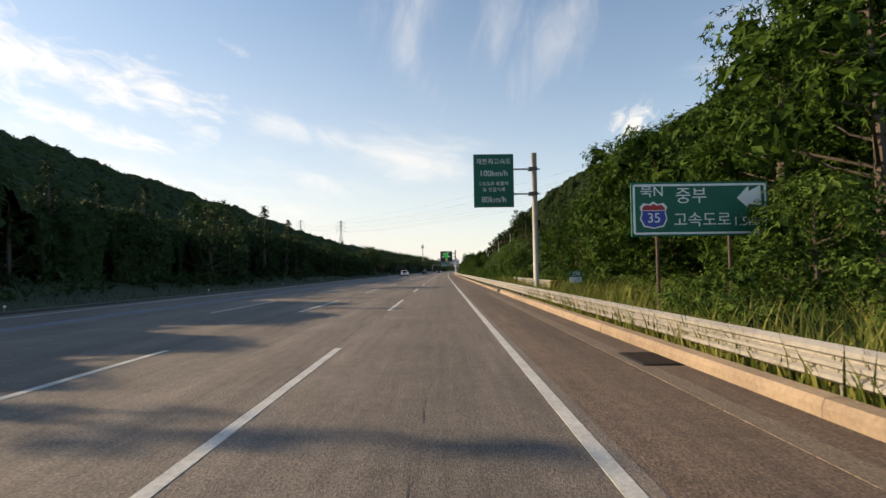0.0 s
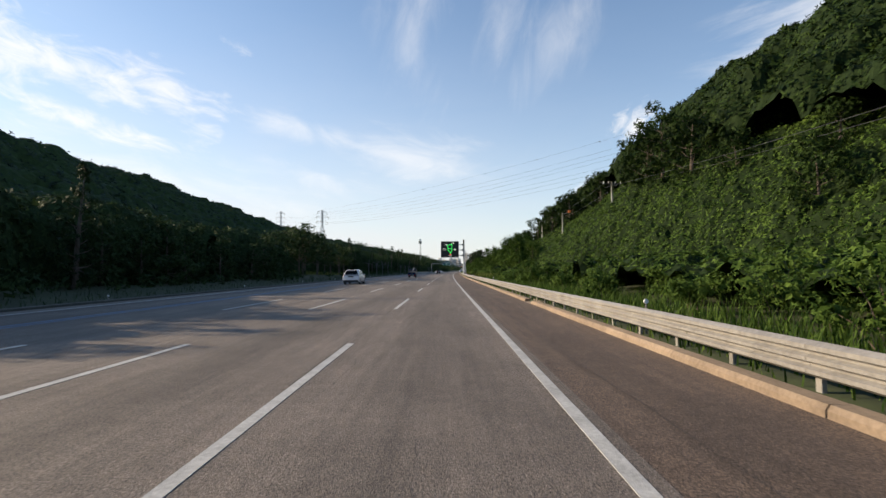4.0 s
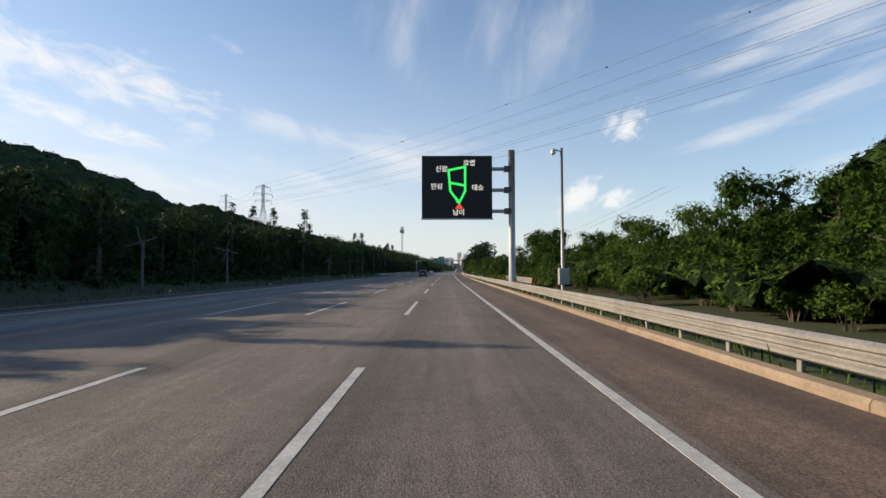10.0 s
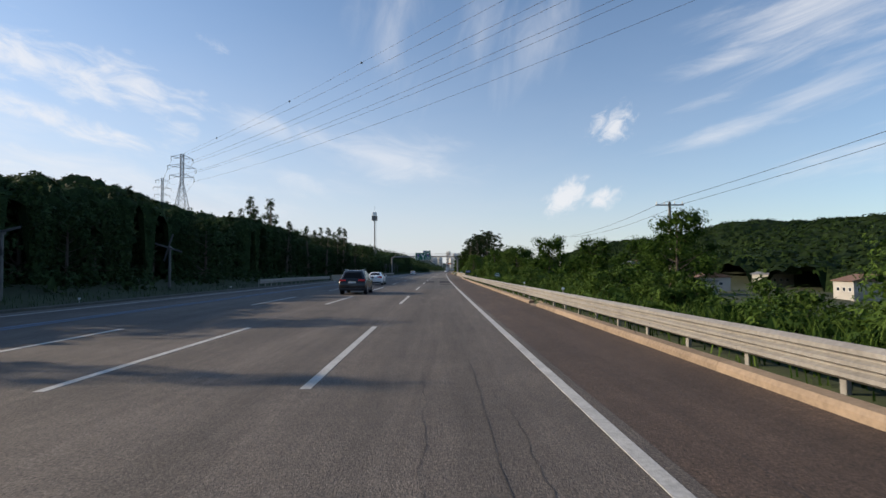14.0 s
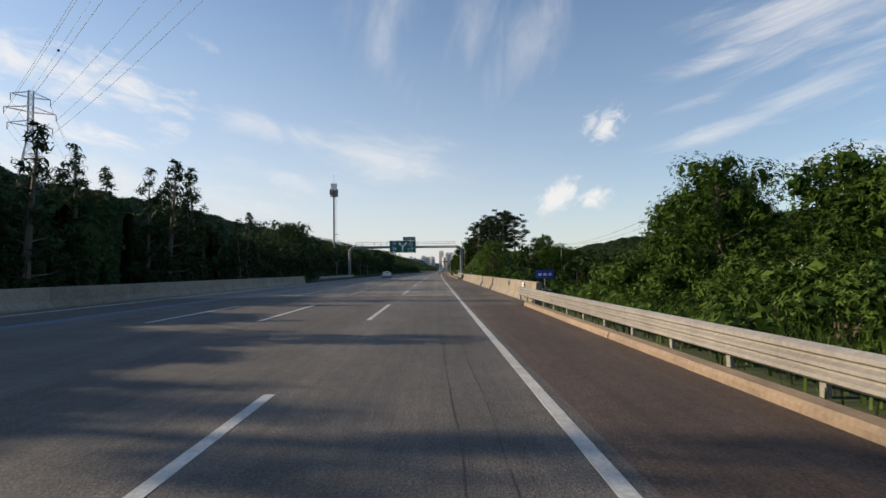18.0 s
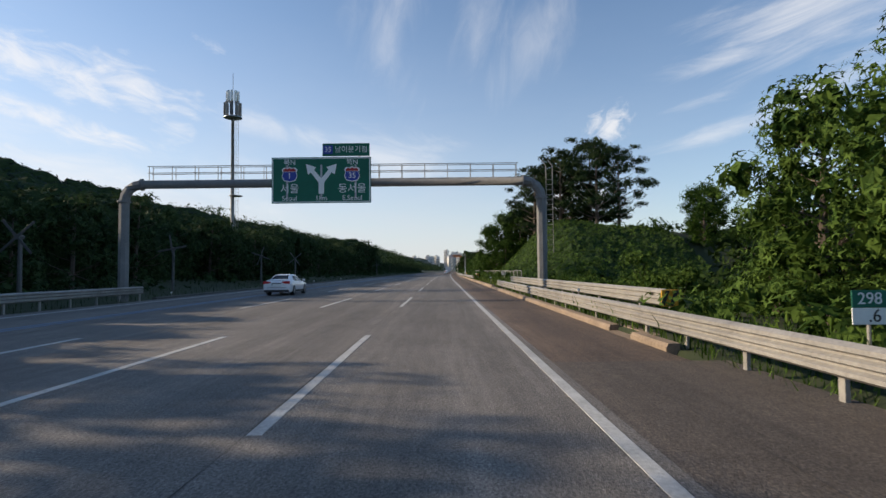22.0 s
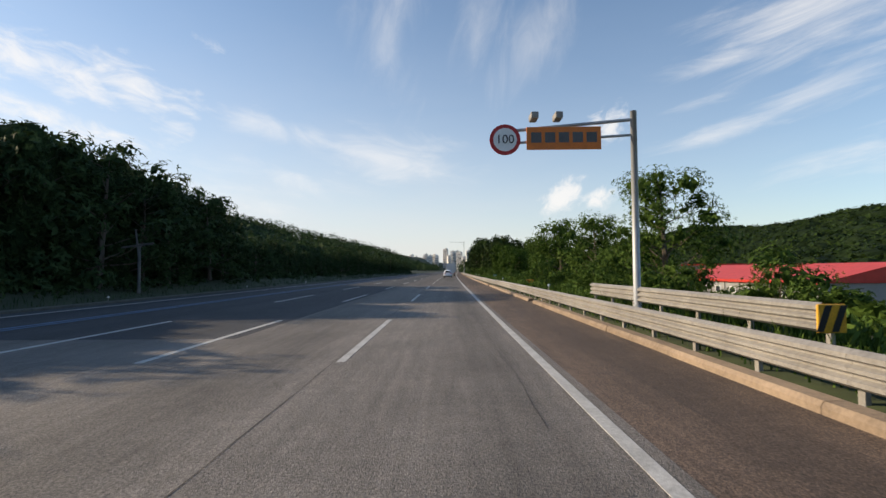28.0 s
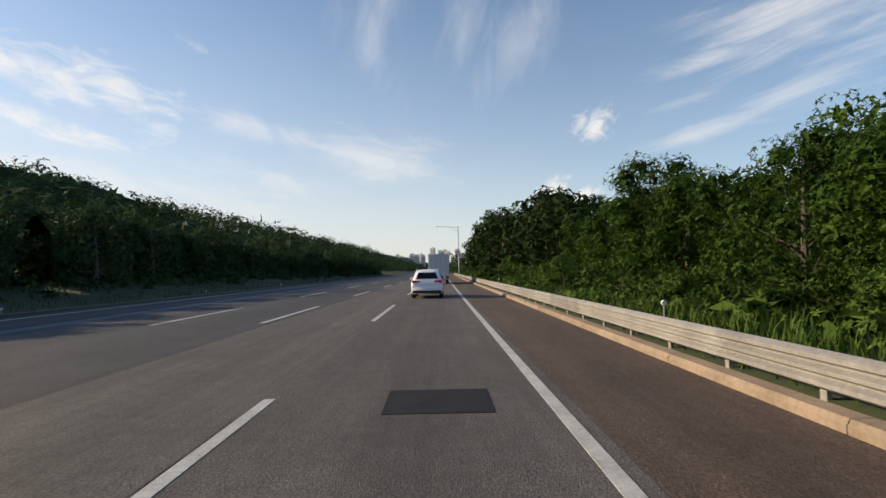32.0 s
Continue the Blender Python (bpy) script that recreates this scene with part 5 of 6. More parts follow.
# ---- vehicles ----
WHITE_CAR = mat("white_car_paint", (0.80, 0.81, 0.83), 0.14, vary=0.04, scale=1.0, spec=0.6)
BLACK_CAR = mat("black_car_paint", (0.012, 0.012, 0.014), 0.25, vary=0.1, scale=1.0, spec=0.6)
NAVY_CAR = mat("navy_truck_paint", (0.006, 0.018, 0.058), 0.35, vary=0.15, scale=2.0, spec=0.15)
GLASS = mat("tinted_glass", (0.010, 0.011, 0.013), 0.22, vary=0.05, scale=1.0, spec=0.12)
# Pale base colour: the sky's reflection is painted into the cab glass.
SKY_GLASS = mat("sky_painted_glass", (0.20, 0.23, 0.27), 0.15, vary=0.1, scale=2.0, spec=0.5)
TYRE = mat("tyre_rubber", (0.018, 0.018, 0.018), 0.85, vary=0.15, scale=5)
RIM = mat("wheel_rim", (0.35, 0.36, 0.37), 0.35, metal=0.8, vary=0.1, scale=5)
TAIL = mat("tail_light_lens", (0.42, 0.015, 0.012), 0.25, vary=0.15, scale=6)
TRIM = mat("black_plastic_trim", (0.02, 0.02, 0.022), 0.6, vary=0.15, scale=5)
CARGO = mat("cargo_cloth", (0.13, 0.115, 0.10), 0.9, vary=0.3, scale=3, bump=0.5)
DULL_PLATE = mat("grey_green_plate", (0.2, 0.23, 0.19), 0.6, vary=0.25, scale=6)
BOXVAN = mat("cargo_box_panel", (0.55, 0.57, 0.58), 0.45, vary=0.08, scale=1.0)


def wheel(parent, x, y, r, w=0.23):
    e = 1 if x > 0 else -1
    tyre = part("wheel", tube([(x - w / 2, y, r), (x - w / 2 + 0.03, y, r), (x + w / 2 - 0.03, y, r), (x + w / 2, y, r)], [r * 0.93, r, r, r * 0.93], 22), TYRE, parent, "black tyre")
    part("rim", tube([(x + e * (w / 2 - 0.05), y, r), (x + e * (w / 2 + 0.006), y, r)], [r * 0.70, r * 0.68], 18), DARK_STEEL, tyre, "dark wheel dish")
    bm = bmesh.new()
    for k in range(10):
        add_box(bm, 0, 0, r * 0.34, 0.02, r * 0.09, r * 0.52, 0, Matrix.Translation((x + e * (w / 2 + 0.012), y, r)) @ Matrix.Rotation(radians(36 * k), 4, "X"))
    part("spokes", bm, RIM, tyre, "thin alloy spokes")
    part("hub_cap", tube([(x + e * (w / 2), y, r), (x + e * (w / 2 + 0.03), y, r)], [r * 0.16, r * 0.13], 10), RIM, tyre)


def car(name, label, paint, m, L, W, secs, wheels, r, side_glass, rear_glass, lights, plate_z, bumper, roof_rails=False, category="car"):
    """secs: (y, underside, belt, top, half width, half width at the top), from the rear to the front."""
    c = thing(name, label, category, m=m)
    rings = []
    bm = bmesh.new()
    for y, zb, B, T, w, wt in secs:
        half = [(w * 0.93, zb), (w * 0.985, zb + 0.12), (w, (zb + B) / 2 + 0.08), (w * 0.985, B), (wt + (w * 0.985 - wt) * 0.12, T - 0.07), (wt * 0.9, T - 0.012), (wt * 0.5, T)]
        rings.append([bm.verts.new((x, y, z)) for x, z in half] + [bm.verts.new((-x, y, z)) for x, z in half[::-1]])
    n = len(rings[0])
    for a, b in zip(rings, rings[1:]):
        for k in range(n):
            bm.faces.new((a[k], a[(k + 1) % n], b[(k + 1) % n], b[k]))
    bm.faces.new(rings[0])
    bm.faces.new(rings[-1][::-1])
    bmesh.ops.recalc_face_normals(bm, faces=bm.faces)
    part("body", bm, paint, c, smooth=True)
    ys = [q[0] for q in secs]

    def xat(y, z):
        zb, B, T, w, wt = (np.interp(y, ys, [q[k] for q in secs]) for k in (1, 2, 3, 4, 5))
        lo, hi = w * 0.985, wt + (w * 0.985 - wt) * 0.12
        return lo if z <= B else lo + (hi - lo) * min(1, (z - B) / max(0.01, T - 0.07 - B))

    tops = [q for q in secs if q[0] < L * 0.3]

    def yrear(z):
        return float(np.interp(z, [q[3] for q in tops], [q[0] for q in tops]))

    for poly in side_glass:
        for e in (-1, 1):
            bm = bmesh.new()
            inner = [bm.verts.new((e * (xat(y, z) - 0.01), y, z)) for y, z in poly]
            outer = [bm.verts.new((e * (xat(y, z) + 0.012), y, z)) for y, z in poly]
            k = len(poly)
            bm.faces.new(outer)
            for i in range(k):
                bm.faces.new((inner[i], inner[(i + 1) % k], outer[(i + 1) % k], outer[i]))
            bmesh.ops.recalc_face_normals(bm, faces=bm.faces)
            part("side_window", bm, GLASS, c, "dark tinted side window")

    def rear_poly(pname, poly, material, lab, out=0.015):
        bm = bmesh.new()
        inner = [bm.verts.new((x, yrear(z) + 0.02, z)) for x, z in poly]
        outer = [bm.verts.new((x, yrear(z) - out, z)) for x, z in poly]
        k = len(poly)
        bm.faces.new(outer)
        for i in range(k):
            bm.faces.new((inner[i], inner[(i + 1) % k], outer[(i + 1) % k], outer[i]))
        bmesh.ops.recalc_face_normals(bm, faces=bm.faces)
        return part(pname, bm, material, c, lab)

    hw, z0, z1 = rear_glass
    zm = [z0 + (z1 - z0) * i / 4 for i in range(5)]
    rear_poly("rear_window", [(-hw - 0.06, z0)] + [(hw + 0.06, z0)] + [(hw - 0.12 * i / 4, zm[i]) for i in range(1, 5)] + [(-hw + 0.12 * i / 4, zm[i]) for i in range(4, 0, -1)], GLASS, "dark rear window")
    x0, x1, za, zb_ = lights
    for e in (-1, 1):
        rear_poly("tail_light", [(e * x0, za + 0.05), (e * x1, za), (e * x1, zb_), (e * x0, zb_ - 0.03)], TAIL, "red tail light", 0.03)
    for e in (-1, 1):
        for ysm in (side_glass[1][0][0] - 0.035, side_glass[-1][0][0] - 0.035):
            bm = bmesh.new()
            zz = [0.36, 0.55, 0.75, secs[4][2] - 0.02]
            a = [bm.verts.new((e * (xat(ysm, z) + 0.003), ysm - 0.006, z)) for z in zz]
            b = [bm.verts.new((e * (xat(ysm, z) + 0.003), ysm + 0.006, z)) for z in zz]
            for i in range(3):
                bm.faces.new((a[i], a[i + 1], b[i + 1], b[i]))
            part("door_seam", bm, TRIM, c)
        part("door_handle", box(e * (W / 2 + 0.012), side_glass[-1][0][0] + 0.18, secs[4][2] - 0.14, 0.03, 0.2, 0.03, 0.008), paint, c)
    yr = yrear(plate_z)
    part("number_plate", box(0, yr - 0.02, plate_z, 0.52, 0.02, 0.12, 0.004), SIGN_WHITE, c, "plain pale number plate")
    part("rear_bumper", box(0, secs[0][0] + 0.06, bumper - 0.03, W * 0.9, 0.2, 0.15, 0.04), TRIM, c, "black lower bumper")
    for e in (-1, 1):
        for y in wheels:
            wheel(c, e * (W / 2 - 0.115), y, r)
            ring = [(y + math.cos(a) * (r + 0.05), r + math.sin(a) * (r + 0.05)) for a in np.linspace(0, math.pi, 11)]
            bm = bmesh.new()
            vs = [bm.verts.new((e * (xat(y, r) + 0.004), yy, zz)) for yy, zz in ring]
            bm.faces.new(vs)
            part("wheel_arch", bm, TRIM, c, "dark wheel arch")
        ym = side_glass[-1][0][0] if side_glass else L * 0.65
        part("mirror", box(e * (W / 2 + 0.11), L * 0.64, 1.02 if L < 5.05 and secs[3][3] < 1.5 else 1.12, 0.2, 0.1, 0.15, 0.03), paint, c, "door mirror")
        part("sill", box(e * (W / 2 - 0.02), (wheels[0] + wheels[1]) / 2, 0.3, 0.05, wheels[1] - wheels[0] - 2 * r - 0.05, 0.14, 0.02), TRIM, c)
        if roof_rails:
            part("roof_rail", tube([(e * 0.62, L * 0.16, secs[4][3] + 0.01), (e * 0.62, L * 0.2, secs[4][3] + 0.06), (e * 0.62, L * 0.5, secs[4][3] + 0.06), (e * 0.62, L * 0.55, secs[4][3] + 0.01)], 0.018, 6), STEEL, c)
    return c


def suv(label, paint, s, d):
    L, W = 4.67, 1.85
    w = W / 2
    secs = [(0.0, 0.38, 0.62, 0.74, w * 0.93, w * 0.86), (0.08, 0.30, 0.80, 0.95, w * 0.97, w * 0.86), (0.20, 0.27, 0.97, 1.10, w, w * 0.80), (0.52, 0.25, 1.0, 1.55, w, w * 0.66), (0.8, 0.24, 1.0, 1.65, w, w * 0.67), (1.7, 0.22, 0.99, 1.68, w, w * 0.69), (2.6, 0.22, 0.97, 1.62, w, w * 0.68), (3.45, 0.22, 0.95, 1.08, w, w * 0.78), (4.3, 0.24, 0.86, 0.95, w * 0.96, w * 0.82), (4.67, 0.35, 0.62, 0.72, w * 0.8, w * 0.7)]
    glass = [[(0.75, 1.05), (1.25, 1.04), (1.25, 1.5), (0.95, 1.5)], [(1.32, 1.04), (2.1, 1.03), (2.1, 1.53), (1.32, 1.54)], [(2.17, 1.03), (3.1, 1.02), (2.55, 1.5), (2.17, 1.53)]]
    return car("suv", label, paint, stand(s, d), L, W, secs, (0.95, 3.65), 0.36, glass, (0.62, 1.14, 1.50), (0.42, 0.86, 0.90, 1.06), 0.84, 0.42, True)


def sedan(label, paint, s, d):
    L, W = 4.9, 1.86
    w = W / 2
    secs = [(0.0, 0.36, 0.70, 0.80, w * 0.9, w * 0.82), (0.06, 0.28, 0.82, 0.98, w * 0.95, w * 0.84), (0.16, 0.24, 0.92, 1.05, w, w * 0.82), (0.62, 0.22, 0.94, 1.10, w, w * 0.76), (1.45, 0.2, 0.94, 1.42, w, w * 0.62), (2.1, 0.2, 0.93, 1.46, w, w * 0.62), (2.75, 0.2, 0.92, 1.41, w, w * 0.62), (3.55, 0.2, 0.9, 1.0, w, w * 0.78), (4.5, 0.22, 0.78, 0.86, w * 0.95, w * 0.8), (4.9, 0.32, 0.56, 0.66, w * 0.78, w * 0.66)]
    glass = [[(1.0, 1.0), (2.0, 0.98), (2.0, 1.36), (1.55, 1.34)], [(2.07, 0.98), (3.15, 0.97), (2.7, 1.3), (2.07, 1.36)]]
    v = car("sedan", label, paint, stand(s, d), L, W, secs, (1.05, 3.9), 0.36, glass, (0.58, 1.12, 1.39), (0.40, 0.9, 0.80, 1.0), 0.74, 0.36)
    part("antenna_fin", prism([(0, 0), (0.18, 0), (0.16, 0.06), (0.1, 0.08)], 0.03, pose(0, 1.62, 1.43, 0, 0, 90)), BLACK, v, "black roof antenna fin")
    part("plate_recess", box(0, 0.03, 0.78, 0.66, 0.06, 0.17, 0.02), DARK_STEEL, v, "dark number plate recess")
    part("boot_seam", box(0, 0.13, 1.045, 1.5, 0.012, 0.012), TRIM, v)
    part("trim_strip", box(0, -0.005, 0.56, 1.3, 0.03, 0.02), GALV, v, "thin chrome bumper strip")
    return v


def minivan(label, paint, s, d):
    L, W = 5.15, 2.0
    w = W / 2
    secs = [(0.0, 0.38, 0.68, 0.80, w * 0.95, w * 0.9), (0.06, 0.30, 0.92, 1.06, w * 0.98, w * 0.9), (0.14, 0.27, 1.02, 1.16, w, w * 0.86), (0.38, 0.25, 1.05, 1.62, w, w * 0.72), (0.7, 0.24, 1.05, 1.72, w, w * 0.73), (2.0, 0.22, 1.04, 1.74, w, w * 0.74), (3.1, 0.22, 1.02, 1.68, w, w * 0.73), (4.1, 0.22, 1.0, 1.12, w, w * 0.8), (4.85, 0.24, 0.88, 0.96, w * 0.95, w * 0.82), (5.15, 0.35, 0.62, 0.72, w * 0.8, w * 0.7)]
    glass = [[(0.5, 1.1), (1.55, 1.09), (1.55, 1.6), (0.66, 1.6)], [(1.6, 1.09), (2.7, 1.08), (2.7, 1.62), (1.6, 1.61)], [(2.75, 1.08), (3.8, 1.07), (3.12, 1.57), (2.75, 1.62)]]
    v = car("minivan", label, paint, stand(s, d), L, W, secs, (1.05, 4.14), 0.37, glass, (0.80, 1.17, 1.60), (0.30, 0.95, 1.04, 1.12), 0.95, 0.46, True)
    part("light_bar", box(0, 0.03, 1.09, 1.86, 0.06, 0.05, 0.01), TRIM, v, "thin dark light bar")
    part("spoiler", box(0, 0.36, 1.66, 1.36, 0.3, 0.05, 0.02), TRIM, v, "black roof spoiler")
    part("bumper_cover", box(0, 0.0, 0.36, 1.86, 0.12, 0.22, 0.05), TRIM, v, "black lower bumper")
    part("plate_recess", box(0, 0.005, 0.92, 0.62, 0.06, 0.15, 0.01), DARK_STEEL, v, "grey plain plate")
    for e in (-1, 1):
        part("sill", box(e * 0.985, 2.6, 0.30, 0.06, 2.2, 0.09, 0.02), TRIM, v, "black side sill")
    return v


suv("silver-white compact SUV driving in the near lane", WHITE_CAR, 731.0, -0.36)
suv("black SUV driving in the middle lane", BLACK_CAR, 352, -5.8)
sedan("white sedan driving in the middle lane", WHITE_CAR, 376, -7.2)
sedan("white sedan with wide red tail lights", WHITE_CAR, 523.2, -11.2)
minivan("white minivan with dark tinted windows", WHITE_CAR, 157.6, -11.0)


def cargo_truck(s, d):
    t = thing("pickup_truck", "navy blue flatbed truck loaded with boards and a beam", "truck", m=stand(s, d))
    W, w = 1.74, 0.87
    cab = [(2.75, 0.45), (2.75, 1.95), (2.95, 2.0), (4.05, 1.98), (4.3, 1.85), (4.85, 1.15), (4.95, 0.95), (4.95, 0.40), (4.2, 0.38)]
    part("cab", prism(cab, W * 0.97, Matrix.Rotation(radians(90), 4, "Z") @ Matrix.Diagonal((1, 1, 1, 1)), 0.03), NAVY_CAR, t, "navy crew cab")
    for e in (-1, 1):
        for poly in ([(2.9, 1.25), (3.55, 1.25), (3.55, 1.82), (2.9, 1.82)], [(3.65, 1.25), (4.55, 1.22), (4.2, 1.75), (3.65, 1.82)]):
            bm = prism(poly, 0.02, Matrix.Translation((e * (w * 0.97 + 0.005), 0, 0)) @ Matrix.Rotation(radians(90), 4, "Z"))
            part("side_window", bm, SKY_GLASS, t, "side window with the sky's reflection in its colour")
        part("side_board", box(e * (w - 0.02), 1.35, 0.95, 0.05, 2.7, 0.36, 0.01), NAVY_CAR, t, "navy side board")
        part("mirror", box(e * (w + 0.15), 4.3, 1.45, 0.14, 0.06, 0.28, 0.02), TRIM, t)
        wheel(t, e * (w - 0.14), 1.15, 0.33, 0.2)
        wheel(t, e * (w - 0.14), 3.75, 0.33, 0.2)
        part("tail_light", box(e * 0.62, -0.03, 0.58, 0.34, 0.06, 0.12, 0.01), TAIL, t, "red tail light")
        part("mud_flap", box(e * 0.62, 0.55, 0.35, 0.26, 0.02, 0.3), TRIM, t)
    part("rear_window", box(0, 2.745, 1.55, 1.2, 0.03, 0.45, 0.02), GLASS, t)
    part("bed", box(0, 1.35, 0.74, W, 2.72, 0.1, 0.01), NAVY_CAR, t)
    part("tailgate", box(0, 0.0, 0.95, W, 0.06, 0.4, 0.01), NAVY_CAR, t, "navy tailgate")
    part("number_plate", box(0, -0.04, 0.56, 0.5, 0.02, 0.13), DULL_PLATE, t, "plain grey-green number plate")
    part("rear_bar", box(0, 0.02, 0.50, 1.5, 0.08, 0.26, 0.02), TRIM, t, "dark rear cross bar")
    for e in (-1, 1):
        part("reversing_light", box(e * 0.38, -0.03, 0.58, 0.12, 0.06, 0.12, 0.01), SIGN_WHITE, t, "pale reversing light")
        for y in (2.82, 3.6, 4.5):
            part("door_seam", box(e * (w * 0.97 + 0.002), y, 0.98, 0.006, 0.014, 1.0), BLACK, t)
        for y in (3.42, 3.72):
            part("door_handle", box(e * (w * 0.97 + 0.02), y, 1.1, 0.03, 0.16, 0.04, 0.01), TRIM, t)
        part("side_strip", box(e * (w * 0.97 + 0.008), 4.55, 1.12, 0.015, 0.62, 0.05, 0.005), GALV, t, "bright chrome side strip")
        part("wheel_arch", prism([(3.75 + math.cos(a) * 0.43, 0.33 + math.sin(a) * 0.43) for a in np.linspace(0, math.pi, 11)], 0.02, Matrix.Translation((e * (w * 0.97 + 0.006), 0, 0)) @ Matrix.Rotation(radians(90), 4, "Z")), BLACK, t, "dark wheel arch")
    part("tailgate_ridge", box(0, -0.035, 1.12, W * 0.98, 0.02, 0.03), NAVY_CAR, t)
    part("tailgate_ridge", box(0, -0.035, 0.80, W * 0.98, 0.02, 0.03), NAVY_CAR, t)
    part("chassis", box(0, 2.2, 0.48, 0.8, 4.0, 0.16, 0.01), TRIM, t)
    for x in (-0.75, -0.37, 0.0, 0.37, 0.75):
        part("rack_bar", box(x, 2.66, 1.45, 0.05, 0.05, 0.9, 0.01), DARK_STEEL, t)
    part("rack_bar", box(0, 2.66, 1.9, 1.6, 0.05, 0.05, 0.01), DARK_STEEL, t)
    part("rear_panel", box(0, 0.03, 1.29, W * 0.94, 0.04, 0.28, 0.01), CARGO, t, "grey upper board")
    for e in (-1, 1):
        part("upper_board", box(e * (w - 0.04), 1.35, 1.29, 0.03, 2.6, 0.3, 0.01), CARGO, t, "grey upper board")
    for x, y, z, a, b, c, k in ((-0.3, 1.9, 1.45, 0.9, 0.7, 0.25, 0), (0.35, 0.9, 1.42, 0.7, 1.1, 0.2, 1), (-0.4, 0.8, 1.4, 0.5, 0.9, 0.16, 1), (0.2, 2.1, 1.5, 1.1, 0.3, 0.12, 0)):
        part("load", box(x, y, z, a, b, c, 0.04), (CARGO, GALV)[k], t, "grey tools and boards")
    for z in (1.0, 1.12, 1.22):
        part("load", box(0.02 * z, 1.35, z, W * 0.86 - (z - 1) * 0.6, 2.5 - (z - 1), 0.1, 0.02), CARGO, t, "grey stacked boards")
    bm = box(0, 0, 0, 0.16, 2.7, 0.16, 0.01)
    bm.transform(pose(0.2, 1.35, 1.75, 20, 0, -9))
    part("load", bm, GALV, t, "pale metal beam sticking up")
    part("badge", box(0.0, -0.034, 1.0, 0.6, 0.008, 0.06), GALV, t, "pale plain maker's lettering bar")


cargo_truck(216.4, -7.8)


def box_truck(s, d):
    t = thing("box_truck", "large pale grey box truck driving far ahead", "truck", m=stand(s, d))
    part("cargo_box", box(0, 3.6, 2.25, 2.45, 7.2, 2.6, 0.03), BOXVAN, t, "pale grey cargo box")
    for e in (-1, 1):
        part("rear_door", box(e * 0.6, -0.02, 2.25, 1.16, 0.05, 2.45, 0.01), BOXVAN, t, "rear door panel")
        for x in (0.25, 0.85):
            part("lock_rod", tube([(e * x, -0.06, 1.05), (e * x, -0.06, 3.4)], 0.02, 6), STEEL, t)
        wheel(t, e * 1.0, 1.6, 0.5, 0.3)
        wheel(t, e * 1.0, 2.8, 0.5, 0.3)
        wheel(t, e * 1.0, 7.6, 0.5, 0.3)
        part("tail_light", box(e * 0.95, -0.03, 0.8, 0.4, 0.05, 0.14, 0.01), TAIL, t)
    part("bumper", box(0, 0.0, 0.6, 2.3, 0.12, 0.14, 0.02), STEEL, t)
    part("cab", box(0, 8.0, 1.7, 2.3, 1.7, 2.4, 0.1), WHITE_CAR, t)
    part("chassis", box(0, 4.2, 0.8, 0.9, 8.2, 0.25), TRIM, t)


box_truck(763, 0.2)


# ---- buildings ----
ROOF_GREY = mat("grey_roof", (0.16, 0.165, 0.18), 0.6, vary=0.2, scale=0.6)
ROOF_RED = mat("red_panel", (0.5, 0.04, 0.025), 0.5, vary=0.15, scale=0.8)
ROOF_BROWN = mat("brown_roof", (0.16, 0.09, 0.06), 0.75, vary=0.25, scale=0.8)
WALL_PALE = mat("pale_wall", (0.38, 0.36, 0.33), 0.8, vary=0.12, scale=0.5)
WALL_GREY = mat("grey_cladding", (0.27, 0.27, 0.265), 0.7, vary=0.1, scale=0.8)
WALL_CREAM = mat("cream_render", (0.42, 0.36, 0.24), 0.8, vary=0.12, scale=0.8)
WALL_BROWN = mat("brown_boards", (0.17, 0.1, 0.05), 0.8, vary=0.2, scale=1.5)
WALL_TOWER = mat("tower_wall", (0.62, 0.60, 0.57), 0.8, vary=0.1, scale=0.05)
WIN_DARK = mat("dark_window", (0.03, 0.035, 0.045), 0.2, vary=0.1, scale=1)


def house(s, d, w, ln, h, turn, roof, wall, label, z=None, gable=1.4):
    z = bank(s, d) - 0.2 if z is None else z
    g = thing("house", label, "house", "village houses", stand(s, d, z, turn))
    part("wall", box(0, 0, h / 2, w, ln, h), wall, g)
    part("roof", prism([(-w / 2 - 0.5, h - 0.05), (-w / 2 - 0.5, h + 0.12), (0, h + gable), (w / 2 + 0.5, h + 0.12), (w / 2 + 0.5, h - 0.05)], ln + 0.9), roof, g)
    for y in np.arange(-ln / 2 + 1.5, ln / 2 - 0.6, 2.6):
        for e in (-1, 1):
            wd = part("window", box(e * (w / 2 + 0.02), y, h * 0.58, 0.08, 1.3, 1.1, 0.01), SIGN_WHITE, g, "white window frame")
            part("pane", box(e * (w / 2 + 0.05), y, h * 0.58, 0.05, 1.12, 0.92), WIN_DARK, wd)
    for x in np.arange(-w / 2 + 1.4, w / 2 - 0.8, 2.8):
        wd = part("window", box(x, -ln / 2 - 0.02, h * 0.58, 1.3, 0.08, 1.1, 0.01), SIGN_WHITE, g, "white window frame")
        part("pane", box(x, -ln / 2 - 0.05, h * 0.58, 1.12, 0.05, 0.92), WIN_DARK, wd)
    return g


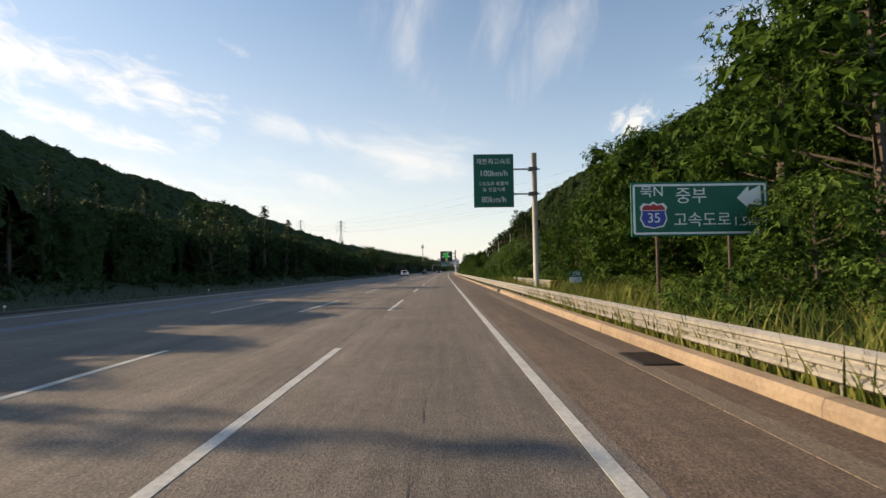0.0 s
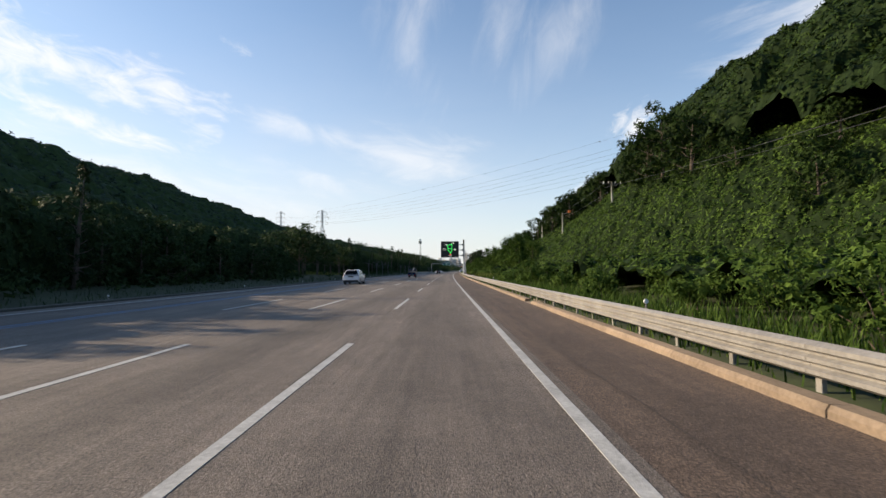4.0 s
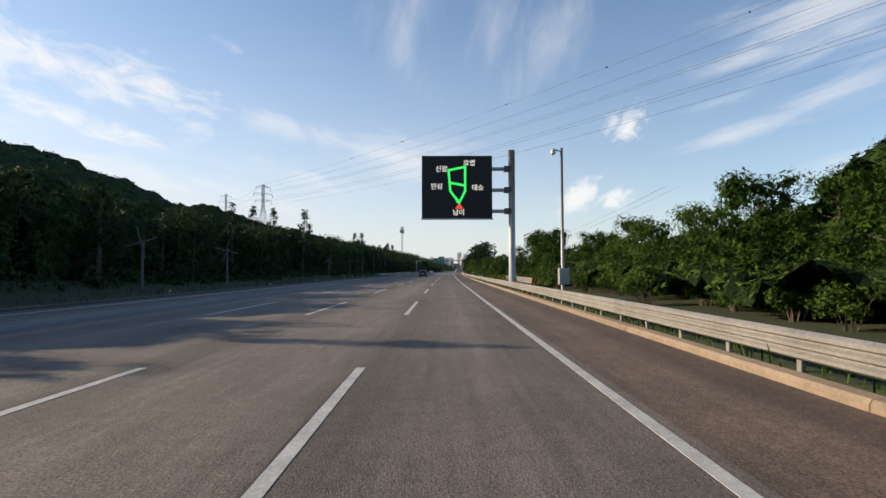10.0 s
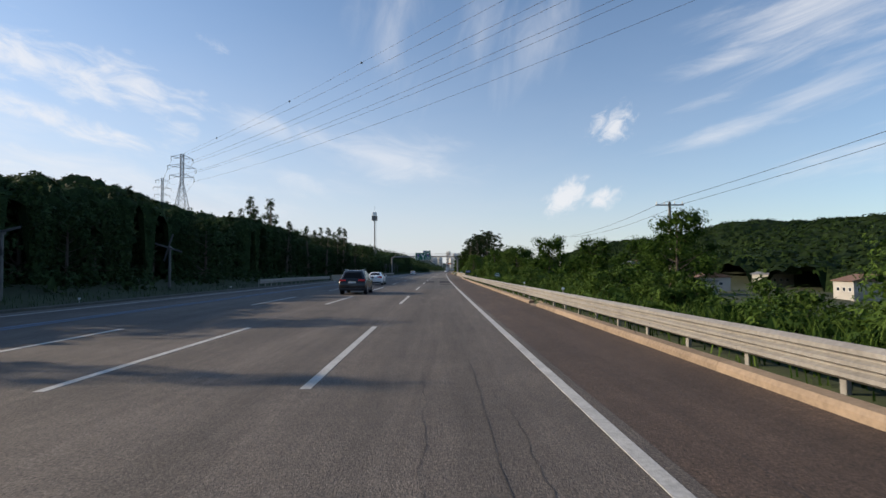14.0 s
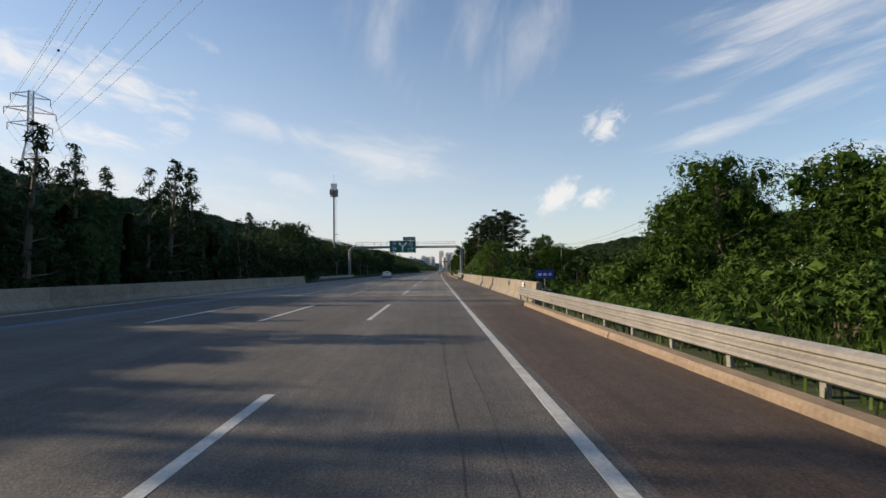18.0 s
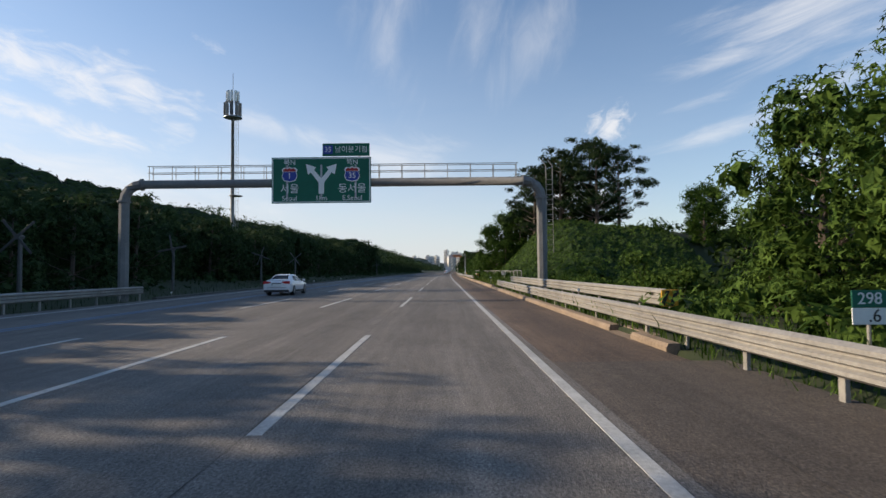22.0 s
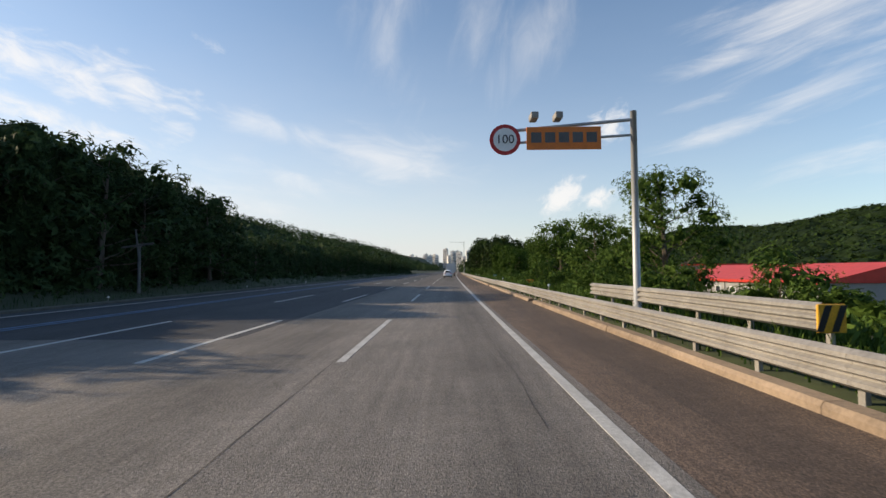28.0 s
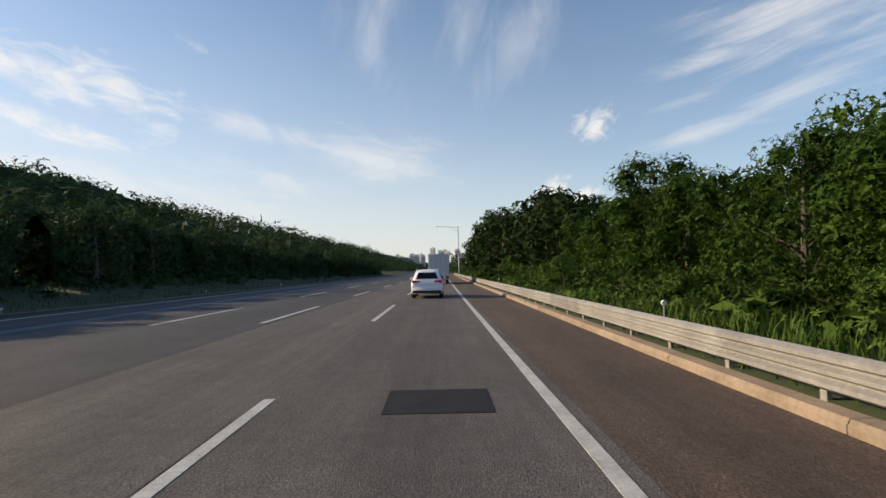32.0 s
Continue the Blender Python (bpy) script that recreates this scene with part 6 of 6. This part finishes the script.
HOUSES = [
    (95, 17, 3.4, 3.0, 1.5, 5, ROOF_GREY, WALL_PALE, "small grey-roofed hut at the foot of the slope", 0.4),
    (480, 75, 14, 9, 4.2, 10, ROOF_GREY, WALL_PALE, "low grey-roofed workshop in the valley", 1.2),
    (500, 92, 10, 8, 5.0, -12, ROOF_BROWN, WALL_PALE, "brown-roofed village house in the valley", 2.0),
    (535, 78, 16, 12, 4.5, 4, ROOF_GREY, WALL_PALE, "long grey-roofed factory hall in the valley", 1.0),
    (560, 110, 9, 8, 4.5, 20, ROOF_BROWN, WALL_PALE, "brown-roofed village house in the valley", 2.0),
    (590, 96, 12, 9, 5.0, 0, ROOF_GREY, WALL_PALE, "grey-roofed village house beside the field", 1.6),
    (520, 125, 10, 9, 5, 14, ROOF_GREY, WALL_PALE, "grey-roofed house further up the valley", 1.8),
    (455, 110, 11, 9, 5, -8, ROOF_BROWN, WALL_PALE, "brown-roofed house across the valley", 1.8),
    (613, 27, 9, 6, 2.6, 12, ROOF_BROWN, WALL_PALE, "low brown-roofed hut beside the fence", 1.0),
]
for s, d, w, ln, h, turn, roof, wall, label, gable in HOUSES:
    house(s, d, w, ln, h, turn, roof, wall, label, gable=gable)


def red_hall():
    """A long hall parallel to the road: red roof, grey bays with white windows, a tall grey end wall framed in red."""
    g = thing("factory_hall", "long grey hall with bright red roof and white-framed windows", "building", m=stand(698, 58, -7.3))
    part("wall", box(12, 30, 3.2, 24, 60, 6.6), WALL_GREY, g)
    part("roof", prism([(-0.5, 6.45), (-0.5, 6.65), (12, 9.7), (24.5, 6.65), (24.5, 6.45)], 60.6, pose(0, 30, 0)), ROOF_RED, g, "red sheet metal roof")
    part("fascia", box(-0.55, 30, 6.4, 0.16, 60.8, 0.5, 0.02), ROOF_RED, g, "red eaves band")
    for i in range(60):
        part("eave_rib", box(-0.66, 0.5 + i, 6.4, 0.06, 0.35, 0.5), ROOF_RED, g)
    for k in range(10):
        y = 57.0 - 5.9 * k
        part("downpipe", tube([(-0.08, y - 2.9, 0), (-0.08, y - 2.9, 6.3)], 0.09, 6), DARK_STEEL, g)
        for z in ((4.5, 1.3) if k % 2 else (4.5,)):
            wd = part("window", box(-0.04, y, z, 0.14, 2.3, 1.35, 0.02), SIGN_WHITE, g, "white window frame")
            part("pane", box(-0.10, y, z, 0.08, 1.95, 1.0), WIN_DARK, wd)
    part("end_wall", box(11.5, 61.3, 4.9, 29, 0.6, 9.8), WALL_GREY, g, "tall grey end wall")
    part("coping", box(11.5, 61.2, 9.9, 29.4, 0.9, 0.4, 0.02), ROOF_RED, g, "red coping")
    for x in (-3.0, 0.2):
        part("frame", box(x, 60.95, 4.9, 0.5, 0.25, 9.8, 0.02), ROOF_RED, g, "red upright band")


red_hall()
for s, d, w, ln, h, turn, roof, wall, label, gable in ((746, 50.5, 5, 4, 3.0, 5, ROOF_GREY, WALL_CREAM, "small cream shed with a pale flat roof", 0.3), (776, 50, 12, 7, 2.6, -6, ROOF_GREY, WALL_BROWN, "low brown barn with a grey roof", 0.9), (790, 62, 10, 8, 3.2, 8, ROOF_BROWN, WALL_PALE, "low brown-roofed farmhouse in the valley", 1.2), (815, 72, 14, 9, 3.2, -4, ROOF_GREY, WALL_PALE, "grey-roofed farm shed in the valley", 1.0)):
    house(s, d, w, ln, h, turn, roof, wall, label, z=-7.4, gable=gable)


def tower(s, d, w, dp, h, turn):
    g = thing("apartment_tower", "pale high-rise apartment block far ahead", "apartment block", "apartment towers on the horizon", stand(s, d, 0, turn))
    part("wall", box(0, 0, h / 2 - 5, w, dp, h + 10), WALL_TOWER, g)
    part("roof", box(w * 0.1, 0, h + 1.5, w * 0.35, dp * 0.6, 3.0), WALL_TOWER, g)
    n = max(4, int(h / 6))
    for i in range(n):
        part("window", box(0, -dp / 2 - 0.05, 4 + i * (h - 6) / n, w * 0.86, 0.3, 1.9), WIN_DARK, g, "dark window row")
    for x in (-0.22, 0.22):
        part("pier", box(w * x, -dp / 2 - 0.2, h / 2, w * 0.07, 0.6, h), WALL_TOWER, g)


_t = random.Random(9)
for i in range(26):
    tower(2350 + _t.uniform(-150, 350), -175 + i * 9.5 + _t.uniform(-3, 3), _t.uniform(11, 17), 12, _t.uniform(42, 78) * (0.75 if i < 8 else 1), _t.uniform(-25, 25))


# ---- undergrowth, grass and far woods ----
def scatter(name, label, category, material, clumps, per, size, flat, seed, aspect=0.55):
    v, q = leaves([c for c, r in clumps], [r for c, r in clumps], per * len(clumps), size, flat, aspect, seed)
    ob = new(name, mesh_np(name, v, q, material))
    return tagged(ob, label, category, kind="stuff")


def clump_field(s0, s1, d0, d1, gap, r0, r1, seed, lift=0.3, thin=None):
    rng = random.Random(seed)
    out = []
    s = s0
    while s < s1:
        d = d0
        while d < d1:
            a, b = s + rng.uniform(-0.5, 0.5) * gap, d + rng.uniform(-0.5, 0.5) * gap
            r = rng.uniform(r0, r1) * (1 + 0.35 * noise.noise(Vector((a * 0.07, b * 0.07, seed))))
            if thin is None or thin(a, b, rng):
                out.append((P(a, b, bank(a, b) + r * lift * rng.uniform(0.7, 1.1)), r))
            d += gap
        s += gap
    return out


def along(s, d, z):
    """P() for arrays."""
    h = np.interp(s, _s, _h)
    return np.stack([np.interp(s, _s, _x) + d * np.cos(h), np.interp(s, _s, _y) + d * np.sin(h), z], -1)


def canopy(name, label, material, s0, s1, d0, d1, step, gap, r0, r1, tall, count, leaf, seed, skip=None, category="wood", under=None, fill=-0.6):
    """A closed wood: crowns of many sizes grown into one another, their skin set with leaves. tall(s, d): the height of the crowns."""
    rng = np.random.default_rng(seed)
    ss, dd = np.arange(s0, s1, step), np.arange(d0, d1, step)
    S, D = np.meshgrid(ss, dd, indexing="ij")
    base = np.array([[bank(a, b) for b in dd[::3]] for a in ss[::3]])
    base = np.array([np.interp(dd, dd[::3], r) for r in base])
    base = np.array([np.interp(ss, ss[::3], base[:, j]) for j in range(len(dd))]).T
    top = np.zeros_like(base) + fill
    for a in np.arange(s0 + r0, s1 - r0, gap):
        for b in np.arange(d0 + r0, d1 - r0 * 0.5, gap):
            x, y = a + rng.uniform(-0.45, 0.45) * gap, b + rng.uniform(-0.45, 0.45) * gap
            R, H = rng.uniform(r0, r1), tall(x, y) * rng.uniform(0.72, 1.18)
            if skip and skip(x, y):
                continue
            i0, i1 = np.searchsorted(ss, (x - R, x + R))
            j0, j1 = np.searchsorted(dd, (y - R, y + R))
            q = 1 - ((S[i0:i1, j0:j1] - x) ** 2 + (D[i0:i1, j0:j1] - y) ** 2) / R ** 2
            dome = np.where(q > 0, H - min(R * 0.95, H * 0.6) * (1 - np.sqrt(np.maximum(q, 0))), -0.6)
            top[i0:i1, j0:j1] = np.maximum(top[i0:i1, j0:j1], dome)
    rough = rng.normal(0, min(0.3 * step, 0.35), top.shape)
    Z = base + top + np.where(top > 0.5, rough, 0)
    pts = along(S, D, Z)
    k = len(dd)
    keep = np.maximum.reduce([top[:-1, :-1], top[1:, :-1], top[:-1, 1:], top[1:, 1:]]) > 0
    ii, jj = np.nonzero(keep)
    quads = np.stack([ii * k + jj, (ii + 1) * k + jj, (ii + 1) * k + jj + 1, ii * k + jj + 1], 1)
    # leaves, spread by the skin's true area
    e1, e2 = pts[ii + 1, jj] - pts[ii, jj], pts[ii, jj + 1] - pts[ii, jj]
    nor = np.cross(e1, e2)
    area = np.linalg.norm(nor, axis=1)
    nor /= area[:, None]
    nor *= np.sign(nor[:, 2])[:, None]
    share = np.minimum(area, np.quantile(area, 0.98))
    pick = rng.choice(len(ii), count, p=share / share.sum())
    u, w = rng.random((count, 1)), rng.random((count, 1))
    skin = (pts[ii, jj][pick] * (1 - u) + pts[ii + 1, jj][pick] * u) * (1 - w) + (pts[ii, jj + 1][pick] * (1 - u) + pts[ii + 1, jj + 1][pick] * u) * w
    pos = skin + nor[pick] * rng.uniform(-0.2, 0.7, (count, 1)) * leaf
    up = nor[pick] + rng.normal(size=(count, 3)) * 0.45 + np.array([0, 0, 0.25])
    up /= np.linalg.norm(up, axis=1)[:, None]
    v, q = sprays(pos, up, leaf, rng.random(count) < 0.15, rng, 0.6, 0.05)
    me = bpy.data.meshes.new(name)
    flat = pts.reshape(-1, 3)
    me.from_pydata(np.concatenate([flat, v]).tolist(), [], quads.tolist() + [[n + len(flat) for n in f] for f in q])
    # The sheet's dark colour stands for the shade inside the wood.
    me.materials.append(under or THICKET_SHADE)
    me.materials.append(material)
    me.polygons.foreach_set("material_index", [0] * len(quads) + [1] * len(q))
    return tagged(new(name, me), label, category, kind="stuff")


def clearing(s, d):
    return 182 < s < 232 and d > -58


EDGE_S, EDGE_H = [-20, 30, 36, 180, 236, 384, 395, 474, 484, 502, 506, 560, 570, 636, 642, 668, 676, 706, 714, 732, 740, 900], [7.5, 7.5, 6.0, 6.0, 6.2, 6.4, 7.0, 7.5, 6.0, 7.2, 6.0, 6.0, 6.6, 7.0, 9.3, 9.0, 4.8, 4.2, 5.2, 5.0, 4.4, 4.2]
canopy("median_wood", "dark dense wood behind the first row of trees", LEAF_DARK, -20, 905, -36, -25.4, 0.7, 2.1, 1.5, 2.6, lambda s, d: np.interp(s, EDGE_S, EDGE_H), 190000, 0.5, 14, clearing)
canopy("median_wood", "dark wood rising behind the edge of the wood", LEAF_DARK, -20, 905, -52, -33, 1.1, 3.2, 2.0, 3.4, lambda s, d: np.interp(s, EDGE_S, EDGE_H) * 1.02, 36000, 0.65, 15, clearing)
canopy("ridge_wood", "dark wooded ridge beyond the median", LEAF_RIDGE_HAZE, -80, 905, -160, -48, 1.6, 5.2, 3.0, 5.0, lambda s, d: 5.6, 75000, 1.0, 10, clearing)
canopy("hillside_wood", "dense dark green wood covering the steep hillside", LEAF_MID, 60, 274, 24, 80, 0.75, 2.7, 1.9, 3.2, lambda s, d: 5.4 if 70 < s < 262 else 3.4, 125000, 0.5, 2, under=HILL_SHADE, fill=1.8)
canopy("slope_undergrowth", "sunlit green creepers covering the mound", LEAF_BRIGHT, 531, 602, 7.2, 26, 0.4, 1.15, 0.75, 1.4, lambda s, d: 0.75, 62000, 0.21, 5, category="undergrowth")
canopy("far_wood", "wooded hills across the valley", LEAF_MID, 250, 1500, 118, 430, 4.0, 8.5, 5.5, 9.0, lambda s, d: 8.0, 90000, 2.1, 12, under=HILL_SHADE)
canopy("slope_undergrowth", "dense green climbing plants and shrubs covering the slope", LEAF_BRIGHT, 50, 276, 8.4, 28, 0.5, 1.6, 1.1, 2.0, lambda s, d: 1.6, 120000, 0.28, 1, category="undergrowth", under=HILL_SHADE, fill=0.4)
scatter("slope_undergrowth", "tangled green shrubs behind the crash barrier", "undergrowth", LEAF_BRIGHT, clump_field(4, 56, 7.6, 13, 1.6, 0.6, 1.1, 3), 62, 0.26, 0.75, 3)
scatter("slope_undergrowth", "green shrubs behind the crash barrier", "undergrowth", LEAF_BRIGHT, clump_field(272, 428, 6.4, 12, 1.6, 0.5, 1.0, 4), 62, 0.25, 0.75, 4)
scatter("fence_creepers", "green creepers climbing over the mesh fence", "undergrowth", LEAF_BRIGHT, [(P(a, 6.5 + 0.35 * math.sin(a * 2.3), 0.25 + 0.95 * (0.5 + 0.5 * math.sin(a * 0.83 + 1.1)) * (0.6 + 0.4 * math.sin(a * 3.1))), 0.3 + 0.22 * abs(math.sin(a * 1.7))) for a in np.arange(533, 608, 0.55)], 90, 0.15, 0.9, 17)
scatter("slope_undergrowth", "green shrubs below the crash barrier", "undergrowth", LEAF_BRIGHT, clump_field(495, 536, 6.6, 13, 1.7, 0.6, 1.1, 6), 56, 0.26, 0.75, 6)
scatter("slope_undergrowth", "green shrubs and vines below the crash barrier", "undergrowth", LEAF_BRIGHT, clump_field(605, 760, 6.9, 15, 1.8, 0.5, 0.95, 7, 0.3, lambda s, d, r: not (674 < s < 691) or d > 8.5 and r.random() < 0.4), 54, 0.27, 0.75, 7)
scatter("slope_undergrowth", "green shrubs below the crash barrier far ahead", "undergrowth", LEAF, clump_field(760, 900, 7.7, 15, 2.2, 0.6, 1.25, 16), 40, 0.36, 0.75, 16)
scatter("valley_shrubs", "shrubs on the slope below the road", "undergrowth", LEAF, clump_field(300, 430, 12, 50, 4.2, 1.0, 2.0, 15, 0.7, lambda s, d, r: r.random() < 0.75), 66, 0.42, 0.8, 15)
scatter("valley_shrubs", "mixed shrubs and small trees in the valley", "undergrowth", LEAF, clump_field(430, 560, 12, 60, 5.0, 1.0, 2.2, 8, 0.5, lambda s, d, r: r.random() < 0.55), 66, 0.45, 0.8, 8)
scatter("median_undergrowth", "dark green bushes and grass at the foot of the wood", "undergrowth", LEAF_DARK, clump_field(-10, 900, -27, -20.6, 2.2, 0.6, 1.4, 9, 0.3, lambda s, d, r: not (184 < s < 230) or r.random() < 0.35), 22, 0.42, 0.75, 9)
scatter("far_wood", "wooded hills further along the motorway", "wood", LEAF_DARK, clump_field(760, 1600, -170, -34, 13.0, 5.5, 8.5, 11, 0.7), 40, 1.9, 0.75, 11)
scatter("far_wood", "woods beside the motorway far ahead", "wood", LEAF_DARK, clump_field(890, 1600, 9, 40, 9.0, 4.0, 6.5, 13, 0.7), 40, 1.5, 0.8, 13)


def grass_field(name, label, s0, s1, d0, d1, count, h0, h1, seed, material=None):
    """Bent grass blades."""
    rng = np.random.default_rng(seed)
    sv, dv = rng.uniform(s0, s1, count), rng.uniform(d0, d1, count)
    gs, gd = np.linspace(s0, s1, int((s1 - s0) / 2.5) + 2), np.linspace(d0, d1, int((d1 - d0) / 0.4) + 2)
    level = np.array([[bank(a, b) for b in gd] for a in gs])
    i = np.minimum((sv - s0) / (gs[1] - gs[0]), len(gs) - 1.001)
    j = np.minimum((dv - d0) / (gd[1] - gd[0]), len(gd) - 1.001)
    i0, j0 = i.astype(int), j.astype(int)
    fi, fj = i - i0, j - j0
    z = (level[i0, j0] * (1 - fi) + level[i0 + 1, j0] * fi) * (1 - fj) + (level[i0, j0 + 1] * (1 - fi) + level[i0 + 1, j0 + 1] * fi) * fj
    h = rng.uniform(h0, h1, (count, 1))
    b = along(sv, dv, z - 0.05)
    a = rng.uniform(0, 6.283, count)
    flat0 = np.zeros(count)
    w = np.stack([np.cos(a), np.sin(a), flat0], 1) * 0.018
    lean = np.stack([np.cos(a + 1.3), np.sin(a + 1.3), flat0], 1) * h * rng.uniform(0.15, 0.6, (count, 1))
    up = np.array([[0, 0, 1.0]])
    m1, tip = b + up * h * 0.6 + lean * 0.35, b + up * h + lean
    verts = np.stack([b - w, b + w, m1 + w * 0.7, m1 - w * 0.7, tip], 1).reshape(-1, 3).tolist()
    k = np.arange(count)[:, None] * 5
    faces = (k + np.array([[0, 1, 2, 3]])).tolist() + (k + np.array([[3, 2, 4]])).tolist()
    tagged(link_mesh(name, verts, faces, material or GRASS), label, "grass", kind="stuff")


for s, k in ((577.5, 0.6), (579.5, 0.75), (581.5, 0.7), (584, 0.6)):
    plant("bush", s, 5.9, k, which=1, group="roadside bushes")
grass_field("verge_grass", "tall sunlit yellow-green grass on the verge", -5, 48, 4.9, 9.5, 12000, 0.4, 1.15, 1)
grass_field("verge_grass", "sunlit grass tufts in front of the crash barrier", -5, 27, 4.64, 5.1, 4200, 0.3, 0.8, 8)
grass_field("verge_grass", "grass under the crash barrier", 48, 424, 4.7, 6.4, 15000, 0.15, 0.5, 2, LEAF_BRIGHT)
grass_field("verge_grass", "grass under the crash barrier", 493, 532, 4.7, 7.0, 4000, 0.2, 0.7, 3, LEAF_BRIGHT)
grass_field("verge_grass", "rough green grass between kerb and fence", 530, 612, 4.66, 7.4, 15000, 0.1, 0.42, 4, LEAF_BRIGHT)
grass_field("verge_grass", "dry yellow grass between kerb and fence", 530, 612, 4.66, 7.0, 4500, 0.1, 0.45, 18)
grass_field("verge_grass", "grass under the crash barrier", 612, 900, 4.7, 6.8, 14000, 0.15, 0.5, 5, LEAF_BRIGHT)
grass_field("verge_grass", "sunlit grass on top of the mound", 535, 585, 9, 24, 9000, 0.25, 0.55, 6, LEAF_BRIGHT)
# The darker leaf colour puts the verge's shade into the blades.
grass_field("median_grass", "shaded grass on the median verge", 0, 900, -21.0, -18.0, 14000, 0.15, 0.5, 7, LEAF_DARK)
grass_field("verge_grass", "tall rank grass behind the crash barrier", 163, 191, 5.3, 8.0, 3500, 0.6, 1.2, 9)
grass_field("verge_grass", "tall green grass behind the crash barrier", 163, 195, 5.3, 8.4, 6000, 0.6, 1.2, 15, LEAF_BRIGHT)
grass_field("verge_grass", "tall reedy grass behind the crash barrier", 272, 298, 5.3, 7.4, 4000, 0.5, 1.05, 10)
grass_field("verge_grass", "weeds behind the crash barrier", 290, 328, 5.2, 7.6, 4500, 0.3, 0.9, 16, LEAF_BRIGHT)
grass_field("verge_grass", "weeds behind the crash barrier", 48, 165, 5.2, 8.0, 12000, 0.3, 0.9, 11, LEAF_BRIGHT)
grass_field("verge_grass", "weeds behind the crash barrier", 326, 424, 5.2, 7.6, 9000, 0.3, 0.8, 12, LEAF_BRIGHT)
grass_field("verge_grass", "weeds behind the crash barrier", 612, 720, 5.2, 7.8, 9000, 0.3, 0.8, 13, LEAF_BRIGHT)
grass_field("clearing_grass", "sunlit yellow-green grass in a clearing of the wood", 182, 232, -58, -25, 14000, 0.4, 0.9, 14)
